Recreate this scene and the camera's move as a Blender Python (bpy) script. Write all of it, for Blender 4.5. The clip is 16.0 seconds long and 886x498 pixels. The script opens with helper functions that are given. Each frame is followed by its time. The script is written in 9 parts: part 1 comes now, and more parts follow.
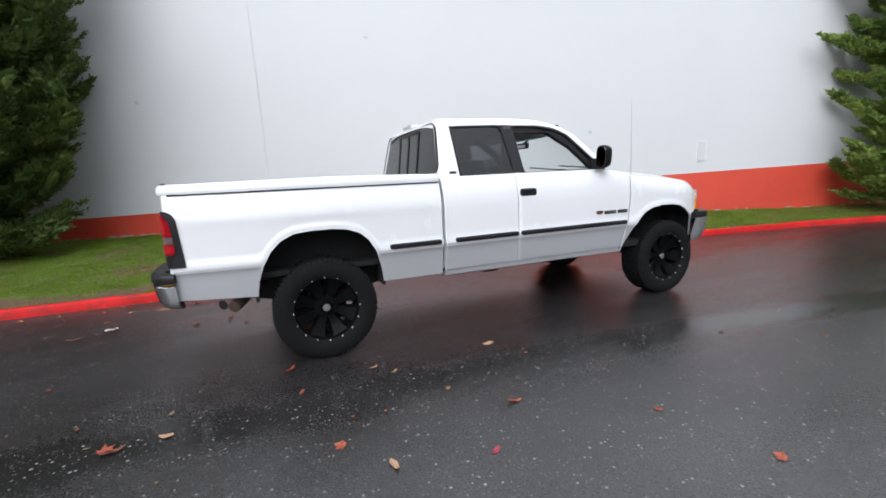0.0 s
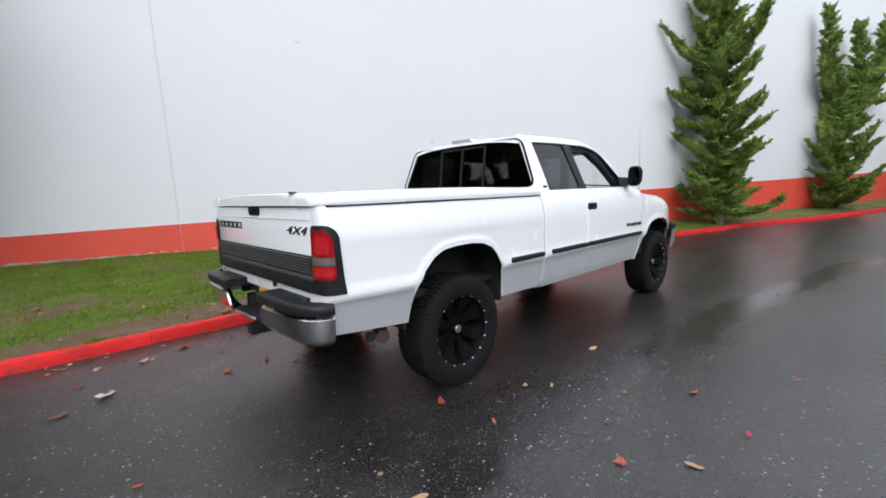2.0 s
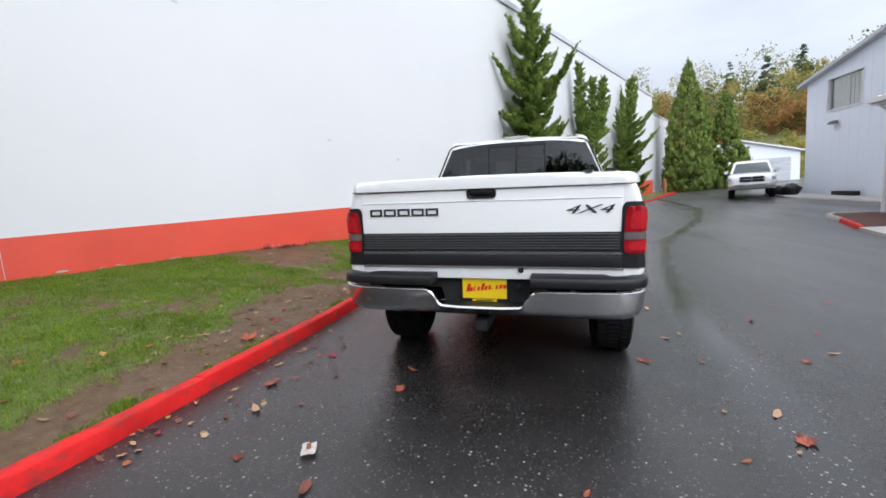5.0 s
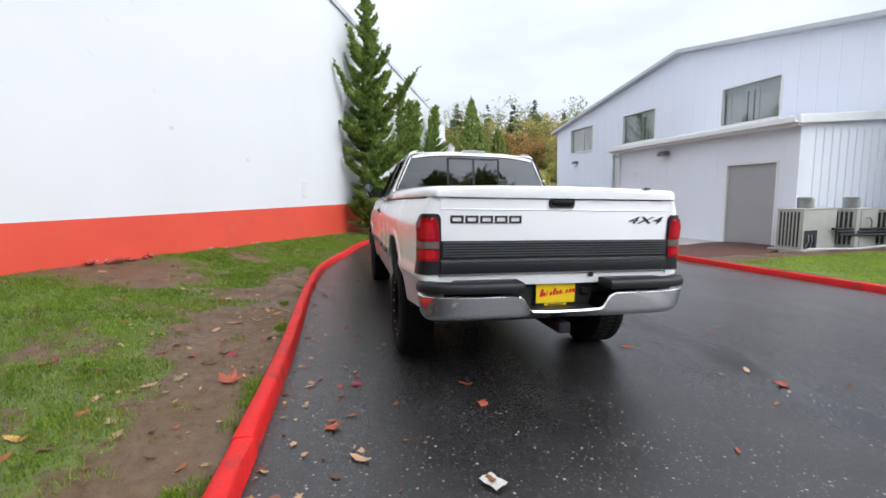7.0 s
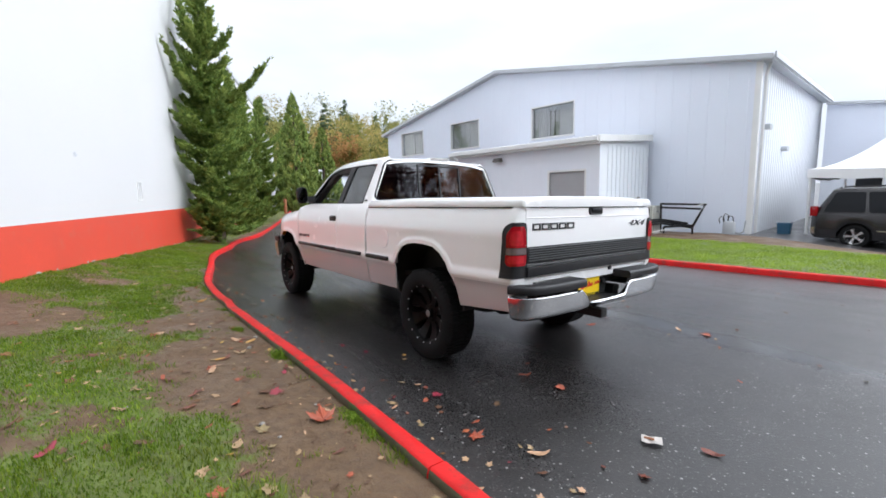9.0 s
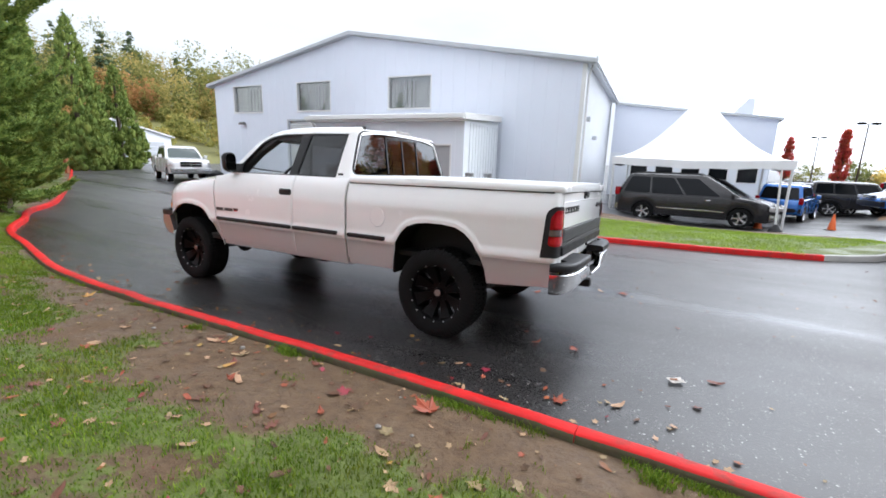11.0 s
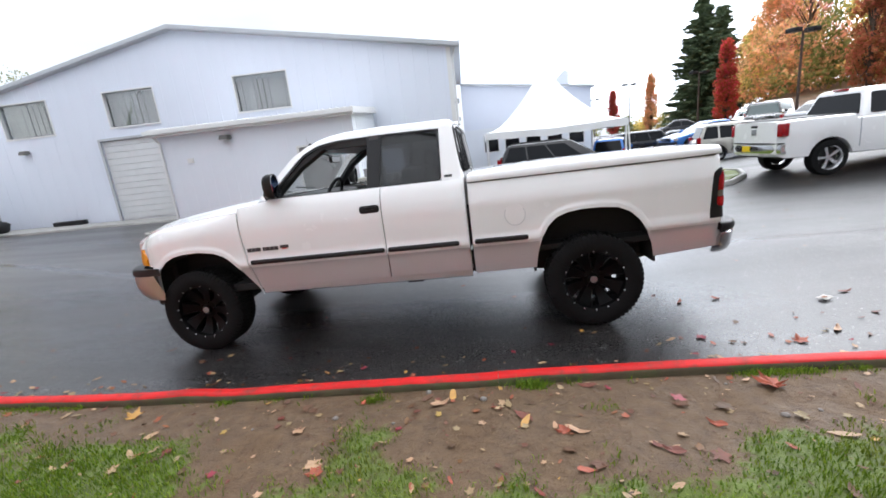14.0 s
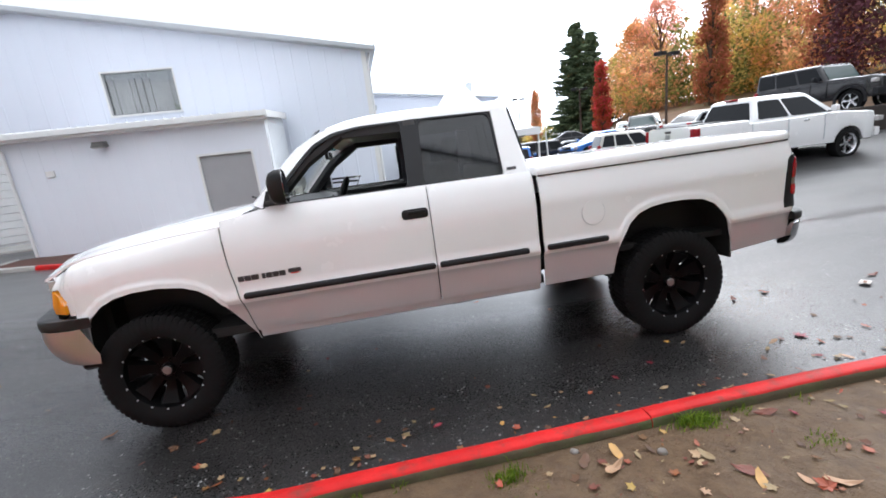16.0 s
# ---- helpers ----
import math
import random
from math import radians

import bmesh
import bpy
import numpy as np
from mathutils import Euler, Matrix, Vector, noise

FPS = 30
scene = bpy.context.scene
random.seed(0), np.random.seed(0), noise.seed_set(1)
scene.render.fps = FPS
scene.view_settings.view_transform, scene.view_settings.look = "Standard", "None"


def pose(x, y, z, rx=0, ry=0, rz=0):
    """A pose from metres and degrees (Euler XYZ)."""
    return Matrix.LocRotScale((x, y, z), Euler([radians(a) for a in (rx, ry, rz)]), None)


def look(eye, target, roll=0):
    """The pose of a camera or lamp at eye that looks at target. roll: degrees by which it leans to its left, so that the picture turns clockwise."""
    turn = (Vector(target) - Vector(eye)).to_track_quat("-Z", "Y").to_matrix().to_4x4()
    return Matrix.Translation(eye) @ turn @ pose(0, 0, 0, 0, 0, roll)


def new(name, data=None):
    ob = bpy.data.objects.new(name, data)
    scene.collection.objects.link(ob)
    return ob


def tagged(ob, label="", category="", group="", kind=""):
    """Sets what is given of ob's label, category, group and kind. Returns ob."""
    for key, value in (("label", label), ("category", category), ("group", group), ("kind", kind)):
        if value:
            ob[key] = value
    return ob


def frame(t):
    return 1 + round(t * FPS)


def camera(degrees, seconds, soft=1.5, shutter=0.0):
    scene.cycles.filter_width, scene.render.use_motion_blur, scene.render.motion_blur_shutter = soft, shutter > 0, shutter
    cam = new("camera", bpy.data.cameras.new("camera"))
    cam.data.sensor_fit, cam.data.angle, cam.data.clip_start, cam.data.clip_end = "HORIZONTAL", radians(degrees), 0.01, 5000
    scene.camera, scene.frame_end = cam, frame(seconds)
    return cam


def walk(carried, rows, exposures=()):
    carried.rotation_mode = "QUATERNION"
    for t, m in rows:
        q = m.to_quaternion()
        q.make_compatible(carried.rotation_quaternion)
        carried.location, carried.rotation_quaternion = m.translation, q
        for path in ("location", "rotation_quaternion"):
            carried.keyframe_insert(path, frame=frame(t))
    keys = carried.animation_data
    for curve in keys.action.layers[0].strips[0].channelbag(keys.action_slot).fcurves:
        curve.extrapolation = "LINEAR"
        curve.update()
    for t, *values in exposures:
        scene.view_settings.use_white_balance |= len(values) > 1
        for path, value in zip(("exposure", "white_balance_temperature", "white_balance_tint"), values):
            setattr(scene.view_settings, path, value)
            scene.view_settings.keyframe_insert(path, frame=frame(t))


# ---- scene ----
cam = camera(92.4, 16.0, soft=1.7)
PATH = [
    (0, (-0.329, -4.215, 1.167), (0.413, -2.377, 0.897), -4.3),
    (0.5, (-0.792, -3.950, 1.193), (0.081, -2.172, 0.916), -5.1),
    (1, (-1.225, -3.663, 1.218), (-0.171, -1.975, 1.013), -5.4),
    (1.5, (-1.662, -3.364, 1.248), (-0.452, -1.792, 0.997), -5.5),
    (2, (-2.031, -3.009, 1.261), (-0.676, -1.557, 1.031), -4.0),
    (2.5, (-2.441, -2.660, 1.278), (-0.934, -1.383, 0.970), -3.6),
    (3, (-2.743, -2.255, 1.262), (-1.153, -1.072, 0.986), -3.9),
    (5.5, (-3.662, -0.067, 1.302), (-1.706, 0.238, 1.020), -3.8),
    (6, (-3.701, 0.414, 1.311), (-1.724, 0.444, 1.007), -3.3),
    (6.5, (-3.632, 0.868, 1.318), (-1.664, 0.664, 1.021), -3.2),
    (7, (-3.526, 1.312, 1.338), (-1.588, 0.886, 1.092), -1.3),
    (7.5, (-3.436, 1.743, 1.362), (-1.565, 1.096, 1.074), -0.3),
    (8, (-3.240, 2.160, 1.376), (-1.419, 1.387, 1.082), -3.8),
    (8.5, (-3.068, 2.529, 1.397), (-1.362, 1.512, 1.166), -1.6),
    (9, (-2.895, 2.946, 1.452), (-1.323, 1.739, 1.184), -1.4),
    (9.5, (-2.632, 3.283, 1.469), (-1.183, 1.944, 1.143), 1.3),
    (10, (-2.376, 3.564, 1.498), (-1.109, 2.055, 1.157), 1.8),
    (12.5, (-0.527, 4.277, 1.572), (0.032, 2.412, 1.113), 1.7),
    (13, (-0.106, 4.355, 1.568), (0.307, 2.451, 1.113), -0.1),
    (13.5, (0.331, 4.403, 1.609), (0.687, 2.497, 1.118), -4.6),
    (14, (0.754, 4.354, 1.632), (1.019, 2.430, 1.156), -6.4),
    (14.5, (1.161, 4.309, 1.631), (1.245, 2.359, 1.193), -7.4),
    (15, (1.468, 4.108, 1.606), (1.465, 2.153, 1.184), -7.4),
    (15.5, (1.722, 3.868, 1.585), (1.620, 1.913, 1.175), -4.9),
    (16, (1.942, 3.631, 1.579), (1.733, 1.700, 1.106), -6.7),]
walk(cam, [(t, look(eye, target, roll)) for t, eye, target, roll in PATH], exposures=[(0, -0.08), (3, -0.05), (5, 0.06), (7, 0.18), (8.5, 0.26), (10, 0.36), (12.5, 0.38), (16, 0.43)])

# ---- sky and light: a bright overcast, dimmer near the horizon ----
world = bpy.data.worlds.new("overcast")
scene.world = world
world.use_nodes = True
wn, wl = world.node_tree.nodes, world.node_tree.links
wn.clear()
w_out, w_bg = wn.new("ShaderNodeOutputWorld"), wn.new("ShaderNodeBackground")
w_sky = wn.new("ShaderNodeTexSky")
w_sky.sky_type = "NISHITA"
w_sky.sun_disc = False
w_sky.sun_elevation, w_sky.sun_rotation = radians(38), radians(220)
w_tc, w_sep = wn.new("ShaderNodeTexCoord"), wn.new("ShaderNodeSeparateXYZ")
w_ramp = wn.new("ShaderNodeValToRGB")
ramp = w_ramp.color_ramp
ramp.elements[0].position, ramp.elements[0].color = 0.0, (0.75, 0.81, 0.93, 1)
ramp.elements[1].position, ramp.elements[1].color = 1.0, (1.88, 1.96, 2.1, 1)
for p_, c_ in ((0.12, (0.80, 0.87, 1.0, 1)), (0.35, (0.97, 1.04, 1.16, 1)), (0.6, (1.43, 1.5, 1.62, 1))):
    e_ = ramp.elements.new(p_)
    e_.color = c_
w_noise = wn.new("ShaderNodeTexNoise")
w_noise.inputs["Scale"].default_value, w_noise.inputs["Detail"].default_value = 2.2, 5
w_map = wn.new("ShaderNodeMapping")
w_map.inputs["Scale"].default_value = (1, 1, 3.5)
w_var = wn.new("ShaderNodeMapRange")
w_var.inputs["From Min"].default_value, w_var.inputs["From Max"].default_value = 0.3, 0.7
w_var.inputs["To Min"].default_value, w_var.inputs["To Max"].default_value = 0.87, 1.12
w_mul, w_mix = wn.new("ShaderNodeMix"), wn.new("ShaderNodeMix")
w_mul.data_type = w_mix.data_type = "RGBA"
w_mul.blend_type, w_mix.blend_type = "MULTIPLY", "ADD"
w_mul.inputs[0].default_value, w_mix.inputs[0].default_value = 1.0, 0.012
wl.new(w_tc.outputs["Generated"], w_sep.inputs[0])
wl.new(w_sep.outputs["Z"], w_ramp.inputs["Fac"])
wl.new(w_tc.outputs["Generated"], w_map.inputs["Vector"])
wl.new(w_map.outputs[0], w_noise.inputs["Vector"])
wl.new(w_noise.outputs["Fac"], w_var.inputs["Value"])
wl.new(w_ramp.outputs["Color"], w_mul.inputs[6])
wl.new(w_var.outputs[0], w_mul.inputs[7])
# the cloud is brightest over the car lot, where the sun stands behind it
w_dot, w_glow = wn.new("ShaderNodeVectorMath"), wn.new("ShaderNodeMapRange")
w_dot.operation = "DOT_PRODUCT"
w_dot.inputs[1].default_value = Vector((-0.60, -0.68, 0.42)).normalized()
w_glow.interpolation_type = "SMOOTHSTEP"
for k_, v_ in zip(("From Min", "From Max", "To Min", "To Max"), (0.62, 1.0, 0.84, 3.4)):
    w_glow.inputs[k_].default_value = v_
w_lobe = wn.new("ShaderNodeMix")
w_lobe.data_type, w_lobe.blend_type = "RGBA", "MULTIPLY"
w_lobe.inputs[0].default_value = 1.0
wl.new(w_tc.outputs["Generated"], w_dot.inputs[0])
wl.new(w_dot.outputs["Value"], w_glow.inputs["Value"])
wl.new(w_mul.outputs[2], w_lobe.inputs[6])
wl.new(w_glow.outputs[0], w_lobe.inputs[7])
wl.new(w_lobe.outputs[2], w_mix.inputs[6])
wl.new(w_sky.outputs[0], w_mix.inputs[7])
wl.new(w_mix.outputs[2], w_bg.inputs["Color"])
w_bg.inputs["Strength"].default_value = 1.0
wl.new(w_bg.outputs[0], w_out.inputs[0])

sun = new("sun", bpy.data.lights.new("sun", "SUN"))
sun.data.energy, sun.data.angle, sun.data.color = 0.2, radians(24), (1.0, 0.985, 0.965)
sun.matrix_world = look((-22, -25, 17), (0, 0, 0))

# ---- materials ----
def nodes_of(name):
    m = bpy.data.materials.new(name)
    m.use_nodes = True
    n, l = m.node_tree.nodes, m.node_tree.links
    return m, n, l, n["Principled BSDF"]


def noise_node(n, l, scale, detail=4, rough=0.55, stretch=None, coords="Object"):
    tc, nz = n.new("ShaderNodeTexCoord"), n.new("ShaderNodeTexNoise")
    nz.inputs["Scale"].default_value, nz.inputs["Detail"].default_value, nz.inputs["Roughness"].default_value = scale, detail, rough
    if stretch:
        mp = n.new("ShaderNodeMapping")
        mp.inputs["Scale"].default_value = stretch
        l.new(tc.outputs[coords], mp.inputs["Vector"])
        l.new(mp.outputs[0], nz.inputs["Vector"])
    else:
        l.new(tc.outputs[coords], nz.inputs["Vector"])
    return nz


def rng(n, l, src, a, b, c, d):
    r = n.new("ShaderNodeMapRange")
    for k, v in zip(("From Min", "From Max", "To Min", "To Max"), (a, b, c, d)):
        r.inputs[k].default_value = v
    l.new(src, r.inputs["Value"])
    return r.outputs[0]


def mixc(n, l, fac, a, b, blend="MIX"):
    m = n.new("ShaderNodeMix")
    m.data_type, m.blend_type = "RGBA", blend
    for sock, v in ((m.inputs[0], fac), (m.inputs[6], a), (m.inputs[7], b)):
        if isinstance(v, (int, float)):
            sock.default_value = v
        elif isinstance(v, tuple):
            sock.default_value = (*v[:3], 1)
        else:
            l.new(v, sock)
    return m.outputs[2]


def bumped(n, l, bsdf, height, strength, dist=0.01):
    b = n.new("ShaderNodeBump")
    b.inputs["Strength"].default_value, b.inputs["Distance"].default_value = strength, dist
    l.new(height, b.inputs["Height"])
    l.new(b.outputs[0], bsdf.inputs["Normal"])


def surf(name, col, rough=0.5, metal=0.0, var=0.12, scale=3.0, fine=60.0, bump=0.15, coat=0.0, stains=None, stretch=None, island=0.0, spec=0.5, thin=0.0):
    """A plain surface: its colour varies at two scales, roughness too, with fine relief; stains: (colour, share, scale)."""
    m, n, l, b = nodes_of(name)
    big, small = noise_node(n, l, scale, 5, stretch=stretch), noise_node(n, l, fine, 4, 0.6, stretch=stretch)
    dark, light = tuple(c * (1 - var) for c in col), tuple(min(1, c * (1 + var)) for c in col)
    c = mixc(n, l, rng(n, l, big.outputs["Fac"], 0.3, 0.7, 0, 1), dark, light)
    c = mixc(n, l, rng(n, l, small.outputs["Fac"], 0.25, 0.75, 0, 0.5), c, tuple(x * (1 - 0.7 * var) for x in col))
    if stains:
        st = noise_node(n, l, stains[2], 6, 0.65)
        c = mixc(n, l, rng(n, l, st.outputs["Fac"], 0.62 - stains[1] * 0.3, 0.72, 0, 0.8), c, stains[0])
    if island:
        g = n.new("ShaderNodeNewGeometry")
        hs = n.new("ShaderNodeHueSaturation")
        l.new(rng(n, l, g.outputs["Random Per Island"], 0, 1, 1 - island, 1 + island), hs.inputs["Value"])
        l.new(rng(n, l, g.outputs["Random Per Island"], 0, 1, 0.5 + island * 0.06, 0.5 - island * 0.06), hs.inputs["Hue"])
        l.new(c, hs.inputs["Color"])
        c = hs.outputs[0]
    l.new(c, b.inputs["Base Color"])
    l.new(rng(n, l, big.outputs["Fac"], 0.3, 0.7, max(0.02, rough - 0.06), min(1, rough + 0.06)), b.inputs["Roughness"])
    b.inputs["Metallic"].default_value, b.inputs["Coat Weight"].default_value = metal, coat
    b.inputs["Coat Roughness"].default_value = 0.03
    b.inputs["Specular IOR Level"].default_value = spec
    if bump:
        bumped(n, l, b, small.outputs["Fac"], bump, 0.006)
    if thin:
        # leaves let some light through
        tl, mx = n.new("ShaderNodeBsdfTranslucent"), n.new("ShaderNodeMixShader")
        l.new(c, tl.inputs["Color"])
        mx.inputs[0].default_value = thin
        l.new(b.outputs[0], mx.inputs[1])
        l.new(tl.outputs[0], mx.inputs[2])
        l.new(mx.outputs[0], n["Material Output"].inputs["Surface"])
    return m


def paint(name, col, rough=0.25, metal=0.0, flake=0.02, coat=0.8):
    """Car paint under clear coat, with road film and tiny water drops."""
    m, n, l, b = nodes_of(name)
    film, fine = noise_node(n, l, 4, 5), noise_node(n, l, 260, 3, 0.6)
    c = mixc(n, l, rng(n, l, film.outputs["Fac"], 0.2, 0.8, 0, 0.5), col, tuple(x * 0.95 for x in col))
    l.new(c, b.inputs["Base Color"])
    l.new(rng(n, l, film.outputs["Fac"], 0.2, 0.8, rough - 0.015, rough + 0.025), b.inputs["Roughness"])
    b.inputs["Metallic"].default_value, b.inputs["Coat Weight"].default_value, b.inputs["Coat Roughness"].default_value = metal, coat, 0.06
    bumped(n, l, b, fine.outputs["Fac"], flake, 0.002)
    return m


def glass(name, col, rough=0.02, gloss=1.0):
    """Thin glass: tinted clear part and mirror part, more mirror at a slant."""
    m, n, l, b = nodes_of(name)
    n.remove(b)
    tr, gl, lw, mx = n.new("ShaderNodeBsdfTransparent"), n.new("ShaderNodeBsdfGlossy"), n.new("ShaderNodeLayerWeight"), n.new("ShaderNodeMixShader")
    tr.inputs[0].default_value = (*col, 1)
    gl.inputs["Roughness"].default_value = rough
    lw.inputs["Blend"].default_value = 0.5
    pw = n.new("ShaderNodeMath")
    pw.operation = "POWER"
    pw.inputs[1].default_value = 4.0
    l.new(lw.outputs["Facing"], pw.inputs[0])
    l.new(rng(n, l, pw.outputs[0], 0, 1, 0.045 * gloss, 0.9), mx.inputs[0])
    l.new(tr.outputs[0], mx.inputs[1])
    l.new(gl.outputs[0], mx.inputs[2])
    l.new(mx.outputs[0], n["Material Output"].inputs[0])
    return m


def asphalt():
    m, n, l, b = nodes_of("wet_asphalt")
    tc = n.new("ShaderNodeTexCoord")
    big, mid, grit = noise_node(n, l, 0.35, 5), noise_node(n, l, 2.2, 6, 0.6), noise_node(n, l, 90, 4, 0.7)
    track = noise_node(n, l, 0.5, 4, 0.5, stretch=(0.22, 1.6, 1))
    def specks(scale, share, size):
        """Pale stones of uneven size in the surface."""
        v = n.new("ShaderNodeTexVoronoi")
        v.inputs["Scale"].default_value = scale
        l.new(tc.outputs["Object"], v.inputs["Vector"])
        sep, wide, both_ = n.new("ShaderNodeSeparateColor"), n.new("ShaderNodeMath"), n.new("ShaderNodeMath")
        wide.operation = both_.operation = "MULTIPLY"
        l.new(v.outputs["Color"], sep.inputs[0])
        l.new(v.outputs["Distance"], wide.inputs[0])
        l.new(rng(n, l, sep.outputs["Green"], 0, 1, 0.8, 2.6), wide.inputs[1])
        l.new(rng(n, l, sep.outputs["Red"], 1 - share, 1 - share * 0.6, 0, 1), both_.inputs[0])
        l.new(rng(n, l, wide.outputs[0], size * 0.6, size, 1, 0), both_.inputs[1])
        return both_.outputs[0], v
    f1, chips = specks(42, 0.30, 0.34)
    f2, _ = specks(88, 0.40, 0.42)
    c = mixc(n, l, rng(n, l, mid.outputs["Fac"], 0.3, 0.7, 0, 1), (0.009, 0.0082, 0.0082), (0.023, 0.021, 0.021))
    # far side of the drive paled in colour to stand in for sky sheen
    place, paled = n.new("ShaderNodeSeparateXYZ"), n.new("ShaderNodeMath")
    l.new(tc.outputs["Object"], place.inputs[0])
    paled.operation = "MULTIPLY"
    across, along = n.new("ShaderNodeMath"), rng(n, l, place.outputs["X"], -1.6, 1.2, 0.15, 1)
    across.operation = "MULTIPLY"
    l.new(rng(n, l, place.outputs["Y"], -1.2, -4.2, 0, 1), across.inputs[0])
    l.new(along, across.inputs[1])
    l.new(across.outputs[0], paled.inputs[0])
    l.new(rng(n, l, big.outputs["Fac"], 0.3, 0.7, 0.25, 0.65), paled.inputs[1])
    c = mixc(n, l, paled.outputs[0], c, (0.125, 0.124, 0.127))
    c = mixc(n, l, rng(n, l, grit.outputs["Fac"], 0.52, 0.7, 0, 0.6), c, (0.07, 0.067, 0.066))
    c = mixc(n, l, rng(n, l, f2, 0, 1, 0, 0.7), c, (0.20, 0.195, 0.19))
    c = mixc(n, l, rng(n, l, f1, 0, 1, 0, 0.85), c, (0.33, 0.32, 0.31))
    # a smooth wet band where water runs along the drive
    xyz, lane, off_, dist_ = n.new("ShaderNodeSeparateXYZ"), n.new("ShaderNodeValToRGB"), n.new("ShaderNodeMath"), n.new("ShaderNodeMath")
    l.new(tc.outputs["Object"], xyz.inputs[0])
    cr = lane.color_ramp
    pts_ = ((-4.0, 1.45), (-1.6, 1.6), (-0.3, 1.71), (1.6, 1.73), (2.7, 1.78), (4.3, 2.05), (7.1, 2.62), (10.6, 4.0), (13.0, 4.95), (18.0, 6.3))
    cr.elements[0].position, cr.elements[1].position = 0.0, 1.0
    for k_, (px_, py_) in enumerate(pts_):
        el = cr.elements[0] if k_ == 0 else cr.elements[-1] if k_ == len(pts_) - 1 else cr.elements.new((px_ + 4) / 22)
        el.color = (py_ / 8, py_ / 8, py_ / 8, 1)
    l.new(rng(n, l, xyz.outputs["X"], -4, 18, 0, 1), lane.inputs["Fac"])
    off_.operation, dist_.operation = "ADD", "ABSOLUTE"
    l.new(xyz.outputs["Y"], off_.inputs[0])
    l.new(rng(n, l, lane.outputs["Color"], 0, 1, 0, 8), off_.inputs[1])
    l.new(off_.outputs[0], dist_.inputs[0])
    ragged = n.new("ShaderNodeMath")
    ragged.operation = "ADD"
    l.new(dist_.outputs[0], ragged.inputs[0])
    l.new(rng(n, l, mid.outputs["Fac"], 0.3, 0.7, -0.07, 0.07), ragged.inputs[1])
    dry = rng(n, l, ragged.outputs[0], 0.06, 0.26, 0, 1)
    l.new(c, b.inputs["Base Color"])
    wet = n.new("ShaderNodeMath")
    wet.operation = "ADD"
    l.new(rng(n, l, track.outputs["Fac"], 0.35, 0.7, 0.0, 0.16), wet.inputs[0])
    l.new(rng(n, l, grit.outputs["Fac"], 0.35, 0.75, 0.16, 0.32), wet.inputs[1])
    film = n.new("ShaderNodeMath")
    film.operation = "MULTIPLY"
    l.new(wet.outputs[0], film.inputs[0])
    l.new(rng(n, l, dry, 0, 1, 0.55, 1), film.inputs[1])
    dull = n.new("ShaderNodeMath")
    dull.operation = "ADD"
    l.new(film.outputs[0], dull.inputs[0])
    l.new(rng(n, l, paled.outputs[0], 0, 0.65, 0, 0.10), dull.inputs[1])
    # rougher where the drive opens into the yard
    yard = n.new("ShaderNodeMath")
    yard.operation = "ADD"
    l.new(dull.outputs[0], yard.inputs[0])
    l.new(rng(n, l, place.outputs["X"], -0.9, -2.8, 0, 0.15), yard.inputs[1])
    l.new(yard.outputs[0], b.inputs["Roughness"])
    b.inputs["IOR"].default_value = 1.58
    h = n.new("ShaderNodeMath")
    h.operation = "ADD"
    l.new(grit.outputs["Fac"], h.inputs[0])
    l.new(rng(n, l, chips.outputs["Distance"], 0.0, 0.5, 0.5, 0), h.inputs[1])
    bp = n.new("ShaderNodeBump")
    bp.inputs["Distance"].default_value = 0.006
    l.new(rng(n, l, dry, 0, 1, 0.07, 0.30), bp.inputs["Strength"])
    l.new(h.outputs[0], bp.inputs["Height"])
    l.new(bp.outputs[0], b.inputs["Normal"])
    return m


def lawn_soil():
    """Bare damp soil and worn turf, shared out by the 'turf' attribute of the sheet."""
    m, n, l, b = nodes_of("turf_and_soil")
    at = n.new("ShaderNodeAttribute")
    at.attribute_name = "turf"
    big, fine, grain = noise_node(n, l, 1.6, 5), noise_node(n, l, 14, 6, 0.65), noise_node(n, l, 120, 4, 0.7)
    soil = mixc(n, l, rng(n, l, fine.outputs["Fac"], 0.3, 0.7, 0, 1), (0.072, 0.039, 0.018), (0.145, 0.088, 0.044))
    soil = mixc(n, l, rng(n, l, grain.outputs["Fac"], 0.55, 0.75, 0, 0.6), soil, (0.20, 0.14, 0.085))
    turf = mixc(n, l, rng(n, l, fine.outputs["Fac"], 0.3, 0.7, 0, 1), (0.072, 0.090, 0.016), (0.120, 0.165, 0.024))
    edge = n.new("ShaderNodeMath")
    edge.operation = "ADD"
    l.new(at.outputs["Fac"], edge.inputs[0])
    l.new(rng(n, l, fine.outputs["Fac"], 0.2, 0.8, -0.3, 0.3), edge.inputs[1])
    c = mixc(n, l, rng(n, l, edge.outputs[0], 0.4, 0.6, 0, 1), soil, turf)
    l.new(c, b.inputs["Base Color"])
    l.new(rng(n, l, big.outputs["Fac"], 0.4, 0.62, 0.45, 0.85), b.inputs["Roughness"])
    lumps = n.new("ShaderNodeMath")
    lumps.operation = "ADD"
    l.new(grain.outputs["Fac"], lumps.inputs[0])
    l.new(rng(n, l, fine.outputs["Fac"], 0.3, 0.7, 0, 2), lumps.inputs[1])
    bumped(n, l, b, lumps.outputs[0], 0.6, 0.012)
    return m


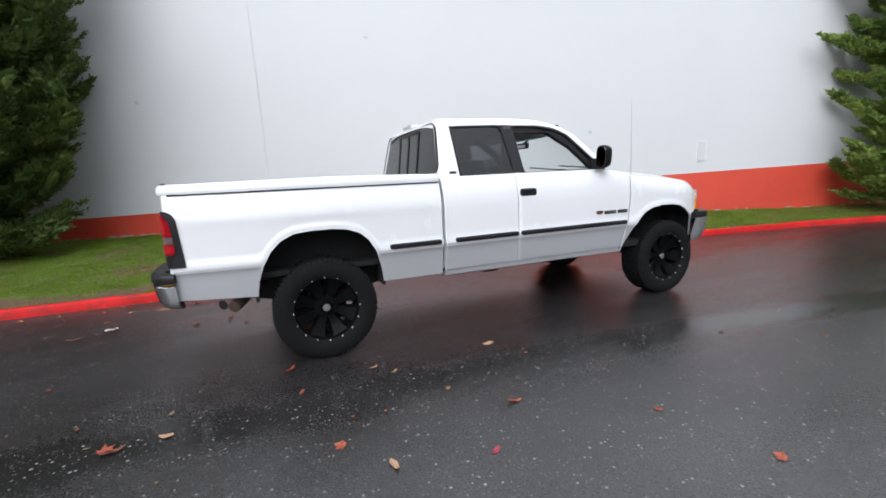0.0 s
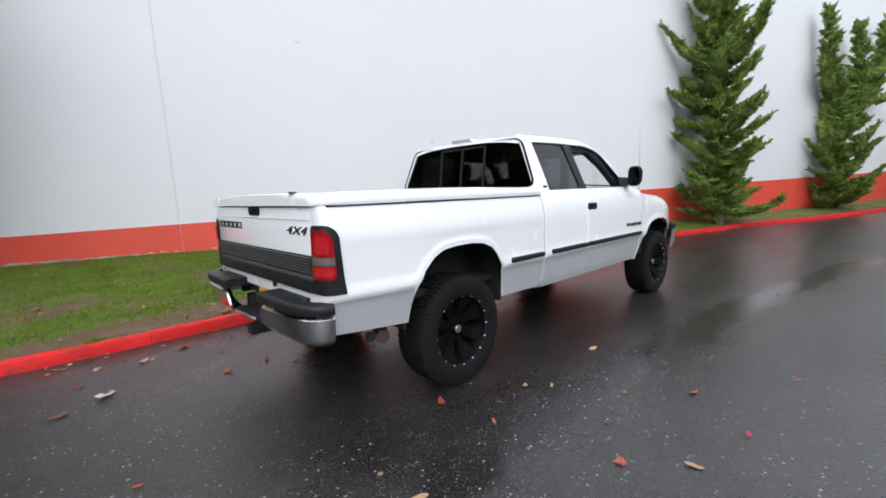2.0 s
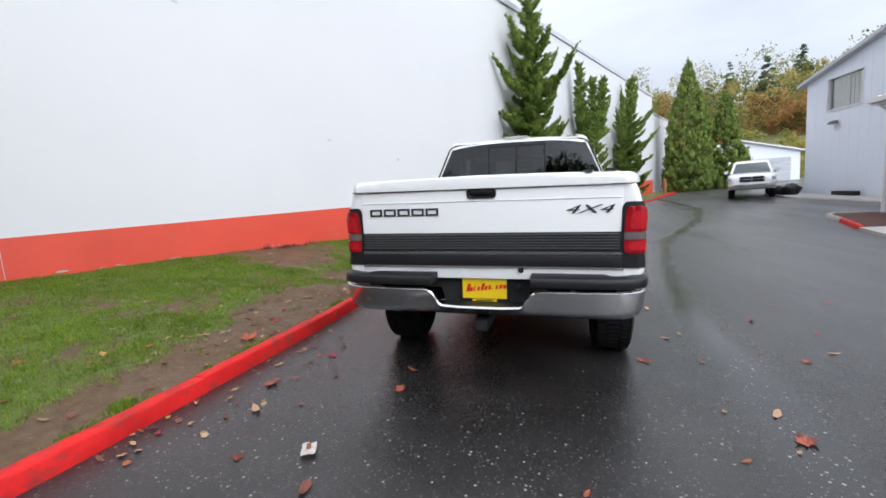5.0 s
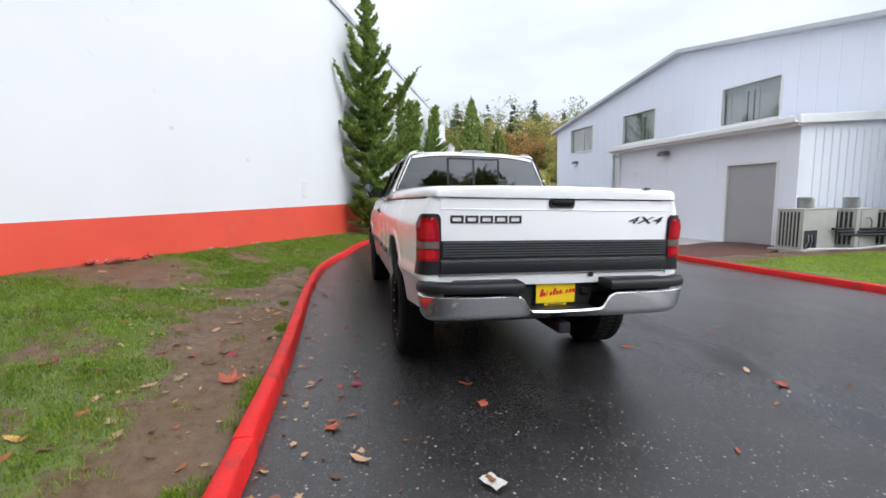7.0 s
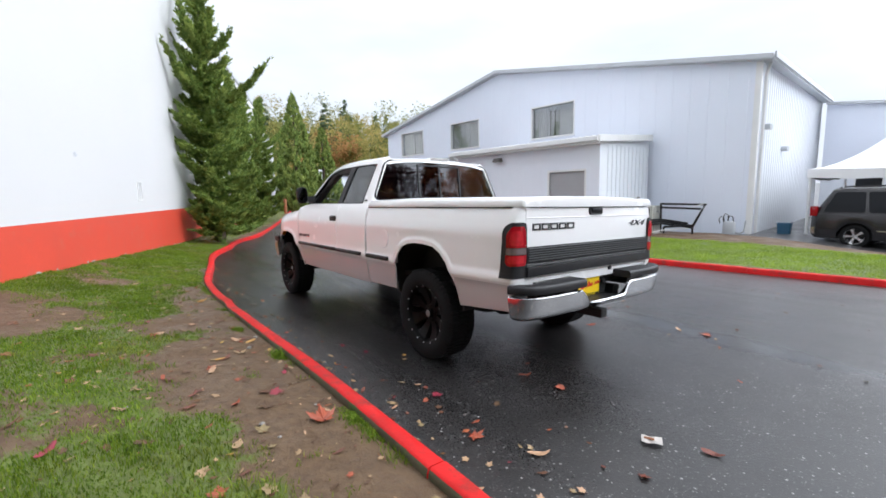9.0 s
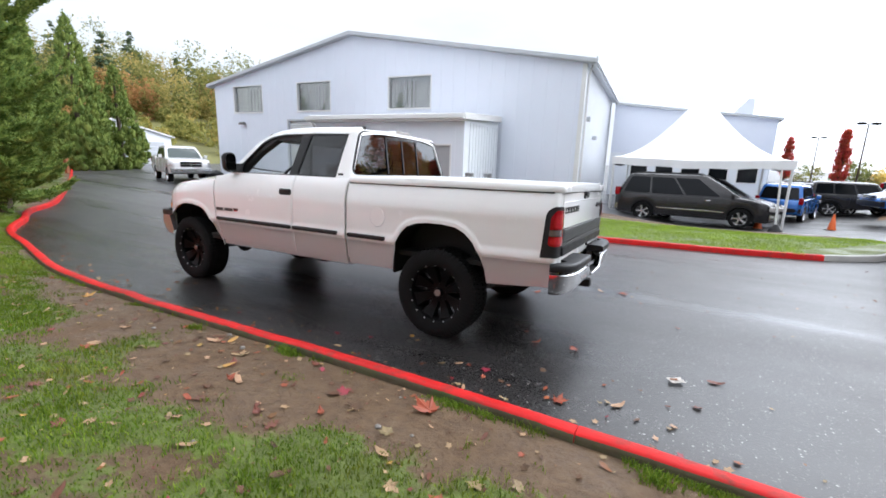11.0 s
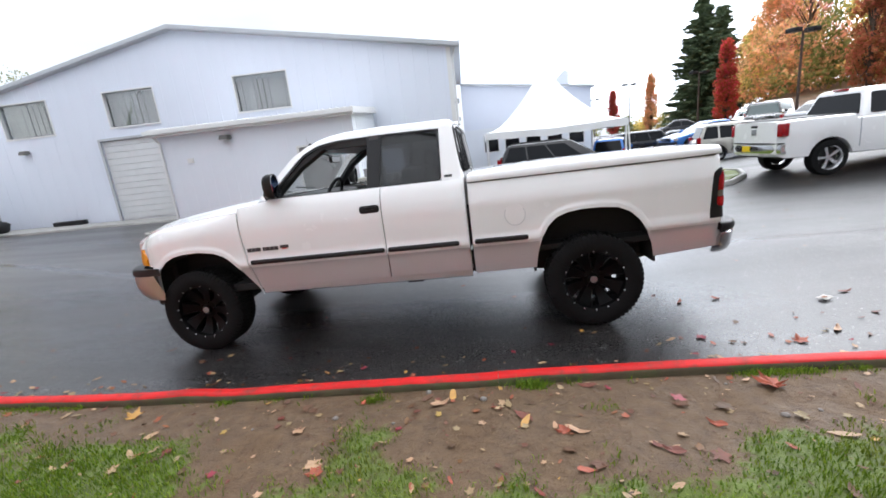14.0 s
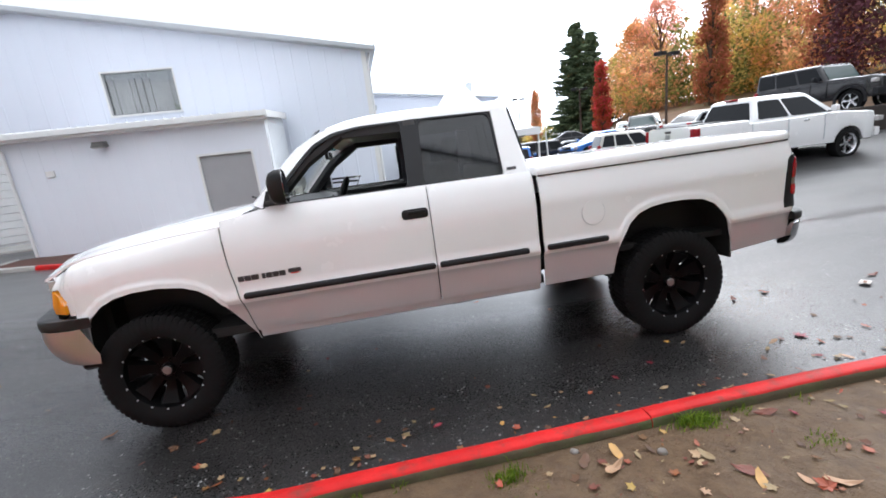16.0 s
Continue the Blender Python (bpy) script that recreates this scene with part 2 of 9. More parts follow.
M = {}
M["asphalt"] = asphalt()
M["soil"] = lawn_soil()
M["wall_white"] = surf("painted_concrete_white", (0.64, 0.64, 0.642), 0.55, var=0.035, scale=0.35, fine=40, bump=0.05)
M["wall_red"] = surf("painted_concrete_red", (0.66, 0.072, 0.04), 0.5, var=0.10, scale=1.2, fine=30, bump=0.08, stains=((0.58, 0.10, 0.065), 0.12, 3))
M["rubble_red"] = surf("broken_red_concrete", (0.36, 0.055, 0.035), 0.75, var=0.4, scale=14, fine=60, bump=0.5, stains=((0.30, 0.22, 0.18), 0.3, 12))
M["kerb_red"] = surf("kerb_red_paint", (0.58, 0.018, 0.018), 0.5, var=0.25, scale=4, fine=45, bump=0.45, spec=0.16, stains=((0.13, 0.045, 0.035), 0.34, 9))
M["kerb_back"] = surf("mossy_concrete", (0.10, 0.085, 0.05), 0.8, var=0.35, scale=6, fine=60, bump=0.6, stains=((0.07, 0.12, 0.03), 0.45, 5))
M["concrete"] = surf("concrete", (0.40, 0.39, 0.37), 0.6, var=0.18, scale=3, fine=60, bump=0.3)
M["metal_blue"] = surf("painted_metal_cladding", (0.735, 0.775, 0.87), 0.45, var=0.025, scale=0.5, fine=30, bump=0.03)
M["annexe_pale"] = surf("pale_annexe_cladding", (0.77, 0.80, 0.87), 0.45, var=0.03, scale=0.5, fine=30, bump=0.03)
M["metal_white"] = surf("white_metal_cladding", (0.79, 0.82, 0.87), 0.45, var=0.03, scale=0.6, fine=30, bump=0.03)
M["trim_white"] = surf("white_trim", (0.75, 0.75, 0.75), 0.45, var=0.04, scale=2, fine=40, bump=0.05)
M["trim_grey"] = surf("grey_trim", (0.5, 0.52, 0.55), 0.45, var=0.05, scale=2, fine=40, bump=0.05)
M["door_grey"] = surf("grey_steel_door", (0.36, 0.36, 0.37), 0.5, var=0.05, scale=2, bump=0.05)
M["lamp_grey"] = surf("weathered_lamp_grey", (0.13, 0.125, 0.12), 0.6, var=0.2, scale=8, bump=0.1)
M["shutter"] = surf("shutter_steel", (0.68, 0.69, 0.7), 0.45, var=0.05, scale=2, bump=0.05)
M["dark"] = surf("dark_interior", (0.03, 0.03, 0.034), 0.8, var=0.2, bump=0.1)
M["blind"] = surf("hanging_blinds", (0.40, 0.39, 0.40), 0.8, var=0.15, scale=2, fine=20, bump=0.1)
M["blind_pale"] = surf("pale_blinds", (0.5, 0.49, 0.45), 0.8, var=0.15, scale=2, fine=20, bump=0.1)
M["window_glass"] = glass("window_glass", (0.9, 0.92, 0.92), gloss=3.0)
M["timber_dark"] = surf("dark_timber", (0.035, 0.026, 0.022), 0.7, var=0.3, scale=3, fine=40, bump=0.4)
M["leafy_bank"] = surf("leaf_strewn_bank", (0.20, 0.12, 0.07), 0.9, var=0.4, scale=0.5, fine=6, bump=0.3, stains=((0.10, 0.13, 0.04), 0.5, 0.25))
M["post_wood"] = surf("orange_brown_timber", (0.34, 0.13, 0.055), 0.75, var=0.25, scale=4, fine=40, bump=0.3, stretch=(3, 3, 0.4))
M["mulch"] = surf("bark_mulch", (0.085, 0.032, 0.022), 0.85, var=0.5, scale=12, fine=50, bump=0.9)
M["rubber"] = surf("tyre_rubber", (0.0085, 0.0085, 0.009), 0.85, var=0.2, scale=8, fine=90, bump=0.2, spec=0.18)
M["black"] = surf("black_plastic", (0.012, 0.012, 0.014), 0.45, var=0.12, scale=8, fine=200, bump=0.12, spec=0.32)
M["black_gloss"] = surf("satin_black", (0.006, 0.006, 0.0065), 0.45, var=0.1, bump=0.02, spec=0.3)
M["under"] = surf("underbody", (0.012, 0.012, 0.012), 0.8, var=0.3, scale=6, bump=0.3)
M["rim_black"] = surf("rim_black", (0.004, 0.004, 0.0045), 0.38, var=0.1, bump=0.02, spec=0.10)
M["chrome"] = surf("chrome", (0.60, 0.60, 0.61), 0.15, 1.0, var=0.05, scale=6, fine=30, bump=0.03)
M["bumper_dull"] = surf("dull_bumper_chrome", (0.52, 0.51, 0.51), 0.38, 0.85, var=0.08, scale=6, fine=30, bump=0.04)
M["silver_wheel"] = surf("silver_alloy", (0.62, 0.62, 0.64), 0.25, 0.9, var=0.06, bump=0.03)
M["paint_white"] = paint("white_car_paint", (0.86, 0.86, 0.865), 0.26)
M["paint_silver"] = paint("silver_lower_paint", (0.54, 0.54, 0.55), 0.3, 0.25)
M["paint_black"] = paint("dark_grey_car_paint", (0.014, 0.013, 0.015), 0.25, 0.0, coat=0.25)
M["paint_blue"] = paint("blue_car_paint", (0.03, 0.16, 0.52), 0.25, 0.2)
M["paint_tan"] = paint("pale_gold_car_paint", (0.46, 0.44, 0.40), 0.28, 0.4)
M["paint_grey"] = paint("grey_car_paint", (0.16, 0.17, 0.18), 0.28, 0.4)
M["glass_clear"] = glass("clear_car_glass", (0.955, 0.975, 0.97))
M["glass_tint"] = glass("tinted_car_glass", (0.30, 0.31, 0.33), gloss=1.3)
M["glass_back"] = glass("rear_cab_glass", (0.25, 0.255, 0.26), gloss=1.7)
M["glass_dark"] = surf("dark_car_glass", (0.008, 0.009, 0.011), 0.05, var=0.05, bump=0.0, spec=0.2)
M["glass_screen"] = surf("windscreen_glass", (0.05, 0.075, 0.075), 0.05, var=0.05, bump=0.0, spec=0.6)
M["red_lens"] = surf("red_lens", (0.30, 0.004, 0.010), 0.12, var=0.3, scale=14, fine=120, bump=0.08, coat=0.25, spec=0.3)
M["red_glow"] = surf("red_reflector", (0.46, 0.010, 0.018), 0.15, var=0.25, scale=22, fine=150, bump=0.15, coat=0.3, spec=0.4)
M["clear_lens"] = surf("clear_lens", (0.55, 0.53, 0.52), 0.12, 0.3, var=0.1, scale=30, bump=0.1, coat=0.8)
M["lens_dim"] = surf("smoked_lens", (0.17, 0.13, 0.13), 0.2, 0.2, var=0.15, scale=30, bump=0.1, coat=0.8)
M["amber_lens"] = surf("amber_lens", (0.85, 0.30, 0.015), 0.15, var=0.1, scale=30, bump=0.1, coat=0.8)
M["mirror"] = surf("mirror_glass", (0.42, 0.43, 0.45), 0.03, 1.0, var=0.0, bump=0)
M["seat"] = surf("grey_cloth", (0.10, 0.10, 0.105), 0.9, var=0.2, scale=8, fine=200, bump=0.3)
M["dash"] = surf("dark_dash", (0.022, 0.022, 0.024), 0.6, var=0.15, bump=0.2)
M["badge"] = surf("badge_grey", (0.05, 0.05, 0.055), 0.35, 0.3, var=0.1, bump=0)
M["rib_grey"] = surf("rib_grey", (0.075, 0.078, 0.082), 0.4, var=0.1, bump=0.05)
M["letter"] = surf("lettering_dark_grey", (0.022, 0.024, 0.028), 0.4, var=0.1, bump=0)
M["plate_yellow"] = surf("plate_yellow", (0.86, 0.60, 0.01), 0.4, var=0.05, bump=0.02)
M["plate_red"] = surf("plate_red", (0.62, 0.02, 0.015), 0.4, var=0.05, bump=0)
M["rust"] = surf("rusty_steel", (0.085, 0.055, 0.042), 0.65, 0.35, var=0.35, scale=14, bump=0.4)
M["steel"] = surf("dull_steel", (0.36, 0.37, 0.38), 0.4, 0.8, var=0.15, scale=6, bump=0.1)
M["unit_beige"] = surf("unit_beige", (0.42, 0.42, 0.38), 0.5, var=0.1, scale=4, bump=0.1)
M["fabric_white"] = surf("white_canvas", (0.85, 0.85, 0.86), 0.6, var=0.03, scale=2, bump=0.05)
M["bark"] = surf("bark", (0.10, 0.072, 0.05), 0.9, var=0.35, scale=5, fine=30, bump=0.8, stretch=(3, 3, 0.6))
M["juniper"] = surf("juniper_foliage", (0.185, 0.26, 0.06), 0.7, var=0.3, scale=2.5, fine=30, bump=0.0, island=0.4, spec=0.15, thin=0.15)
M["juniper_dark"] = surf("dark_juniper_foliage", (0.07, 0.105, 0.028), 0.7, var=0.3, scale=2.5, fine=30, bump=0.0, island=0.4, spec=0.12)
M["cypress"] = surf("cypress_foliage", (0.175, 0.235, 0.055), 0.75, var=0.25, scale=1.5, fine=20, bump=0.0, island=0.3, thin=0.2, spec=0.2)
M["fir"] = surf("fir_foliage", (0.085, 0.125, 0.06), 0.8, var=0.3, scale=0.6, fine=8, bump=0.0, island=0.4)
M["green_far"] = surf("leaves_green", (0.22, 0.25, 0.085), 0.8, var=0.3, scale=0.3, fine=4, bump=0.0, island=0.4, stains=((0.45, 0.36, 0.10), 0.5, 0.35), thin=0.62, spec=0.2)
M["gold_far"] = surf("leaves_gold", (0.74, 0.62, 0.20), 0.8, var=0.3, scale=0.3, fine=4, bump=0.0, island=0.4, stains=((0.8, 0.4, 0.12), 0.5, 0.35), thin=0.62, spec=0.2)
M["scrub_far"] = surf("scrub_growth", (0.36, 0.36, 0.11), 0.85, var=0.3, scale=0.2, fine=3, bump=0.0, island=0.4, stains=((0.45, 0.30, 0.10), 0.4, 0.2), thin=0.5, spec=0.2)
M["orange_far"] = surf("leaves_orange", (0.95, 0.52, 0.27), 0.8, var=0.3, scale=0.3, fine=4, bump=0.0, island=0.45, stains=((0.8, 0.55, 0.14), 0.5, 0.35), thin=0.62, spec=0.2)
M["pink_far"] = surf("leaves_pink", (0.88, 0.46, 0.34), 0.8, var=0.3, scale=0.3, fine=4, bump=0.0, island=0.45, stains=((0.8, 0.5, 0.2), 0.5, 0.35), thin=0.62, spec=0.2)
M["red_far"] = surf("leaves_red", (0.62, 0.13, 0.08), 0.8, var=0.3, scale=0.3, fine=4, bump=0.0, island=0.45, thin=0.62, spec=0.2)
M["maroon_far"] = surf("leaves_maroon", (0.50, 0.20, 0.10), 0.8, var=0.3, scale=0.3, fine=4, bump=0.0, island=0.4, stains=((0.5, 0.2, 0.08), 0.5, 0.35), thin=0.62, spec=0.2)
M["gold_hill"] = surf("woods_gold", (0.42, 0.37, 0.13), 0.85, var=0.3, scale=0.2, fine=3, bump=0.0, island=0.4, stains=((0.36, 0.26, 0.10), 0.4, 0.2), thin=0.5, spec=0.2)
M["orange_hill"] = surf("woods_orange", (0.46, 0.27, 0.11), 0.85, var=0.3, scale=0.2, fine=3, bump=0.0, island=0.4, thin=0.5, spec=0.2)
M["plum_far"] = surf("leaves_plum", (0.11, 0.035, 0.04), 0.8, var=0.3, scale=0.3, fine=4, bump=0.0, island=0.4, spec=0.2)
M["brown_hill"] = surf("hillside_growth", (0.17, 0.165, 0.055), 0.9, var=0.4, scale=0.12, fine=1.5, bump=0.5)
M["grass"] = surf("grass_blades", (0.150, 0.235, 0.024), 0.6, var=0.3, scale=1.6, fine=9, bump=0.0, island=0.36, spec=0.15, thin=0.3, stains=((0.20, 0.19, 0.045), 0.25, 1.1))
M["grass_lawn"] = surf("mown_lawn_blades", (0.28, 0.41, 0.05), 0.6, var=0.3, scale=0.8, fine=6, bump=0.0, island=0.4, spec=0.15, thin=0.3)
M["leaf_orange"] = surf("fallen_leaf_orange", (0.25, 0.078, 0.024), 0.55, var=0.3, scale=20, fine=60, bump=0.2, island=0.4)
M["leaf_tan"] = surf("fallen_leaf_tan", (0.34, 0.225, 0.12), 0.55, var=0.25, scale=20, fine=60, bump=0.2, island=0.35)
M["leaf_red"] = surf("fallen_leaf_red", (0.21, 0.018, 0.016), 0.5, var=0.3, scale=20, fine=60, bump=0.2, island=0.4)
M["leaf_yellow"] = surf("fallen_leaf_yellow", (0.40, 0.24, 0.05), 0.5, var=0.25, scale=20, fine=60, bump=0.2, island=0.3)
M["leaf_brown"] = surf("fallen_leaf_brown", (0.13, 0.05, 0.025), 0.6, var=0.3, scale=20, fine=60, bump=0.2, island=0.4)
M["paper"] = surf("crumpled_paper", (0.48, 0.45, 0.42), 0.7, var=0.08, scale=12, bump=0.4)
M["orange_cone"] = surf("orange_plastic", (0.75, 0.13, 0.02), 0.5, var=0.1, bump=0.05)
M["teal"] = surf("teal_plastic", (0.02, 0.09, 0.16), 0.5, var=0.1, bump=0.05)
M["stone"] = surf("field_stone", (0.22, 0.20, 0.18), 0.7, var=0.25, scale=8, bump=0.4)


# ---- building blocks ----
def empty(name, m=None):
    ob = new(name)
    ob.empty_display_size = 0.1
    if m is not None:
        ob.matrix_world = m
    return ob


def smooth(me, angle=40):
    for p in me.polygons:
        p.use_smooth = True
    me.set_sharp_from_angle(angle=radians(angle))


def mesh_from(name, bm, mats, angle=40):
    me = bpy.data.meshes.new(name)
    bm.to_mesh(me)
    bm.free()
    for m_ in mats if isinstance(mats, (list, tuple)) else (mats,):
        me.materials.append(m_)
    if angle:
        smooth(me, angle)
    return me


def solo(name, bm, mats, angle=40):
    return new(name, mesh_from(name, bm, mats, angle))


def part(name, bm, material, parent, label="", angle=40):
    ob = new(name, mesh_from(name, bm, material, angle))
    ob.parent = parent
    if label:
        ob["label"] = label
    return ob


def share(name, me, parent, m):
    ob = new(name, me)
    ob.parent = parent
    ob.matrix_basis = m
    return ob


def add(bm, other, m=None, slot=None):
    """Copies the faces of other into bm and frees other."""
    if m is not None:
        other.transform(m)
    vs = [bm.verts.new(v.co) for v in other.verts]
    other.verts.index_update()
    for f in other.faces:
        try:
            g = bm.faces.new([vs[v.index] for v in f.verts])
            g.material_index = f.material_index if slot is None else slot
        except ValueError:
            pass
    other.free()
    return bm


def box(lo, hi, bev=0.0, seg=2):
    bm = bmesh.new()
    bmesh.ops.create_cube(bm, size=1.0)
    s, c = Vector(hi) - Vector(lo), (Vector(hi) + Vector(lo)) / 2
    bm.transform(Matrix.Translation(c) @ Matrix.Diagonal((abs(s.x), abs(s.y), abs(s.z), 1)))
    if bev:
        bmesh.ops.bevel(bm, geom=list(bm.edges), offset=bev, segments=seg, affect="EDGES", profile=0.6)
    return bm


def boxes(*items, bev=0.0):
    bm = bmesh.new()
    for lo, hi in items:
        add(bm, box(lo, hi, bev, 1))
    return bm


def loft(rings, closed=True, caps=True):
    bm = bmesh.new()
    vs = [[bm.verts.new(p) for p in r] for r in rings]
    k = len(rings[0])
    for a, b in zip(vs, vs[1:]):
        for i in range(k if closed else k - 1):
            j = (i + 1) % k
            bm.faces.new((a[i], a[j], b[j], b[i]))
    if caps and closed:
        bm.faces.new(vs[0][::-1])
        bm.faces.new(vs[-1])
    bmesh.ops.recalc_face_normals(bm, faces=bm.faces)
    return bm


def tube(points, radius, seg=8):
    """A round bar along points; radius: one number or one for each point."""
    pts = [Vector(p) for p in points]
    rs = radius if isinstance(radius, (list, tuple)) else [radius] * len(pts)
    rings, side = [], None
    for i, p in enumerate(pts):
        d = (pts[min(i + 1, len(pts) - 1)] - pts[max(i - 1, 0)]).normalized()
        side = d.orthogonal().normalized() if side is None else (side - d * side.dot(d)).normalized()
        up = d.cross(side)
        rings.append([p + rs[i] * (math.cos(2 * math.pi * k / seg) * side + math.sin(2 * math.pi * k / seg) * up) for k in range(seg)])
    return loft(rings)


def prism(outline, axis, lo, hi, bev=0.0):
    """An outline of 2D points pushed along an axis: x -> (y, z), y -> (x, z), z -> (x, y)."""
    put = {"x": lambda a, b, c: (c, a, b), "y": lambda a, b, c: (a, c, b), "z": lambda a, b, c: (a, b, c)}[axis]
    bm = loft([[put(a, b, lo) for a, b in outline], [put(a, b, hi) for a, b in outline]])
    if bev:
        bmesh.ops.bevel(bm, geom=list(bm.edges), offset=bev, segments=2, affect="EDGES", profile=0.6)
    return bm


def sheet(fn, us, vs, thick=0.0, off=0.0):
    """A sheet over fn(u, v), pushed out by off along its normal and thickened inwards."""
    def at(u, v):
        return Vector(fn(u, v))
    eu, ev = (us[-1] - us[0]) * 1e-3, (vs[-1] - vs[0]) * 1e-3
    pts, nrm = {}, {}
    for i, u in enumerate(us):
        for j, v in enumerate(vs):
            du, dv = at(u + eu, v) - at(u - eu, v), at(u, v + ev) - at(u, v - ev)
            nn = du.cross(dv)
            nrm[i, j] = nn.normalized() if nn.length > 1e-12 else Vector((0, 0, 1))
            pts[i, j] = at(u, v) + nrm[i, j] * off
    bm = bmesh.new()
    a = {k: bm.verts.new(p) for k, p in pts.items()}
    nu, nv = len(us), len(vs)
    for i in range(nu - 1):
        for j in range(nv - 1):
            bm.faces.new((a[i, j], a[i + 1, j], a[i + 1, j + 1], a[i, j + 1]))
    if thick:
        b = {k: bm.verts.new(p - nrm[k] * thick) for k, p in pts.items()}
        for i in range(nu - 1):
            for j in range(nv - 1):
                bm.faces.new((b[i, j + 1], b[i + 1, j + 1], b[i + 1, j], b[i, j]))
        rim = [(i, 0) for i in range(nu)] + [(nu - 1, j) for j in range(1, nv)] + [(i, nv - 1) for i in range(nu - 2, -1, -1)] + [(0, j) for j in range(nv - 2, 0, -1)]
        for p, q in zip(rim, rim[1:] + rim[:1]):
            bm.faces.new((a[q], a[p], b[p], b[q]))
    return bm


def mirrored(bm):
    c = bm.copy()
    c.transform(Matrix.Diagonal((1, -1, 1, 1)))
    bmesh.ops.reverse_faces(c, faces=c.faces)
    return c


def line(pairs):
    """A function through (x, value) pairs, straight between them."""
    xs, ys = [p[0] for p in pairs], [p[1] for p in pairs]
    return lambda x: float(np.interp(x, xs, ys))


def span(a, b, n):
    return [a + (b - a) * i / (n - 1) for i in range(n)]


def rounded(points, r, n=4):
    """An outline with its corners rounded."""
    out, k = [], len(points)
    for i, p in enumerate(points):
        p, a, b = Vector(p), Vector(points[i - 1]), Vector(points[(i + 1) % k])
        da, db = (a - p), (b - p)
        rr = min(r, da.length * 0.45, db.length * 0.45)
        s, e = p + da.normalized() * rr, p + db.normalized() * rr
        for j in range(n + 1):
            t = j / n
            out.append(tuple((1 - t) ** 2 * s + 2 * t * (1 - t) * p + t * t * e))
    return out


def ground_z(x, y):
    """The road falls a little along x and rises towards the white wall; the yard beyond is nearly level, with a rise far off."""
    xx = max(-10.0, x)
    gx = -0.014 * xx if xx < 9 else -0.126 + 0.016 * (min(xx, 36) - 9)
    z = gx + 0.037 * min(max(y, -6.0), 3.0)
    if y < -6:
        z += min(3.2, 0.048 * max(0.0, -x - 4.6 - 0.35 * max(0, -y - 14)) * min(1, (-y - 6) / 1.4))
    if y < -9:
        z -= (0.07 * min(9.0, -y - 9) + 0.010 * min(28.0, max(0.0, -y - 18))) * min(1.0, max(0.0, (1.0 - x) / 3)) * min(1.0, max(0.0, (x + 13.5) / 3))
    return z


def wall_y(x, off=0.0):
    """The white wall's face, or a line off metres before it."""
    return (5.447 - off - 0.3621 * x) / 0.9321


WALL_BASE = line([(-30, 0.75), (-3.2, 0.68), (0, 0.64), (2.3, 0.57), (5.5, 0.43), (11, 0.19), (20, 0.10), (36, 0.13)])
KERB_LINE = [(-16, 2.5), (-9, 2.2), (-3.2, 1.89), (-1.8, 1.82), (0, 1.80), (1.6, 1.84), (2.6, 1.855), (3.2, 1.865), (4.2, 1.84), (5.1, 1.76), (6.2, 1.56), (7.3, 1.35), (8.4, 1.17), (9.35, 0.95), (10.2, 0.6), (10.9, 0.28), (12.4, -0.27), (14.2, -1.35), (17.5, -2.75), (23.5, -5.1), (30, -7.6), (37, -10.2)]


def eased(pts, step=0.35):
    """A line of points led smoothly through the corners of pts."""
    out = []
    for i in range(len(pts) - 1):
        p0, p1, p2, p3 = (Vector((*pts[max(0, min(len(pts) - 1, k))], 0)) for k in (i - 1, i, i + 1, i + 2))
        n_ = max(2, int((p2 - p1).length / step))
        for k in range(n_):
            t = k / n_
            q = 0.5 * ((2 * p1) + (p2 - p0) * t + (2 * p0 - 5 * p1 + 4 * p2 - p3) * t * t + (3 * p1 - p0 - 3 * p2 + p3) * t ** 3)
            out.append((q.x, q.y))
    return out + [tuple(pts[-1])]


KERB_LINE = eased(KERB_LINE)
KERB_Y = line(KERB_LINE)

# ---- ground ----
def axis_steps(lo, hi, near_lo, near_hi, step, grow=1.35):
    xs = list(np.arange(near_lo, near_hi + step / 2, step))
    d, x = step, near_lo
    while x > lo:
        d *= grow
        x -= d
        xs.insert(0, x)
    d, x = step, near_hi
    while x < hi:
        d *= grow
        x += d
        xs.append(x)
    return [float(v) for v in xs]


gxs, gys = axis_steps(-900, 900, -24, 38, 0.6), axis_steps(-900, 900, -34, 9, 0.6)
bm = bmesh.new()
gv = {(i, j): bm.verts.new((x, y, ground_z(x, y) + 0.008 * noise.noise((x * 0.5, y * 0.5, 0)))) for i, x in enumerate(gxs) for j, y in enumerate(gys)}
for i in range(len(gxs) - 1):
    for j in range(len(gys) - 1):
        bm.faces.new((gv[i, j], gv[i + 1, j], gv[i + 1, j + 1], gv[i, j + 1]))
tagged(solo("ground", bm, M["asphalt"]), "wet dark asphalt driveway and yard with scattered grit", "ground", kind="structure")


TURF_EDGE = line([(-16, 2.9), (-5, 2.7), (-3, 2.75), (-1, 2.5), (-0.6, 2.55), (0.1, 2.98), (0.6, 3.0), (1.4, 2.98), (2.0, 2.95), (2.6, 2.6), (3.3, 2.5), (5.1, 2.0), (8, 1.2), (12.4, 0.0), (20, -3.4), (37, -9.9)])


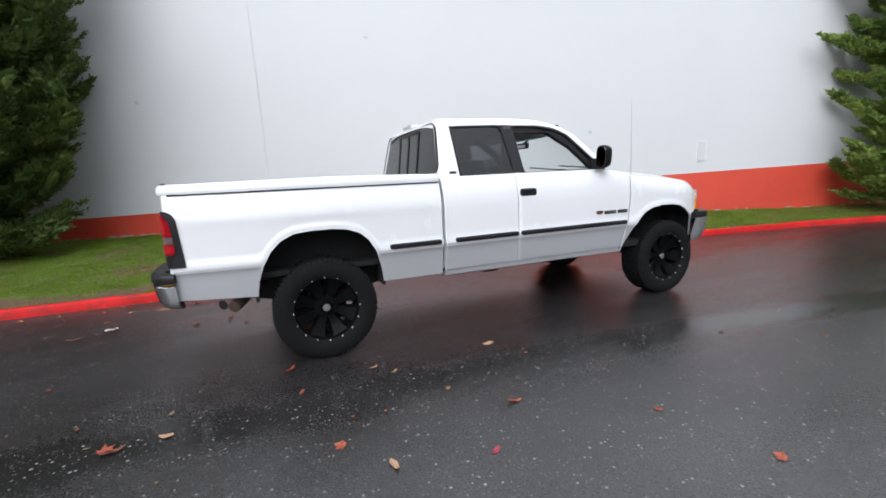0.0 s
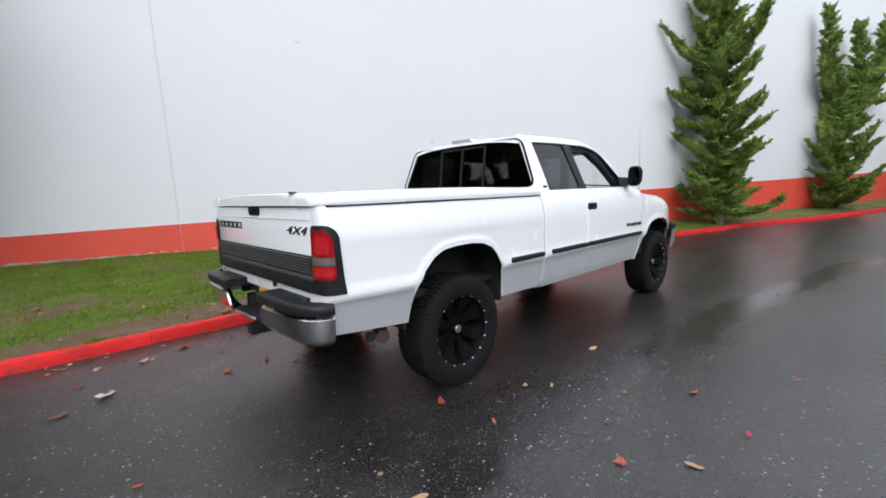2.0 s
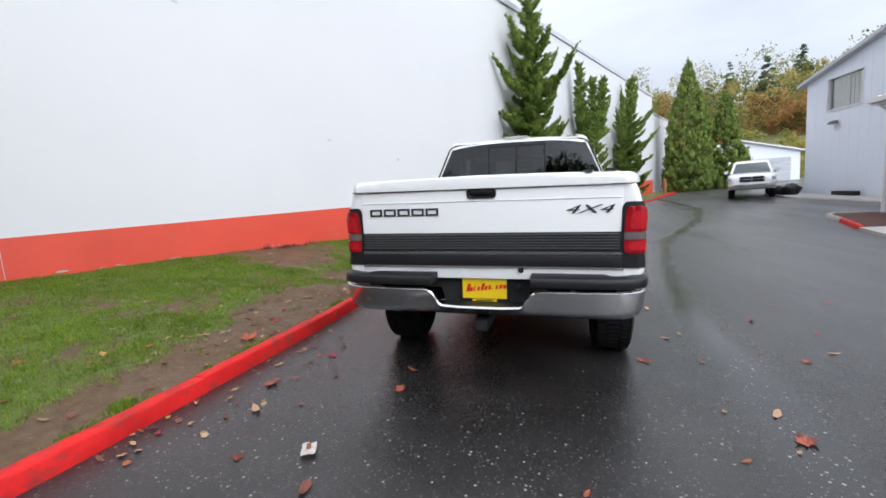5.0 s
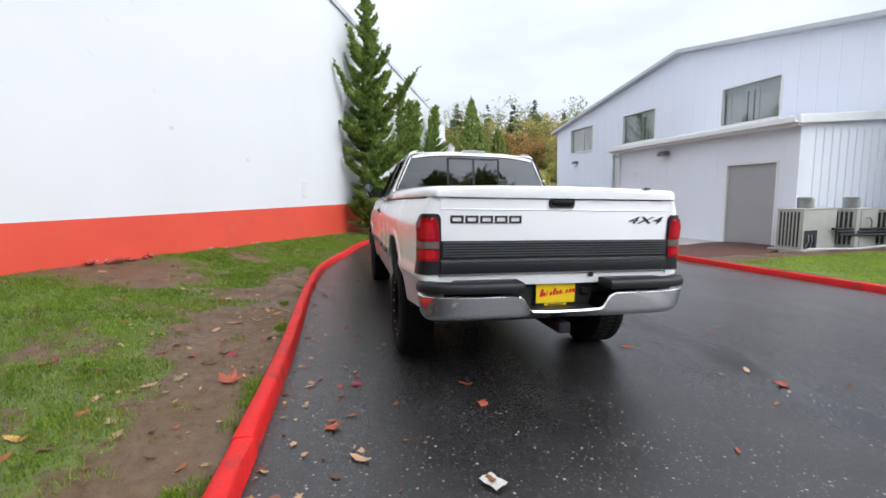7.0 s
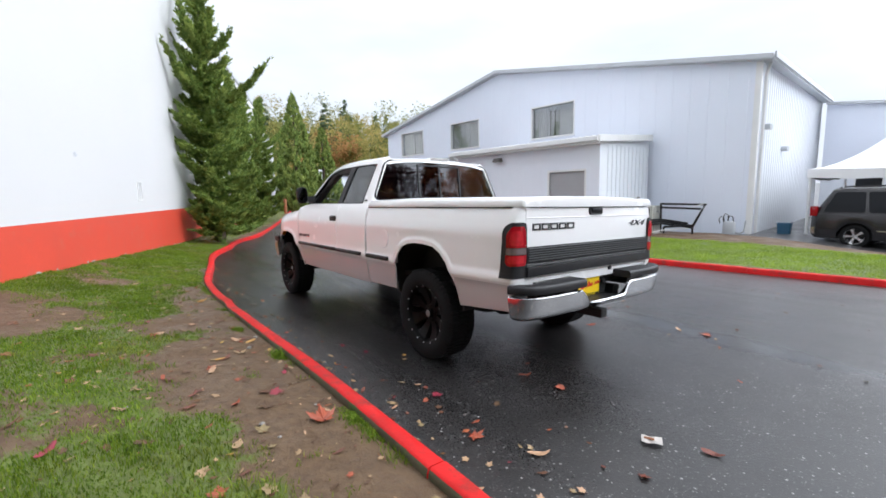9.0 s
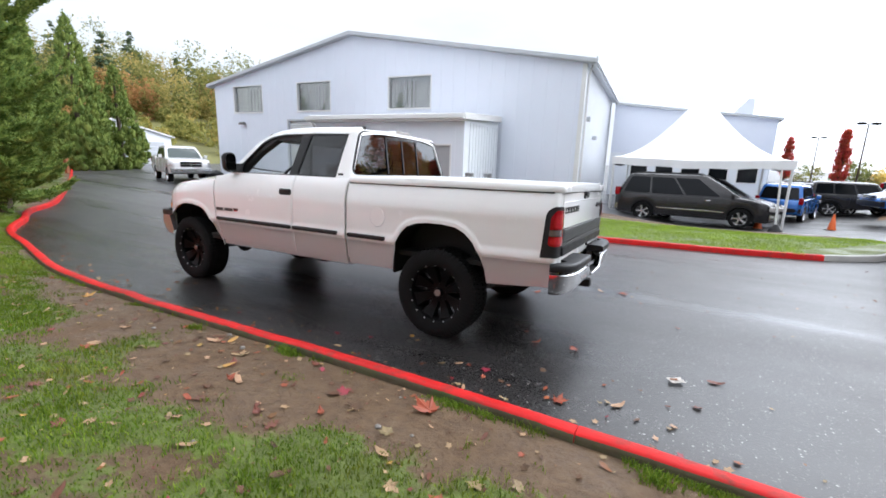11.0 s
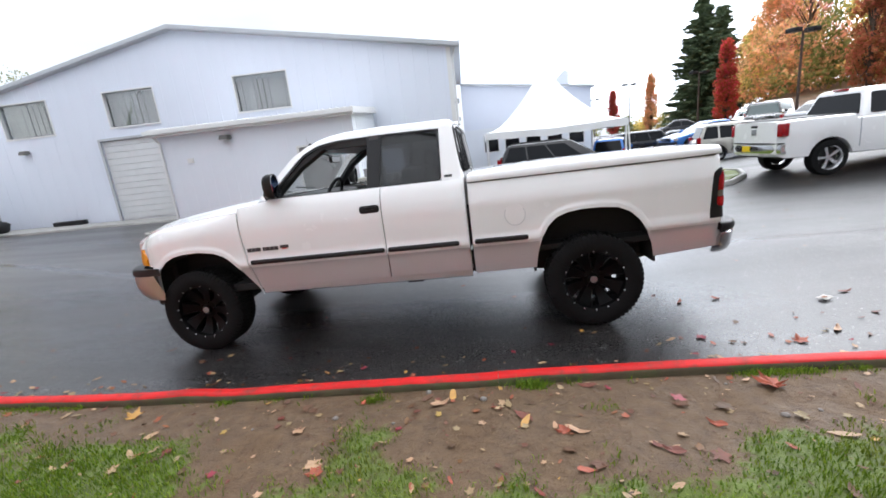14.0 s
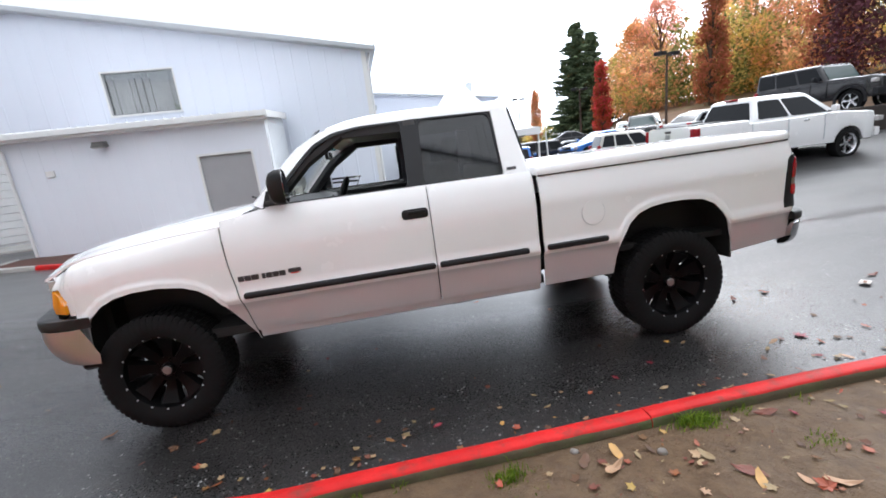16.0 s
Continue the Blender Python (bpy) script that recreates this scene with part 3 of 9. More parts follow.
def turf_at(x, y, v):
    """Share of turf on the verge: bare soil along the kerb and in worn patches."""
    n2 = noise.noise((x * 1.5, y * 1.9, 4.7))
    n3 = noise.noise((x * 4.5, y * 5.2, 8.1)) + 0.5 * noise.noise((x * 12, y * 12, 2.2))
    share = max(-0.85, min(0.27, (y - TURF_EDGE(x)) / 0.5))
    for px, py, r, amount in ((2.9, 4.7, 0.85, -0.8), (2.4, 3.65, 0.55, -0.7), (1.5, 2.46, 0.24, 1.0), (4.9, 3.1, 0.45, -0.6), (-0.2, 3.9, 0.5, -0.5), (-2.6, 2.3, 0.6, 0.9), (-1.9, 3.4, 0.45, -0.4), (0.2, 2.3, 0.16, 0.7)):
        share += amount * math.exp(-((x - px) ** 2 + (y - py) ** 2) / (r * r))
    return share + 0.52 * n2 + 0.46 * n3


def verge_point(x, v):
    y0, y1 = KERB_Y(x) + 0.104, wall_y(x)
    y = y0 + (y1 - y0) * v
    z0, z1 = ground_z(x, y0) + 0.075, WALL_BASE(x)
    return Vector((x, y, z0 + (z1 - z0) * (0.75 * v + 0.25 * v * v) - 0.028 * math.exp(-(y - y0) / 0.10) + 0.025 * noise.noise((x * 1.1, y * 1.1, 0)) * min(1, 8 * v) + 0.012 * noise.noise((x * 5, y * 5, 2)) * min(1, 8 * v)))


bm = bmesh.new()
vxs, vvs = span(-15.5, -5, 50) + span(-4.9, 8, 190) + span(8.15, 36, 150), span(0, 1, 52)
vv = {(i, j): bm.verts.new(verge_point(x, v)) for i, x in enumerate(vxs) for j, v in enumerate(vvs)}
for i in range(len(vxs) - 1):
    for j in range(len(vvs) - 1):
        bm.faces.new((vv[i, j], vv[i + 1, j], vv[i + 1, j + 1], vv[i, j + 1]))
verge = solo("ground_verge", bm, M["soil"])
turf = verge.data.attributes.new("turf", "FLOAT", "POINT")
turf.data.foreach_set("value", [max(0.0, min(1.0, 0.5 + turf_at(x, verge_point(x, v).y, v))) for x in vxs for v in vvs])
tagged(verge, "worn grass verge with bare damp soil beside the white wall", "verge", kind="structure")


def grass_blades(name, spots, label, height=(0.010, 0.030), mat="grass"):
    """Bent blades of two faces each, taller and denser in tufts."""
    rs = np.random.RandomState(7)
    p = np.array([tuple(q) for q in spots])
    n = len(p)
    tuft = np.array([noise.noise((q[0] * 3.1, q[1] * 3.1, 6)) + 0.6 * noise.noise((q[0] * 9, q[1] * 9, 1)) for q in p])
    h = rs.uniform(height[0], height[1], n) * np.clip(1 + 0.75 * tuft, 0.45, 1.9)
    a, b = rs.uniform(0, 6.283, n), rs.uniform(0, 6.283, n)
    w, lean = rs.uniform(0.0018, 0.0037, n), rs.uniform(0.25, 1.1, n) * h
    side = np.stack([np.cos(a) * w, np.sin(a) * w, np.zeros(n)], 1)
    out = np.stack([np.cos(b), np.sin(b), np.zeros(n)], 1)
    foot = p - np.array((0, 0, 0.01))
    mid = p + out * (0.35 * lean)[:, None] + np.stack([np.zeros(n), np.zeros(n), 0.62 * h], 1)
    tip = p + out * lean[:, None] + np.stack([np.zeros(n), np.zeros(n), h], 1)
    verts = np.stack([foot - side, foot + side, mid + side * 0.7, mid - side * 0.7, tip], 1).reshape(-1, 3)
    faces = []
    for k in range(0, 5 * n, 5):
        faces += [(k, k + 1, k + 2, k + 3), (k + 3, k + 2, k + 4)]
    me = bpy.data.meshes.new(name)
    me.from_pydata(verts.tolist(), [], faces)
    me.materials.append(M[mat])
    return tagged(new(name, me), label, "grass", kind="stuff")


rnd = random.Random(3)
spots = []
for _ in range(400000):
    x = rnd.triangular(-8, 13, -1)
    v = rnd.uniform(0.02, 1)
    p = verge_point(x, v)
    if turf_at(x, p.y, v) + rnd.uniform(-0.5, 0.42) > 0.06:
        spots.append(p)
for _ in range(26000):
    x = rnd.triangular(-6, 9, -2)
    y = KERB_Y(x) + 0.112 + abs(rnd.gauss(0, 0.05))
    if noise.noise((x * 1.7, 3.3, 0)) + 0.6 * noise.noise((x * 7, 1.3, 0)) + rnd.uniform(-0.25, 0.25) > (0.30 if x < -0.8 else 0.42):
        y0, y1 = KERB_Y(x) + 0.104, wall_y(x)
        spots.append(verge_point(x, (y - y0) / (y1 - y0)))
grass_blades("verge_grass", spots, "short patchy green grass on the verge", (0.010, 0.034))


# ---- kerbs ----
def kerb_run(name, pts, mat, label, seg=2.4, side=1, width=0.116, high=0.11, back=None, base=ground_z):
    """A kerb along pts as cast lengths with open joints; side: +1 puts its body to the left of the line."""
    root = tagged(empty(name), label, "kerb", kind="structure")
    cum = [0.0]
    for p, q in zip(pts, pts[1:]):
        cum.append(cum[-1] + math.hypot(q[0] - p[0], q[1] - p[1]))
    fx, fy = line(list(zip(cum, [p[0] for p in pts]))), line(list(zip(cum, [p[1] for p in pts])))
    rnd = random.Random(5)
    s = 0.0
    while s < cum[-1] - 0.2:
        e = min(cum[-1], s + seg * rnd.uniform(0.85, 1.15))
        rings = []
        jog, up = rnd.uniform(-0.004, 0.004), rnd.uniform(-0.002, 0.003)
        for t in span(s + 0.002, e - 0.002, max(3, int((e - s) / 0.07) + 1)):
            x, y = fx(t), fy(t)
            dx, dy = fx(t + 0.2) - fx(t - 0.2), fy(t + 0.2) - fy(t - 0.2)
            dl = math.hypot(dx, dy) or 1
            nx, ny = -dy / dl * side, dx / dl * side
            if name == "kerb_1":
                # a length knocked out of line
                push = 0.022 * math.exp(-((x - 3.0) / 0.2) ** 2) - 0.012 * math.exp(-((x - 2.6) / 0.24) ** 2)
                x, y = x - nx * push, y - ny * push
            z = base(x, y)
            wob = 0.006 * noise.noise((t * 2.5, 0, 0)) + 0.004 * noise.noise((t * 13, 3, 0)) + 0.002 * noise.noise((t * 31, 7, 0))
            prof = [(0, -0.05), (0.002, 0), (0.011 + wob, high - 0.022), (0.019 + wob, high - 0.006), (0.033, high), (width - 0.022, high + 0.002), (width - 0.008, high - 0.008), (width, high - 0.03), (width, -0.05)]
            rings.append([(x + nx * (a + jog), y + ny * (a + jog), z + b + (up + wob if b > 0 else 0)) for a, b in prof])
        bm = loft(rings)
        if back:
            bm.normal_update()
            for f in bm.faces:
                if f.normal.y > 0.75 and f.normal.z < 0.5:
                    f.material_index = 1
        part("kerb_stone", bm, [mat, back] if back else mat, root)
        s = e
    return root


kerb_run("kerb_1", KERB_LINE, M["kerb_red"], "red-painted concrete kerb, chipped and wet", side=1, back=M["kerb_back"])
ISLAND = [(7.0, -6.85), (6.5, -6.5), (5.0, -6.3), (3.0, -6.28), (1.0, -6.32), (-1.0, -6.38), (-2.6, -6.45), (-4.3, -6.72)]
TIP = [(-4.3, -6.72), (-5.2, -7.15), (-5.85, -7.8), (-6.2, -8.7), (-6.1, -9.8), (-5.4, -11.0), (-4.4, -11.6)]
kerb_run("kerb_2", ISLAND, M["kerb_red"], "red-painted concrete kerb of the grass island", side=1)
kerb_run("kerb_3", TIP, M["concrete"], "bare concrete kerb round the island's tip", side=1)
BED = [(12.6, -9.5), (12.7, -8.6), (12.2, -8.2), (11.0, -7.95)]
tip_ = tagged(empty("kerb_end", pose(7.25, -6.98, ground_z(7.25, -6.98), 0, 0, 150)), "pale bare end of the red kerb beside the walkway", "kerb", kind="structure")
part("kerb_stone", prism([(-0.3, 0.0), (0.3, 0.0), (0.28, 0.07), (0.1, 0.105), (-0.3, 0.11)], "y", -0.06, 0.06, 0.008), M["trim_white"], tip_)
kerb_run("kerb_4", BED, M["concrete"], "grey concrete kerb round the bark bed", side=1)
kerb_run("kerb_5", [(11.0, -7.95), (9.2, -7.45)], M["kerb_red"], "short red-painted kerb end at the walkway", side=1)
kerb_run("kerb_6", [(24.2, -11.2), (20.5, -10.9), (17.6, -11.6), (14.8, -11.7), (13.0, -11.9)], M["concrete"], "grey concrete kerb along the metal building", side=1, high=0.09)


def flat_patch(name, outline, mat, label, category, lift, cell=0.35, rough=0.02, z=None):
    """A patch of ground laid over the yard inside an outline."""
    bm = bmesh.new()
    vs = [bm.verts.new((x, y, 0)) for x, y in outline]
    bm.faces.new(vs)
    xs, ys = [p[0] for p in outline], [p[1] for p in outline]
    for k, (lo, hi) in enumerate(((min(xs), max(xs)), (min(ys), max(ys)))):
        t = lo + cell
        while t < hi:
            co, no = ((t, 0, 0), (1, 0, 0)) if k == 0 else ((0, t, 0), (0, 1, 0))
            bmesh.ops.bisect_plane(bm, geom=list(bm.verts) + list(bm.edges) + list(bm.faces), plane_co=co, plane_no=no)
            t += cell
    for v in bm.verts:
        v.co.z = (ground_z(v.co.x, v.co.y) if z is None else z(v.co.x, v.co.y)) + lift + rough * noise.noise((v.co.x * 1.3, v.co.y * 1.3, 5))
    bmesh.ops.recalc_face_normals(bm, faces=bm.faces)
    if sum(f.normal.z for f in bm.faces) < 0:
        bmesh.ops.reverse_faces(bm, faces=bm.faces)
    rim = [e for e in bm.edges if len(e.link_faces) == 1]
    low = bmesh.ops.extrude_edge_only(bm, edges=rim)["geom"]
    for v in low:
        if isinstance(v, bmesh.types.BMVert):
            v.co.z -= 0.3
    bmesh.ops.recalc_face_normals(bm, faces=bm.faces)
    if sum(f.normal.z for f in bm.faces) < 0:
        bmesh.ops.reverse_faces(bm, faces=bm.faces)
    return tagged(solo(name, bm, mat), label, category, kind="structure")


island = flat_patch("ground_island", [(4.6, -6.44), (1.0, -6.46), (-1.0, -6.52), (-2.6, -6.6), (-4.25, -6.86), (-5.1, -7.28), (-5.72, -7.9), (-6.03, -8.7), (-5.95, -9.75), (-5.3, -10.9), (-4.4, -11.45), (-2.0, -11.1), (1.0, -12.3), (2.6, -12.9), (4.6, -12.9)], M["soil"], "green grass island inside the red kerb", "lawn", 0.10, rough=0.03)
at_ = island.data.attributes.new("turf", "FLOAT", "POINT")
at_.data.foreach_set("value", [0.95 if v.co.x < 3.6 and v.co.y > -10.5 - 0.06 * v.co.x + 0.25 * noise.noise((v.co.x * 1.3, v.co.y * 1.3, 3)) else 0.1 for v in island.data.vertices])
spots = []
for _ in range(90000):
    x, y = rnd.uniform(-5.9, 3.9), rnd.uniform(-10.9, -6.55)
    if y < -10.5 - 0.06 * x + 0.25 * noise.noise((x * 1.3, y * 1.3, 3)):
        continue
    if y < -6.9 - 0.9 * max(0, -3.6 - x) or (x > -4 and y < -6.6):
        if math.hypot(max(0, -x - 4.2), (y + 9)) < 2.5 or x > -4:
            spots.append((x, y, ground_z(x, y) + 0.11))
grass_blades("island_grass", spots, "mown green grass on the island", (0.012, 0.03), "grass_lawn")
flat_patch("ground_bed", [(12.5, -9.45), (12.55, -8.65), (12.1, -8.33), (9.1, -7.6), (8.9, -9.8), (11.9, -9.6)], M["mulch"], "reddish brown bark mulch bed", "bark bed", 0.08, rough=0.06)
flat_patch("ground_strip", [(6.9, -6.98), (6.4, -6.65), (4.6, -6.44), (4.6, -8.4), (5.5, -10.06), (7.2, -9.93)], M["mulch"], "dark bark mulch strip by the annexe", "bark bed", 0.10, rough=0.06)
flat_patch("pavement", [(6.95, -6.9), (9.15, -7.42), (8.9, -9.8), (5.4, -10.06), (5.5, -9.75), (6.9, -9.5)], M["concrete"], "pale concrete walkway to the grey door", "pavement", 0.085, rough=0.004)
flat_patch("pavement_apron", [(24.2, -11.4), (20.5, -11.1), (17.6, -11.8), (14.8, -11.9), (13.0, -12.1), (12.6, -13.3), (24.2, -12.4)], M["concrete"], "narrow concrete apron along the metal building", "pavement", 0.07, rough=0.004)

# ---- white wall with its red band ----
WD = Vector((0.9321, -0.3621, 0))
WN = Vector((-0.3621, -0.9321, 0))
W0 = Vector((0, wall_y(0), 0))


def on_wall(s, z, out=0.0):
    p = W0 + WD * s + WN * out
    return Vector((p.x, p.y, z))


BAND, TOP = 1.15, 7.62
S0, S1 = -22.0, 36.4
root = tagged(empty("wall_west"), "tall white-painted concrete wall with a red painted band at its foot", "wall", kind="structure")
joints = [S0, -12.0, -0.21, 13.3, 25.4, S1]
for a, b in zip(joints, joints[1:]):
    bm = bmesh.new()
    for z0, z1, slot in ((-0.9, BAND, 1), (BAND, TOP, 0)):
        n0 = len(bm.faces)
        for sa, sb in zip(span(a + 0.004, b - 0.004, 7), span(a + 0.004, b - 0.004, 7)[1:]):
            ring = [[on_wall(sa, z0, 0), on_wall(sb, z0, 0), on_wall(sb, z1, 0), on_wall(sa, z1, 0)]]
            bm.faces.new([bm.verts.new(p) for p in ring[0]]).material_index = slot
    bmesh.ops.remove_doubles(bm, verts=bm.verts, dist=0.001)
    back = loft([[on_wall(a, -0.9, 0), on_wall(b, -0.9, 0), on_wall(b, TOP, 0), on_wall(a, TOP, 0)], [on_wall(a, -0.9, -0.3), on_wall(b, -0.9, -0.3), on_wall(b, TOP, -0.3), on_wall(a, TOP, -0.3)]])
    front = min(back.faces, key=lambda f: -f.calc_center_median().dot(WN))
    bmesh.ops.delete(back, geom=[front], context="FACES_ONLY")
    add(bm, back)
    bmesh.ops.recalc_face_normals(bm, faces=bm.faces)
    part("wall_panel", bm, [M["wall_white"], M["wall_red"]], root)
    part("joint_filler", loft([[on_wall(b - 0.02, -0.9, -0.02), on_wall(b + 0.02, -0.9, -0.02), on_wall(b + 0.02, TOP, -0.02), on_wall(b - 0.02, TOP, -0.02)], [on_wall(b - 0.02, -0.9, -0.006), on_wall(b + 0.02, -0.9, -0.006), on_wall(b + 0.02, TOP, -0.006), on_wall(b - 0.02, TOP, -0.006)]]), M["wall_white"], root)
part("coping", loft([[on_wall(s, TOP + dz, o) for o, dz in ((0.06, -0.12), (0.06, 0.06), (-0.36, 0.06), (-0.36, -0.12))] for s in (S0, S1)]), M["trim_grey"], root)
part("end_wall", loft([[on_wall(S1, -0.9, -0.3), on_wall(S1 - 0.3, -0.9, -0.3), on_wall(S1 - 0.3, TOP, -0.3), on_wall(S1, TOP, -0.3)], [on_wall(S1, -0.9, -14), on_wall(S1 - 0.3, -0.9, -14), on_wall(S1 - 0.3, TOP, -14), on_wall(S1, TOP, -14)]]), M["wall_white"], root)
part("roof_deck", loft([[on_wall(S0, TOP - 0.3, -0.3), on_wall(S1 - 0.3, TOP - 0.3, -0.3), on_wall(S1 - 0.3, TOP - 0.1, -0.3), on_wall(S0, TOP - 0.1, -0.3)], [on_wall(S0, TOP - 0.3, -14), on_wall(S1 - 0.3, TOP - 0.3, -14), on_wall(S1 - 0.3, TOP - 0.1, -14), on_wall(S0, TOP - 0.1, -14)]]), M["trim_grey"], root)

# lower white wall that goes on beyond the tall one, without the red band
LOW_TOP = 6.25
root = tagged(empty("wall_low"), "lower plain white wall beyond the tall one", "wall", kind="structure")
part("wall_panel", loft([[on_wall(a_, z_, o_) for a_, z_ in ((S1 + 0.004, -0.9), (43.0, -0.9), (43.0, LOW_TOP), (S1 + 0.004, LOW_TOP))] for o_ in (0.0, -0.3)]), M["wall_white"], root)
part("coping", loft([[on_wall(s_, LOW_TOP + dz, o) for o, dz in ((0.05, 0.004), (0.05, 0.12), (-0.35, 0.12), (-0.35, 0.004))] for s_ in (S1 + 0.004, 43.0)]), M["trim_grey"], root)

# ---- metal building with a gable, its annexe and the wing behind ----
GA = radians(3.615)
GD, GN = Vector((math.cos(GA), math.sin(GA), 0)), Vector((-math.sin(GA), math.cos(GA), 0))


def on_gable(x, z, out=0.0, off=-14.24):
    """A point of the gable's face at that x, out metres before it."""
    p = Vector((x, (off + math.sin(GA) * x) / math.cos(GA), z)) + GN * out
    return p


def gslab(x0, x1, z0, z1, o0, o1, off=-14.24):
    return loft([[on_gable(x0, z0, o, off), on_gable(x1, z0, o, off), on_gable(x1, z1, o, off), on_gable(x0, z1, o, off)] for o in (o0, o1)])


X0, X1, XR, ZE, ZR, DEEP = 2.15, 23.6, 13.38, 5.39, 7.34, 11.6
roofline = line([(X0, ZE), (XR, ZR), (X1, ZE)])
WINDOWS = [(8.93, 11.29, "blind"), (14.78, 17.1, "blind"), (19.65, 22.0, "blind_pale")]
WZ0, WZ1 = 3.85, 5.35
ROLL = (14.7, 17.76, 3.36)
house = tagged(empty("metal_building"), "pale blue-grey metal warehouse with a low gable and high windows", "warehouse")
# face, cut into ribbed sheets round the openings
bm = bmesh.new()
cuts = sorted({X0, X1, XR, ROLL[0], ROLL[1], *[w[0] for w in WINDOWS], *[w[1] for w in WINDOWS]})
for a, b in zip(cuts, cuts[1:]):
    mid = (a + b) / 2
    holes = [(-1, ROLL[2])] if ROLL[0] < mid < ROLL[1] else []
    holes += [(WZ0, WZ1)] if any(w[0] < mid < w[1] for w in WINDOWS) else []
    z, tops = -0.8, []
    for h0, h1 in sorted(holes):
        if h0 > z:
            tops.append((z, h0))
        z = h1
    tops.append((z, None))
    for z0, z1 in tops:
        za, zb = (roofline(a), roofline(b)) if z1 is None else (z1, z1)
        part("wall", loft([[on_gable(a, z0, o), on_gable(b, z0, o), on_gable(b, zb, o), on_gable(a, za, o)] for o in (0, -0.18)]), M["metal_blue"], house)
bm = bmesh.new()
x = X0 + 0.3
while x < X1:
    inside = ROLL[0] - 0.1 < x < ROLL[1] + 0.1
    win = any(w[0] - 0.08 < x < w[1] + 0.08 for w in WINDOWS)
    for z0, z1 in ([(ROLL[2] + 0.12 if inside else -0.8, WZ0 - 0.1), (WZ1 + 0.1, roofline(x) - 0.1)] if win else [(ROLL[2] + 0.12 if inside else -0.8, roofline(x) - 0.1)]):
        if z1 > z0 + 0.1:
            add(bm, loft([[on_gable(x - 0.03, z0, 0), on_gable(x + 0.03, z0, 0), on_gable(x + 0.03, z1, 0), on_gable(x - 0.03, z1, 0)], [on_gable(x - 0.014, z0, 0.009), on_gable(x + 0.014, z0, 0.009), on_gable(x + 0.014, z1, 0.009), on_gable(x - 0.014, z1, 0.009)]]))
    x += 0.6
part("wall_rib", bm, M["metal_blue"], house)


def side_pt(d, z, out=0.0):
    p = on_gable(X0, z) - GN * d - GD * out
    return p


part("side_wall", loft([[side_pt(0.18, -0.8, 0), side_pt(DEEP, -0.8, 0), side_pt(DEEP, ZE, 0), side_pt(0.18, ZE, 0)], [side_pt(0.18, -0.8, -0.18), side_pt(DEEP, -0.8, -0.18), side_pt(DEEP, ZE, -0.18), side_pt(0.18, ZE, -0.18)]]), M["metal_white"], house)
bm = bmesh.new()
d = 0.35
while d < DEEP:
    add(bm, loft([[side_pt(d - 0.05, -0.8, 0), side_pt(d + 0.05, -0.8, 0), side_pt(d + 0.05, ZE, 0), side_pt(d - 0.05, ZE, 0)], [side_pt(d - 0.02, -0.8, 0.028), side_pt(d + 0.02, -0.8, 0.028), side_pt(d + 0.02, ZE, 0.028), side_pt(d - 0.02, ZE, 0.028)]]))
    d += 0.3
part("side_wall_rib", bm, M["metal_white"], house)
far = lambda x, z: on_gable(x, z) - GN * DEEP
for xa, xb in ((X0 - 0.35, XR), (XR, X1 + 0.35)):
    za, zb = (roofline(XR) - (XR - xa) * (ZR - ZE) / (XR - X0), ZR) if xb == XR else (ZR, roofline(XR) - (xb - XR) * (ZR - ZE) / (X1 - XR))
    rings = []
    for dd in (-0.25, DEEP):
        g = lambda x, z: on_gable(x, z) - GN * dd
        rings.append([g(xa, za), g(xb, zb), g(xb, zb + 0.16), g(xa, za + 0.16)])
    part("roof", loft(rings), M["trim_grey"], house)
    part("barge_board", loft([[on_gable(xa, za + 0.02, o), on_gable(xb, zb + 0.02, o), on_gable(xb, zb + 0.17, o), on_gable(xa, za + 0.17, o)] for o in (0.25, 0.31)]), M["trim_grey"], house)
part("corner_trim", loft([[on_gable(X0 - 0.03, -0.8, 0.035), on_gable(X0 + 0.14, -0.8, 0.035), on_gable(X0 + 0.14, ZE, 0.035), on_gable(X0 - 0.03, ZE, 0.035)], [on_gable(X0 - 0.03, -0.8, -0.12), on_gable(X0 + 0.14, -0.8, -0.12), on_gable(X0 + 0.14, ZE, -0.12), on_gable(X0 - 0.03, ZE, -0.12)]]), M["trim_white"], house)
part("gutter", loft([[side_pt(d, ZE - 0.02, o) + Vector((0, 0, dz)) for o, dz in ((0.18, 0), (0.42, 0.02), (0.42, 0.2), (0.36, 0.2), (0.36, 0.08), (0.18, 0.08))] for d in (-0.2, DEEP)]), M["trim_grey"], house)
part("downpipe", tube([side_pt(0.25, ZE, 0.2), side_pt(0.25, ZE - 0.4, 0.09), side_pt(0.25, -0.2, 0.09)], 0.05), M["trim_white"], house)
part("dark_core", loft([[on_gable(X0 + 0.5, -0.8, -1.6), on_gable(X1 - 0.3, -0.8, -1.6), on_gable(X1 - 0.3, ZE, -1.6), on_gable(X0 + 0.5, ZE, -1.6)], [on_gable(X0 + 0.5, -0.8, -1.7), on_gable(X1 - 0.3, -0.8, -1.7), on_gable(X1 - 0.3, ZE, -1.7), on_gable(X0 + 0.5, ZE, -1.7)]]), M["dark"], house)
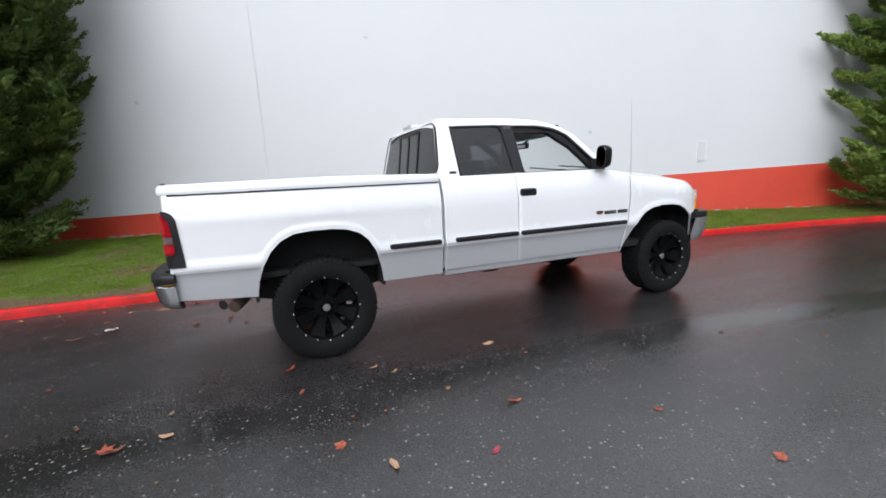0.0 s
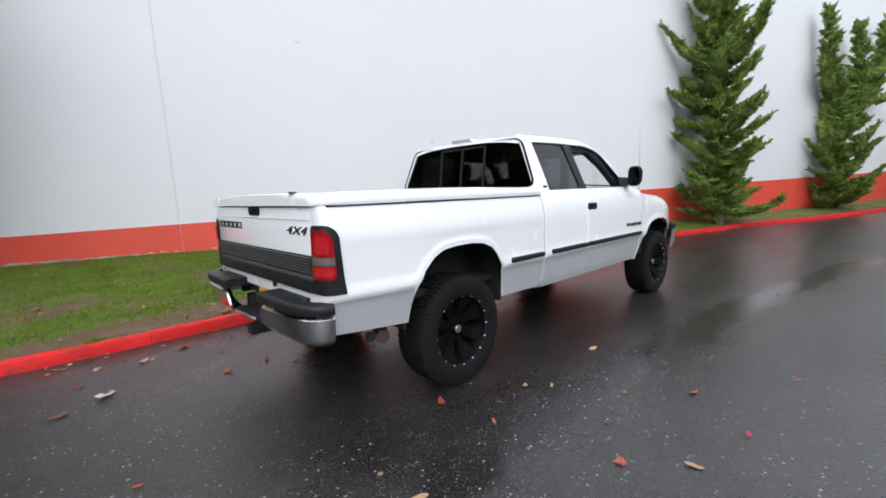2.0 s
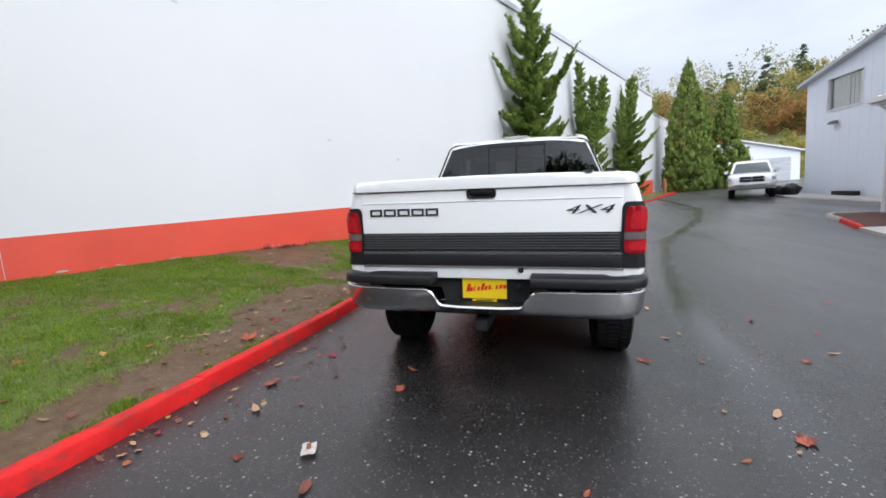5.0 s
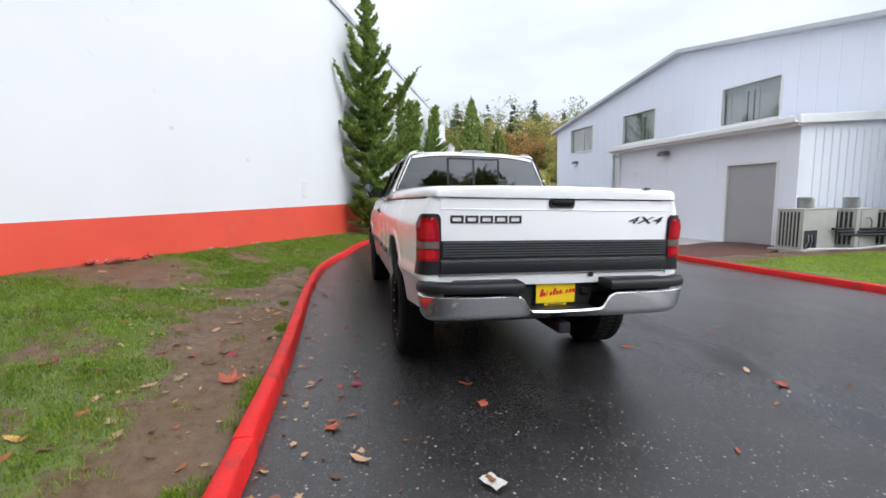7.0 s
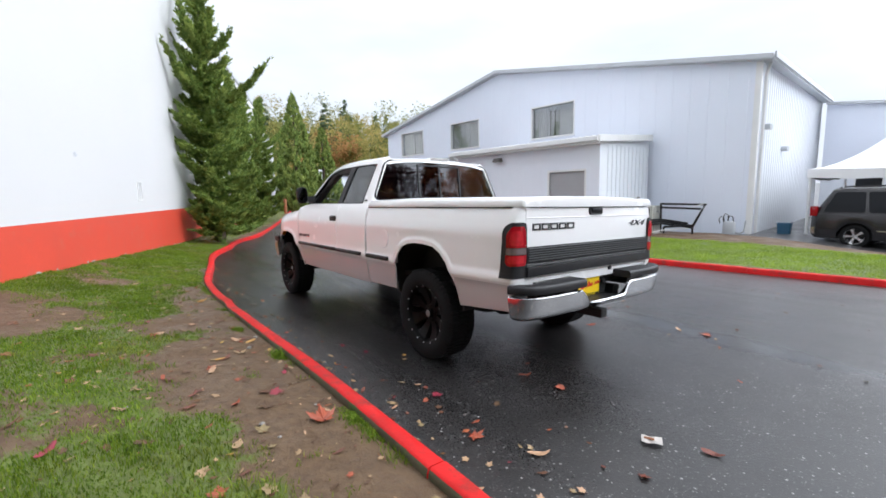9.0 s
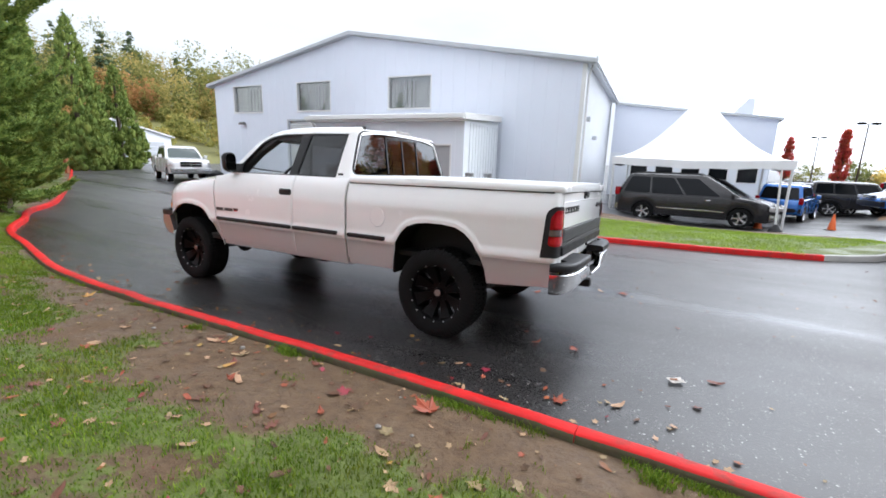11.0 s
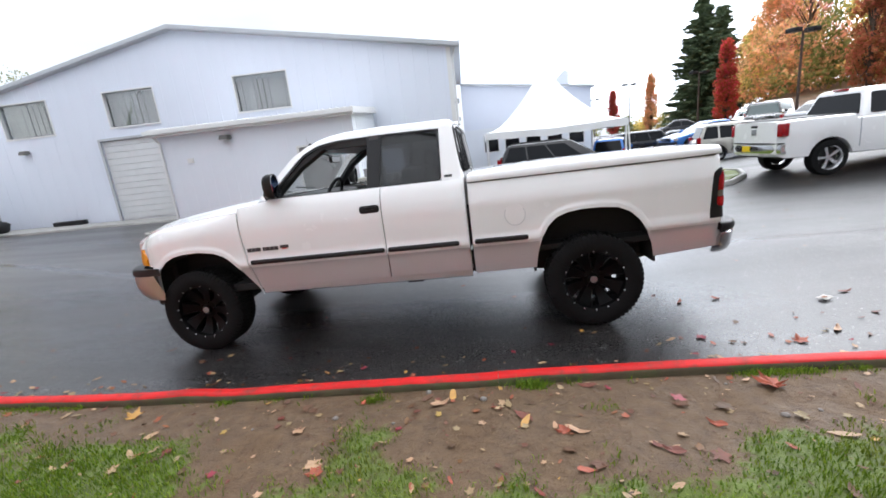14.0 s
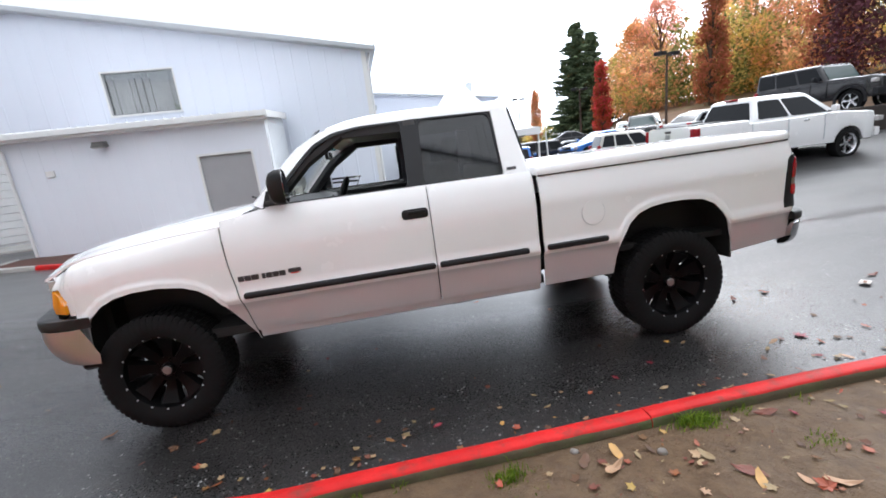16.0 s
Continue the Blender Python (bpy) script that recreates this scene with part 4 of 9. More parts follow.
part("north_wall", loft([[on_gable(X1, -0.8, o), on_gable(X1, ZE, o)] + [on_gable(X1, ZE, o - DEEP), on_gable(X1, -0.8, o - DEEP)] for o in (-0.01,)] + [[p - GD * 0.2 for p in [on_gable(X1, -0.8, -0.01), on_gable(X1, ZE, -0.01), on_gable(X1, ZE, -DEEP), on_gable(X1, -0.8, -DEEP)]]]), M["metal_blue"], house)
for a, b, kind in WINDOWS:
    frame_bm = bmesh.new()
    for x0, x1, z0, z1 in ((a, a + 0.045, WZ0, WZ1), (b - 0.045, b, WZ0, WZ1), (a + 0.045, b - 0.045, WZ0, WZ0 + 0.045), (a + 0.045, b - 0.045, WZ1 - 0.045, WZ1)):
        add(frame_bm, gslab(x0, x1, z0, z1, 0.03, -0.16))
    win = part("window", frame_bm, M["trim_white"], house)
    part("sill", gslab(a - 0.02, b + 0.02, WZ0 - 0.03, WZ0, 0.045, -0.02), M["trim_white"], win)
    ob = part("pane", gslab(a + 0.045, b - 0.045, WZ0 + 0.045, WZ1 - 0.045, -0.10, -0.115), M["window_glass"], win)
    ob.visible_shadow = False
    rn = random.Random(int(a * 10))
    x = a + 0.09
    while x < b - 0.2:
        w = rn.uniform(0.2, 0.32)
        tw = rn.uniform(-0.05, 0.05)
        part("blind_slat", loft([[on_gable(x, WZ0 + 0.09, -0.2 + tw), on_gable(min(b - 0.08, x + w - 0.03), WZ0 + 0.09, -0.2 - tw), on_gable(min(b - 0.08, x + w - 0.03), WZ1 - 0.08, -0.2 - tw), on_gable(x, WZ1 - 0.08, -0.2 + tw)], [on_gable(x, WZ0 + 0.09, -0.215 + tw), on_gable(min(b - 0.08, x + w - 0.03), WZ0 + 0.09, -0.215 - tw), on_gable(min(b - 0.08, x + w - 0.03), WZ1 - 0.08, -0.215 - tw), on_gable(x, WZ1 - 0.08, -0.215 + tw)]]), M[kind], win)
        x += w
# roller shutter
shut = part("roller_shutter", gslab(ROLL[0], ROLL[1], -0.5, -0.12, -0.10, -0.14), M["shutter"], house, "white ribbed steel roller shutter")
z = -0.12
while z < ROLL[2] - 0.02:
    z1 = min(ROLL[2], z + 0.27)
    part("slat", loft([[on_gable(x, zz, o) for zz, o in ((z, -0.12), (z + 0.02, -0.085), (z1 - 0.03, -0.085), (z1, -0.12), (z1, -0.15), (z, -0.15))] for x in ROLL[:2]]), M["shutter"], shut)
    z = z1
part("door_frame", add(add(gslab(ROLL[1], ROLL[1] + 0.1, -0.4, ROLL[2] + 0.1, 0.03, -0.1), gslab(ROLL[0] - 0.1, ROLL[0], -0.4, ROLL[2] + 0.1, 0.03, -0.1)), gslab(ROLL[0], ROLL[1], ROLL[2], ROLL[2] + 0.1, 0.035, -0.1)), M["trim_grey"], house)


def wall_lamp(parent, x, z, off=-14.24):
    lamp = part("wall_lamp", gslab(x - 0.06, x + 0.06, z - 0.05, z + 0.08, 0.06, 0.0, off), M["steel"], parent, "grey wall lamp")
    part("lamp_head", loft([[on_gable(x + dx, z + dz, o, off) for dx, dz in ((-0.18, -0.03), (0.18, -0.03), (0.15, 0.11), (-0.15, 0.11))] for o in (0.05, 0.22)] + [[on_gable(x + dx, z + dz, 0.3, off) for dx, dz in ((-0.17, -0.03), (0.17, -0.03), (0.13, 0.03), (-0.13, 0.03))]]), M["lamp_grey"], lamp)
    part("lens", gslab(x - 0.14, x + 0.14, z - 0.06, z - 0.032, 0.27, 0.07, off), M["clear_lens"], lamp)


wall_lamp(house, 21.25, 3.22)

# annexe
AO = -10.33
AX0, AX1, AZ = 5.30, 12.1, 2.90
annex = tagged(empty("annexe"), "low white lean-to annexe with a ribbed metal roof and grey door", "annexe")
DX0, DX1, DZ = 5.78, 7.34, 2.11
bm = gslab(AX0, DX0, -0.7, AZ + 0.15, 0, -0.15, AO)
add(bm, gslab(DX1, AX1, -0.7, AZ + 0.15, 0, -0.15, AO))
add(bm, gslab(DX0, DX1, DZ, AZ + 0.15, 0, -0.15, AO))
part("wall", bm, M["annexe_pale"], annex)
x = AX0 + 0.35
while x < AX1 - 0.1:
    if not DX0 - 0.12 < x < DX1 + 0.12:
        part("wall_rib", loft([[on_gable(x - 0.012, -0.7, 0, AO), on_gable(x + 0.012, -0.7, 0, AO), on_gable(x + 0.012, AZ, 0, AO), on_gable(x - 0.012, AZ, 0, AO)], [on_gable(x - 0.006, -0.7, 0.005, AO), on_gable(x + 0.006, -0.7, 0.005, AO), on_gable(x + 0.006, AZ, 0.005, AO), on_gable(x - 0.006, AZ, 0.005, AO)]]), M["annexe_pale"], annex)
    x += 0.4
DEPTH_A = 3.7
for nm, xs, sgn in (("side_wall", AX0, -1), ("side_wall", AX1, 1)):
    b0 = on_gable(xs, 0, -0.151, AO)
    b1 = on_gable(xs, 0, -DEPTH_A, AO)
    ins = GD * (-0.15 * sgn)
    up_ = lambda p, z: Vector((p.x, p.y, z))
    part(nm, loft([[up_(b0, -0.7), up_(b1, -0.7), up_(b1, AZ + 0.42), up_(b0, AZ + 0.17)], [up_(b0 + ins, -0.7), up_(b1 + ins, -0.7), up_(b1 + ins, AZ + 0.42), up_(b0 + ins, AZ + 0.17)]]), M["metal_white"], annex)
    bm = bmesh.new()
    dd = 0.4
    while dd < DEPTH_A - 0.1:
        p, q = b0 - GN * (dd - 0.03), b0 - GN * (dd + 0.03)
        o_ = GD * (0.02 * sgn)
        add(bm, loft([[up_(p, -0.7), up_(q, -0.7), up_(q, AZ), up_(p, AZ)], [up_(p + o_ + GN * 0.0, -0.7), up_(q + o_, -0.7), up_(q + o_, AZ), up_(p + o_, AZ)]]))
        dd += 0.3
    part("side_wall_rib", bm, M["metal_white"], annex)
part("roof", loft([[on_gable(AX0 - 0.11, AZ + 0.2, 0.25, AO), on_gable(AX1 + 0.2, AZ + 0.2, 0.25, AO), on_gable(AX1 + 0.2, AZ + 0.25, 0.25, AO), on_gable(AX0 - 0.11, AZ + 0.25, 0.25, AO)], [on_gable(AX0 - 0.11, AZ + 0.45, -DEPTH_A + 0.02, AO), on_gable(AX1 + 0.2, AZ + 0.45, -DEPTH_A + 0.02, AO), on_gable(AX1 + 0.2, AZ + 0.5, -DEPTH_A + 0.02, AO), on_gable(AX0 - 0.11, AZ + 0.5, -DEPTH_A + 0.02, AO)]]), M["trim_white"], annex)
part("fascia", gslab(AX0 - 0.13, AX1 + 0.22, AZ + 0.0, AZ + 0.21, 0.31, 0.255, AO), M["trim_white"], annex)
part("gutter", loft([[on_gable(xx, AZ + zz, o, AO) for o, zz in ((0.312, 0.06), (0.43, 0.08), (0.43, 0.20), (0.40, 0.20), (0.40, 0.11), (0.312, 0.1))] for xx in (AX0 - 0.13, AX1 + 0.22)]), M["trim_white"], annex)
eb0, eb1 = on_gable(AX0 - 0.16, 0, 0.3, AO), on_gable(AX0 - 0.16, 0, -DEPTH_A + 0.03, AO)
part("end_fascia", loft([[up_(eb0, AZ + 0.05), up_(eb1, AZ + 0.28), up_(eb1, AZ + 0.5), up_(eb0, AZ + 0.24)], [up_(eb0 + GD * 0.04, AZ + 0.05), up_(eb1 + GD * 0.04, AZ + 0.28), up_(eb1 + GD * 0.04, AZ + 0.5), up_(eb0 + GD * 0.04, AZ + 0.24)]]), M["trim_white"], annex)
part("soffit", gslab(AX0 - 0.11, AX1 + 0.2, AZ + 0.0, AZ + 0.02, 0.25, 0.0, AO), M["trim_white"], annex)
bm = bmesh.new()
x = AX0 - 0.08
while x < AX1 + 0.2:
    add(bm, loft([[on_gable(x - 0.03, AZ + 0.25, 0.26, AO), on_gable(x + 0.03, AZ + 0.25, 0.26, AO), on_gable(x + 0.012, AZ + 0.268, 0.26, AO), on_gable(x - 0.012, AZ + 0.268, 0.26, AO)], [on_gable(x - 0.03, AZ + 0.5, -DEPTH_A + 0.03, AO), on_gable(x + 0.03, AZ + 0.5, -DEPTH_A + 0.03, AO), on_gable(x + 0.012, AZ + 0.518, -DEPTH_A + 0.03, AO), on_gable(x - 0.012, AZ + 0.518, -DEPTH_A + 0.03, AO)]]))
    x += 0.24
part("roof_rib", bm, M["trim_white"], annex)
part("door", gslab(DX0 + 0.06, DX1 - 0.06, -0.6, DZ - 0.06, -0.06, -0.11, AO), M["door_grey"], annex, "plain grey steel door")
part("door_frame", add(add(gslab(DX0, DX0 + 0.06, -0.6, DZ, 0.02, -0.12, AO), gslab(DX1 - 0.06, DX1, -0.6, DZ, 0.02, -0.12, AO)), gslab(DX0 + 0.06, DX1 - 0.06, DZ - 0.06, DZ, 0.02, -0.12, AO)), M["trim_white"], annex)
part("downpipe", tube([on_gable(AX1 - 0.05, AZ + 0.05, 0.33, AO), on_gable(AX1 - 0.05, AZ - 0.2, 0.06, AO), on_gable(AX1 - 0.05, -0.2, 0.06, AO)], 0.045), M["trim_white"], annex)
wall_lamp(annex, 9.65, 2.62, AO)
lamp = part("vent_cap", gslab(11.0, 11.2, 1.95, 2.1, 0.06, 0.0, AO), M["trim_white"], annex)

# wing behind, lower walls behind the tent
wing = tagged(empty("rear_wing"), "low grey-white rear wing with a row of office windows", "building")
p0 = on_gable(X0 - 0.35, 0) - GN * (DEEP - 1.2)
WX, WY = p0.x, p0.y
WINGX = -5.6
part("wall_upper", prism([(WINGX, 2.3), (WX, 2.3), (WX, 5.1), (WINGX, 4.1)], "y", WY - 0.3, WY), M["metal_blue"], wing)
part("wall_lower", boxes(((WINGX, WY - 0.3, -0.6), (WX, WY, 2.296))), M["metal_white"], wing)
part("roof", prism([(WINGX - 0.2, 4.07), (WX, 5.1), (WX, 5.22), (WINGX - 0.2, 4.19)], "y", WY - 9, WY + 0.2), M["trim_grey"], wing)
part("stair_tower", prism([(-3.9, 4.0), (-4.7, 4.0), (-4.7, 5.5), (-4.4, 5.55), (-3.9, 5.0)], "y", WY - 4.5, WY - 2.5), M["metal_blue"], wing)
for k in range(7):
    xw = WX - 1.2 - k * 1.35
    if xw - 1.0 < WINGX + 0.1:
        break
    win = part("window", add(add(boxes(((xw - 1.0, WY, 0.75), (xw, WY + 0.05, 0.81)), ((xw - 1.0, WY, 1.84), (xw, WY + 0.05, 1.9))), boxes(((xw - 1.0, WY, 0.81), (xw - 0.94, WY + 0.05, 1.84)))), boxes(((xw - 0.06, WY, 0.81), (xw, WY + 0.05, 1.84)))), M["trim_white"], wing)
    part("pane", boxes(((xw - 0.94, WY + 0.004, 0.81), (xw - 0.06, WY + 0.02, 1.84))), M["glass_dark"], win)

# small white garage at the end of the drive
gar = tagged(empty("garage", pose(48.5, -18.2, ground_z(48, -18))), "small white garage with a pitched roof and panel door", "garage")
gable = [(-5.4, -0.3), (5.4, -0.3), (5.4, 2.95), (0, 4.35), (-5.4, 2.95)]
part("wall", prism(gable, "x", 0, 9), M["metal_white"], gar)
for s in (-1, 1):
    part("roof", prism([(0, 4.32), (s * 5.7, 2.84), (s * 5.7, 2.98), (0, 4.48)], "x", -0.3, 9.2), M["trim_white"], gar)
door = part("garage_door", boxes(((-0.03, -4.6, -0.2), (-0.002, -1.6, 0.35))), M["trim_grey"], gar)
for k in range(4):
    part("panel", box((-0.045, -4.6, 0.37 + k * 0.5), (-0.002, -1.6, 0.84 + k * 0.5), 0.01, 1), M["trim_grey"], door)

# ---- the white pickup; its own frame: x ahead from the rear axle, y to its left, z up from the road ----
ROAD = Matrix(((0.9999, 0.0005, 0.01398, 0), (0, 0.9993, -0.03697, 0), (-0.01399, 0.03697, 0.9992, 0), (0, 0, 0, 1)))
truck = tagged(empty("pickup_truck", ROAD), "white four-wheel-drive extended-cab pickup truck with black wheels, parked on wet asphalt", "pickup truck")
WHITE, LOWER, BLACK = M["paint_white"], M["paint_silver"], M["black"]
WB = 3.523
SIDE = line([(0.45, 0.925), (0.52, 0.945), (0.62, 0.962), (0.74, 0.978), (0.765, 0.985), (0.78, 0.999), (0.80, 1.002), (0.86, 0.990), (1.0, 0.992), (1.10, 0.992), (1.18, 0.984), (1.25, 0.966), (1.29, 0.95), (1.33, 0.925)])
ARCH_R = [(-0.463, 0.50), (-0.463, 0.545), (-0.445, 0.66), (-0.405, 0.77), (-0.35, 0.865), (-0.28, 0.935), (-0.19, 0.978), (-0.06, 0.992), (0.08, 0.992), (0.19, 0.978), (0.28, 0.945), (0.345, 0.885), (0.40, 0.79), (0.435, 0.67), (0.455, 0.545), (0.455, 0.50)]
ARCH_F = [(2.87, 0.46), (2.90, 0.54), (2.955, 0.63), (3.03, 0.74), (3.10, 0.83), (3.17, 0.889), (3.26, 0.925), (3.40, 0.945), (3.55, 0.942), (3.66, 0.922), (3.75, 0.882), (3.83, 0.815), (3.88, 0.735), (3.905, 0.64), (3.92, 0.55)]


def flare(x, z):
    """The raised lip round the wheel openings."""
    out = 0.0
    for arch in (ARCH_R, ARCH_F):
        d = min(math.hypot(x - a, z - b) for a, b in arch)
        for (a, b), (c, e) in zip(arch, arch[1:]):
            t = max(0.0, min(1.0, ((x - a) * (c - a) + (z - b) * (e - b)) / ((c - a) ** 2 + (e - b) ** 2 + 1e-9)))
            d = min(d, math.hypot(x - a - t * (c - a), z - b - t * (e - b)))
        out = max(out, 0.009 * (1 / (1 + math.exp(min(50.0, (d - 0.042) / 0.003)))))
    k = min(1.0, max(0.0, (z - 0.76) / 0.12))
    return out * k * k * (3 - 2 * k)


def arch_low(x):
    if -0.463 < x < 0.455:
        return float(np.interp(x, [p[0] for p in ARCH_R[1:-1]], [p[1] for p in ARCH_R[1:-1]]))
    if 2.87 < x < 3.92:
        return float(np.interp(x, [p[0] for p in ARCH_F], [p[1] for p in ARCH_F]))
    return 0.0


def skin(x, z, inset=0.0):
    return Vector((x, SIDE(z) + flare(x, z) - inset, z))


def cols_panel(cols, rows, fn, thick=0.012):
    """A skin from columns (u, low, high): rows of points between low and high on fn(u, z)."""
    bm = bmesh.new()
    grid = []
    for u, lo, hi in cols:
        grid.append([fn(u, lo + (hi - lo) * t) for t in rows])
    outer = [[bm.verts.new(p) for p in c] for c in grid]
    inner = [[bm.verts.new((p[0], p[1] - thick, p[2])) for p in c] for c in grid]
    nc, nr = len(cols), len(rows)
    for i in range(nc - 1):
        for j in range(nr - 1):
            bm.faces.new((outer[i][j], outer[i][j + 1], outer[i + 1][j + 1], outer[i + 1][j]))
            bm.faces.new((inner[i][j], inner[i + 1][j], inner[i + 1][j + 1], inner[i][j + 1]))
    for i in range(nc - 1):
        bm.faces.new((outer[i][0], outer[i + 1][0], inner[i + 1][0], inner[i][0]))
        bm.faces.new((outer[i][-1], inner[i][-1], inner[i + 1][-1], outer[i + 1][-1]))
    for j in range(nr - 1):
        bm.faces.new((outer[0][j], inner[0][j], inner[0][j + 1], outer[0][j + 1]))
        bm.faces.new((outer[-1][j], outer[-1][j + 1], inner[-1][j + 1], inner[-1][j]))
    bmesh.ops.recalc_face_normals(bm, faces=bm.faces)
    return bm


def both(name, bm, mats, label="", parent=None):
    """One part on the left and its mirror image on the right."""
    c = mirrored(bm)
    return part(name, bm, mats, parent or truck, label), part(name, c, mats, parent or truck, label)


def body_panel(xs, low, high, fn, dense="even"):
    """Columns whose rows fall on the crease where they cross it, so that the paints part in a clean line."""
    bm = bmesh.new()
    grid = []
    for x in xs:
        lo, hi = low(x), high(x)
        e = max(0.765, lo + 0.03)
        zs = span(lo, e, 7) + [max(0.78, e + 0.012), max(0.80, e + 0.024)] + [max(0.83, e + 0.04) + (hi - max(0.83, e + 0.04)) * {"even": t, "low": t ** 1.8, "ends": t * t * (3 - 2 * t)}[dense] for t in span(0, 1, 19)]
        grid.append([fn(x, z) for z in zs])
    outer = [[bm.verts.new(p) for p in c] for c in grid]
    inner = [[bm.verts.new((p[0], p[1] - 0.012, p[2])) for p in c] for c in grid]
    nc, nr = len(outer), len(outer[0])
    for i in range(nc - 1):
        for j in range(nr - 1):
            f = bm.faces.new((outer[i][j], outer[i][j + 1], outer[i + 1][j + 1], outer[i + 1][j]))
            if j < 6 and max(v.co.z for v in f.verts) < 0.785:
                f.material_index = 1
            bm.faces.new((inner[i][j], inner[i + 1][j], inner[i + 1][j + 1], inner[i][j + 1]))
    for i in range(nc - 1):
        bm.faces.new((outer[i][0], outer[i + 1][0], inner[i + 1][0], inner[i][0]))
        bm.faces.new((outer[i][-1], inner[i][-1], inner[i + 1][-1], outer[i + 1][-1]))
    for j in range(nr - 1):
        bm.faces.new((outer[0][j], inner[0][j], inner[0][j + 1], outer[0][j + 1]))
        bm.faces.new((outer[-1][j], outer[-1][j + 1], inner[-1][j + 1], inner[-1][j]))
    return bm


# bed sides, with the rear corner turned in to the tailgate
BEDLOW = line([(-1.0, 0.60), (-0.95, 0.578), (-0.463, 0.548), (0.455, 0.54), (0.96, 0.535)])
CORNER = line([(-1.30, 0.185), (-1.155, 0.175), (-1.08, 0.13), (-1.03, 0.10), (-0.985, 0.08), (-0.94, 0.066), (-0.90, 0.06), (-0.75, 0.042), (-0.5, 0.015), (-0.3, 0.0), (1.0, 0.0)])
CORNER_X = lambda u: u if u > -0.93 else (-0.93 - 0.062 * (1 - math.exp(-(-0.93 - u) / 0.05)))


def bed_skin(u, z):
    p = skin(max(u, -0.93), z)
    bulge = 0.006 * math.exp(-((z - 1.12) / 0.05) ** 2)
    return Vector((CORNER_X(u), p.y - CORNER(u) + bulge, z))


arch_x = [-0.463, -0.4625, -0.455, -0.445, -0.425, -0.405, -0.38, -0.35, -0.315, -0.28, -0.235, -0.19, -0.125, -0.06, 0.01, 0.08, 0.135, 0.19, 0.235, 0.28, 0.315, 0.345, 0.375, 0.40, 0.42, 0.435, 0.447, 0.4545, 0.455]
low_bed = lambda x: max(BEDLOW(x), arch_low(x))
bed_x = [-1.155, -1.12, -1.08, -1.05, -1.02, -1.0, -0.98, -0.96, -0.94, -0.92, -0.90] + span(-0.85, -0.55, 6) + [-0.53, -0.518, -0.51, -0.502, -0.49, -0.475] + arch_x + [0.465, 0.48, 0.494, 0.502, 0.51, 0.525, 0.54] + span(0.58, 0.957, 7)
both("bed_side", body_panel(bed_x, low_bed, lambda x: 1.29, bed_skin, "low"), [WHITE, LOWER])
# bed cover: a flat white lid with rounded rim
rings = []
for x, drop, inn in ((-1.012, 0.03, 0.075), (-1.008, 0.008, 0.06), (-0.99, 0.0, 0.045), (-0.95, 0.0, 0.02), (-0.88, 0.0, 0.0), (-0.5, -0.004, 0.0), (0.2, -0.012, 0.0), (0.93, 0.0, 0.0), (0.955, 0.008, 0.005), (0.96, 0.03, 0.02)):
    w, t = 0.968 - inn - CORNER(max(x, -0.93)), 1.357 - drop
    rings.append([(x, w - 0.004, 1.294), (x, w, 1.306), (x, w - 0.006, t - 0.02), (x, w - 0.03, t), (x, w * 0.5, t + 0.012), (x, 0, t + 0.016), (x, -w * 0.5, t + 0.012), (x, -w + 0.03, t), (x, -w + 0.006, t - 0.02), (x, -w, 1.306), (x, -w + 0.004, 1.294)])
# black strip added to draw the shade line under the cover's overhang
both("cover_gap_shade", loft([[(x, 0.9515 - CORNER(max(x, -0.93)), 1.284), (x, 0.962 - CORNER(max(x, -0.93)), 1.2885), (x, 0.962 - CORNER(max(x, -0.93)), 1.2955), (x, 0.93 - CORNER(max(x, -0.93)), 1.2955)] for x in [-0.94, -0.9, -0.75, -0.5, -0.3, 0.3, 0.95]]), BLACK)
cover = part("bed_cover", loft(rings), WHITE, truck, "white flat bed cover", 50)
part("lock", loft([[(-1.0 + 0.018 * dx, -0.62 + 0.028 * dy, 1.362 + dz) for dx, dy in rounded([(-1, -1), (1, -1), (1, 1), (-1, 1)], 0.6)] for dz in (0, 0.012)]), M["chrome"], cover)
part("logo_plate", loft([[(-0.86 + 0.035 * dx, -0.66 + 0.07 * dy, 1.36 + dz) for dx, dy in rounded([(-1, -1), (1, -1), (1, 1), (-1, 1)], 0.8)] for dz in (0, 0.005)]), M["trim_grey"], cover)

# tailgate
gate = part("tailgate", box((-0.995, -0.812, 0.80), (-0.955, 0.812, 1.287), 0.012), WHITE, truck, "white tailgate with a black ribbed band")
part("gate_ridge", loft([[(-0.997, y, 1.222), (-1.000, y, 1.218), (-0.997, y, 1.214)] for y in (-0.80, 0.80)]), WHITE, gate)
band = part("band", box((-1.004, -0.806, 0.906), (-0.994, 0.806, 1.022), 0.004, 1), BLACK, gate, "black ribbed plastic band")
for k in range(6):
    z = 0.922 + k * 0.0165
    part("rib", loft([[(-1.004, y, z), (-1.013, y, z + 0.002), (-1.013, y, z + 0.007), (-1.004, y, z + 0.009)] for y in (-0.79, 0.79)]), M["rib_grey"], band)
part("lower_trim", box((-1.016, -0.806, 0.815), (-0.994, 0.806, 0.884), 0.008, 2), BLACK, gate)
part("trim_strip", box((-1.006, -0.806, 0.886), (-0.994, 0.806, 0.903), 0.002, 1), M["rib_grey"], gate)
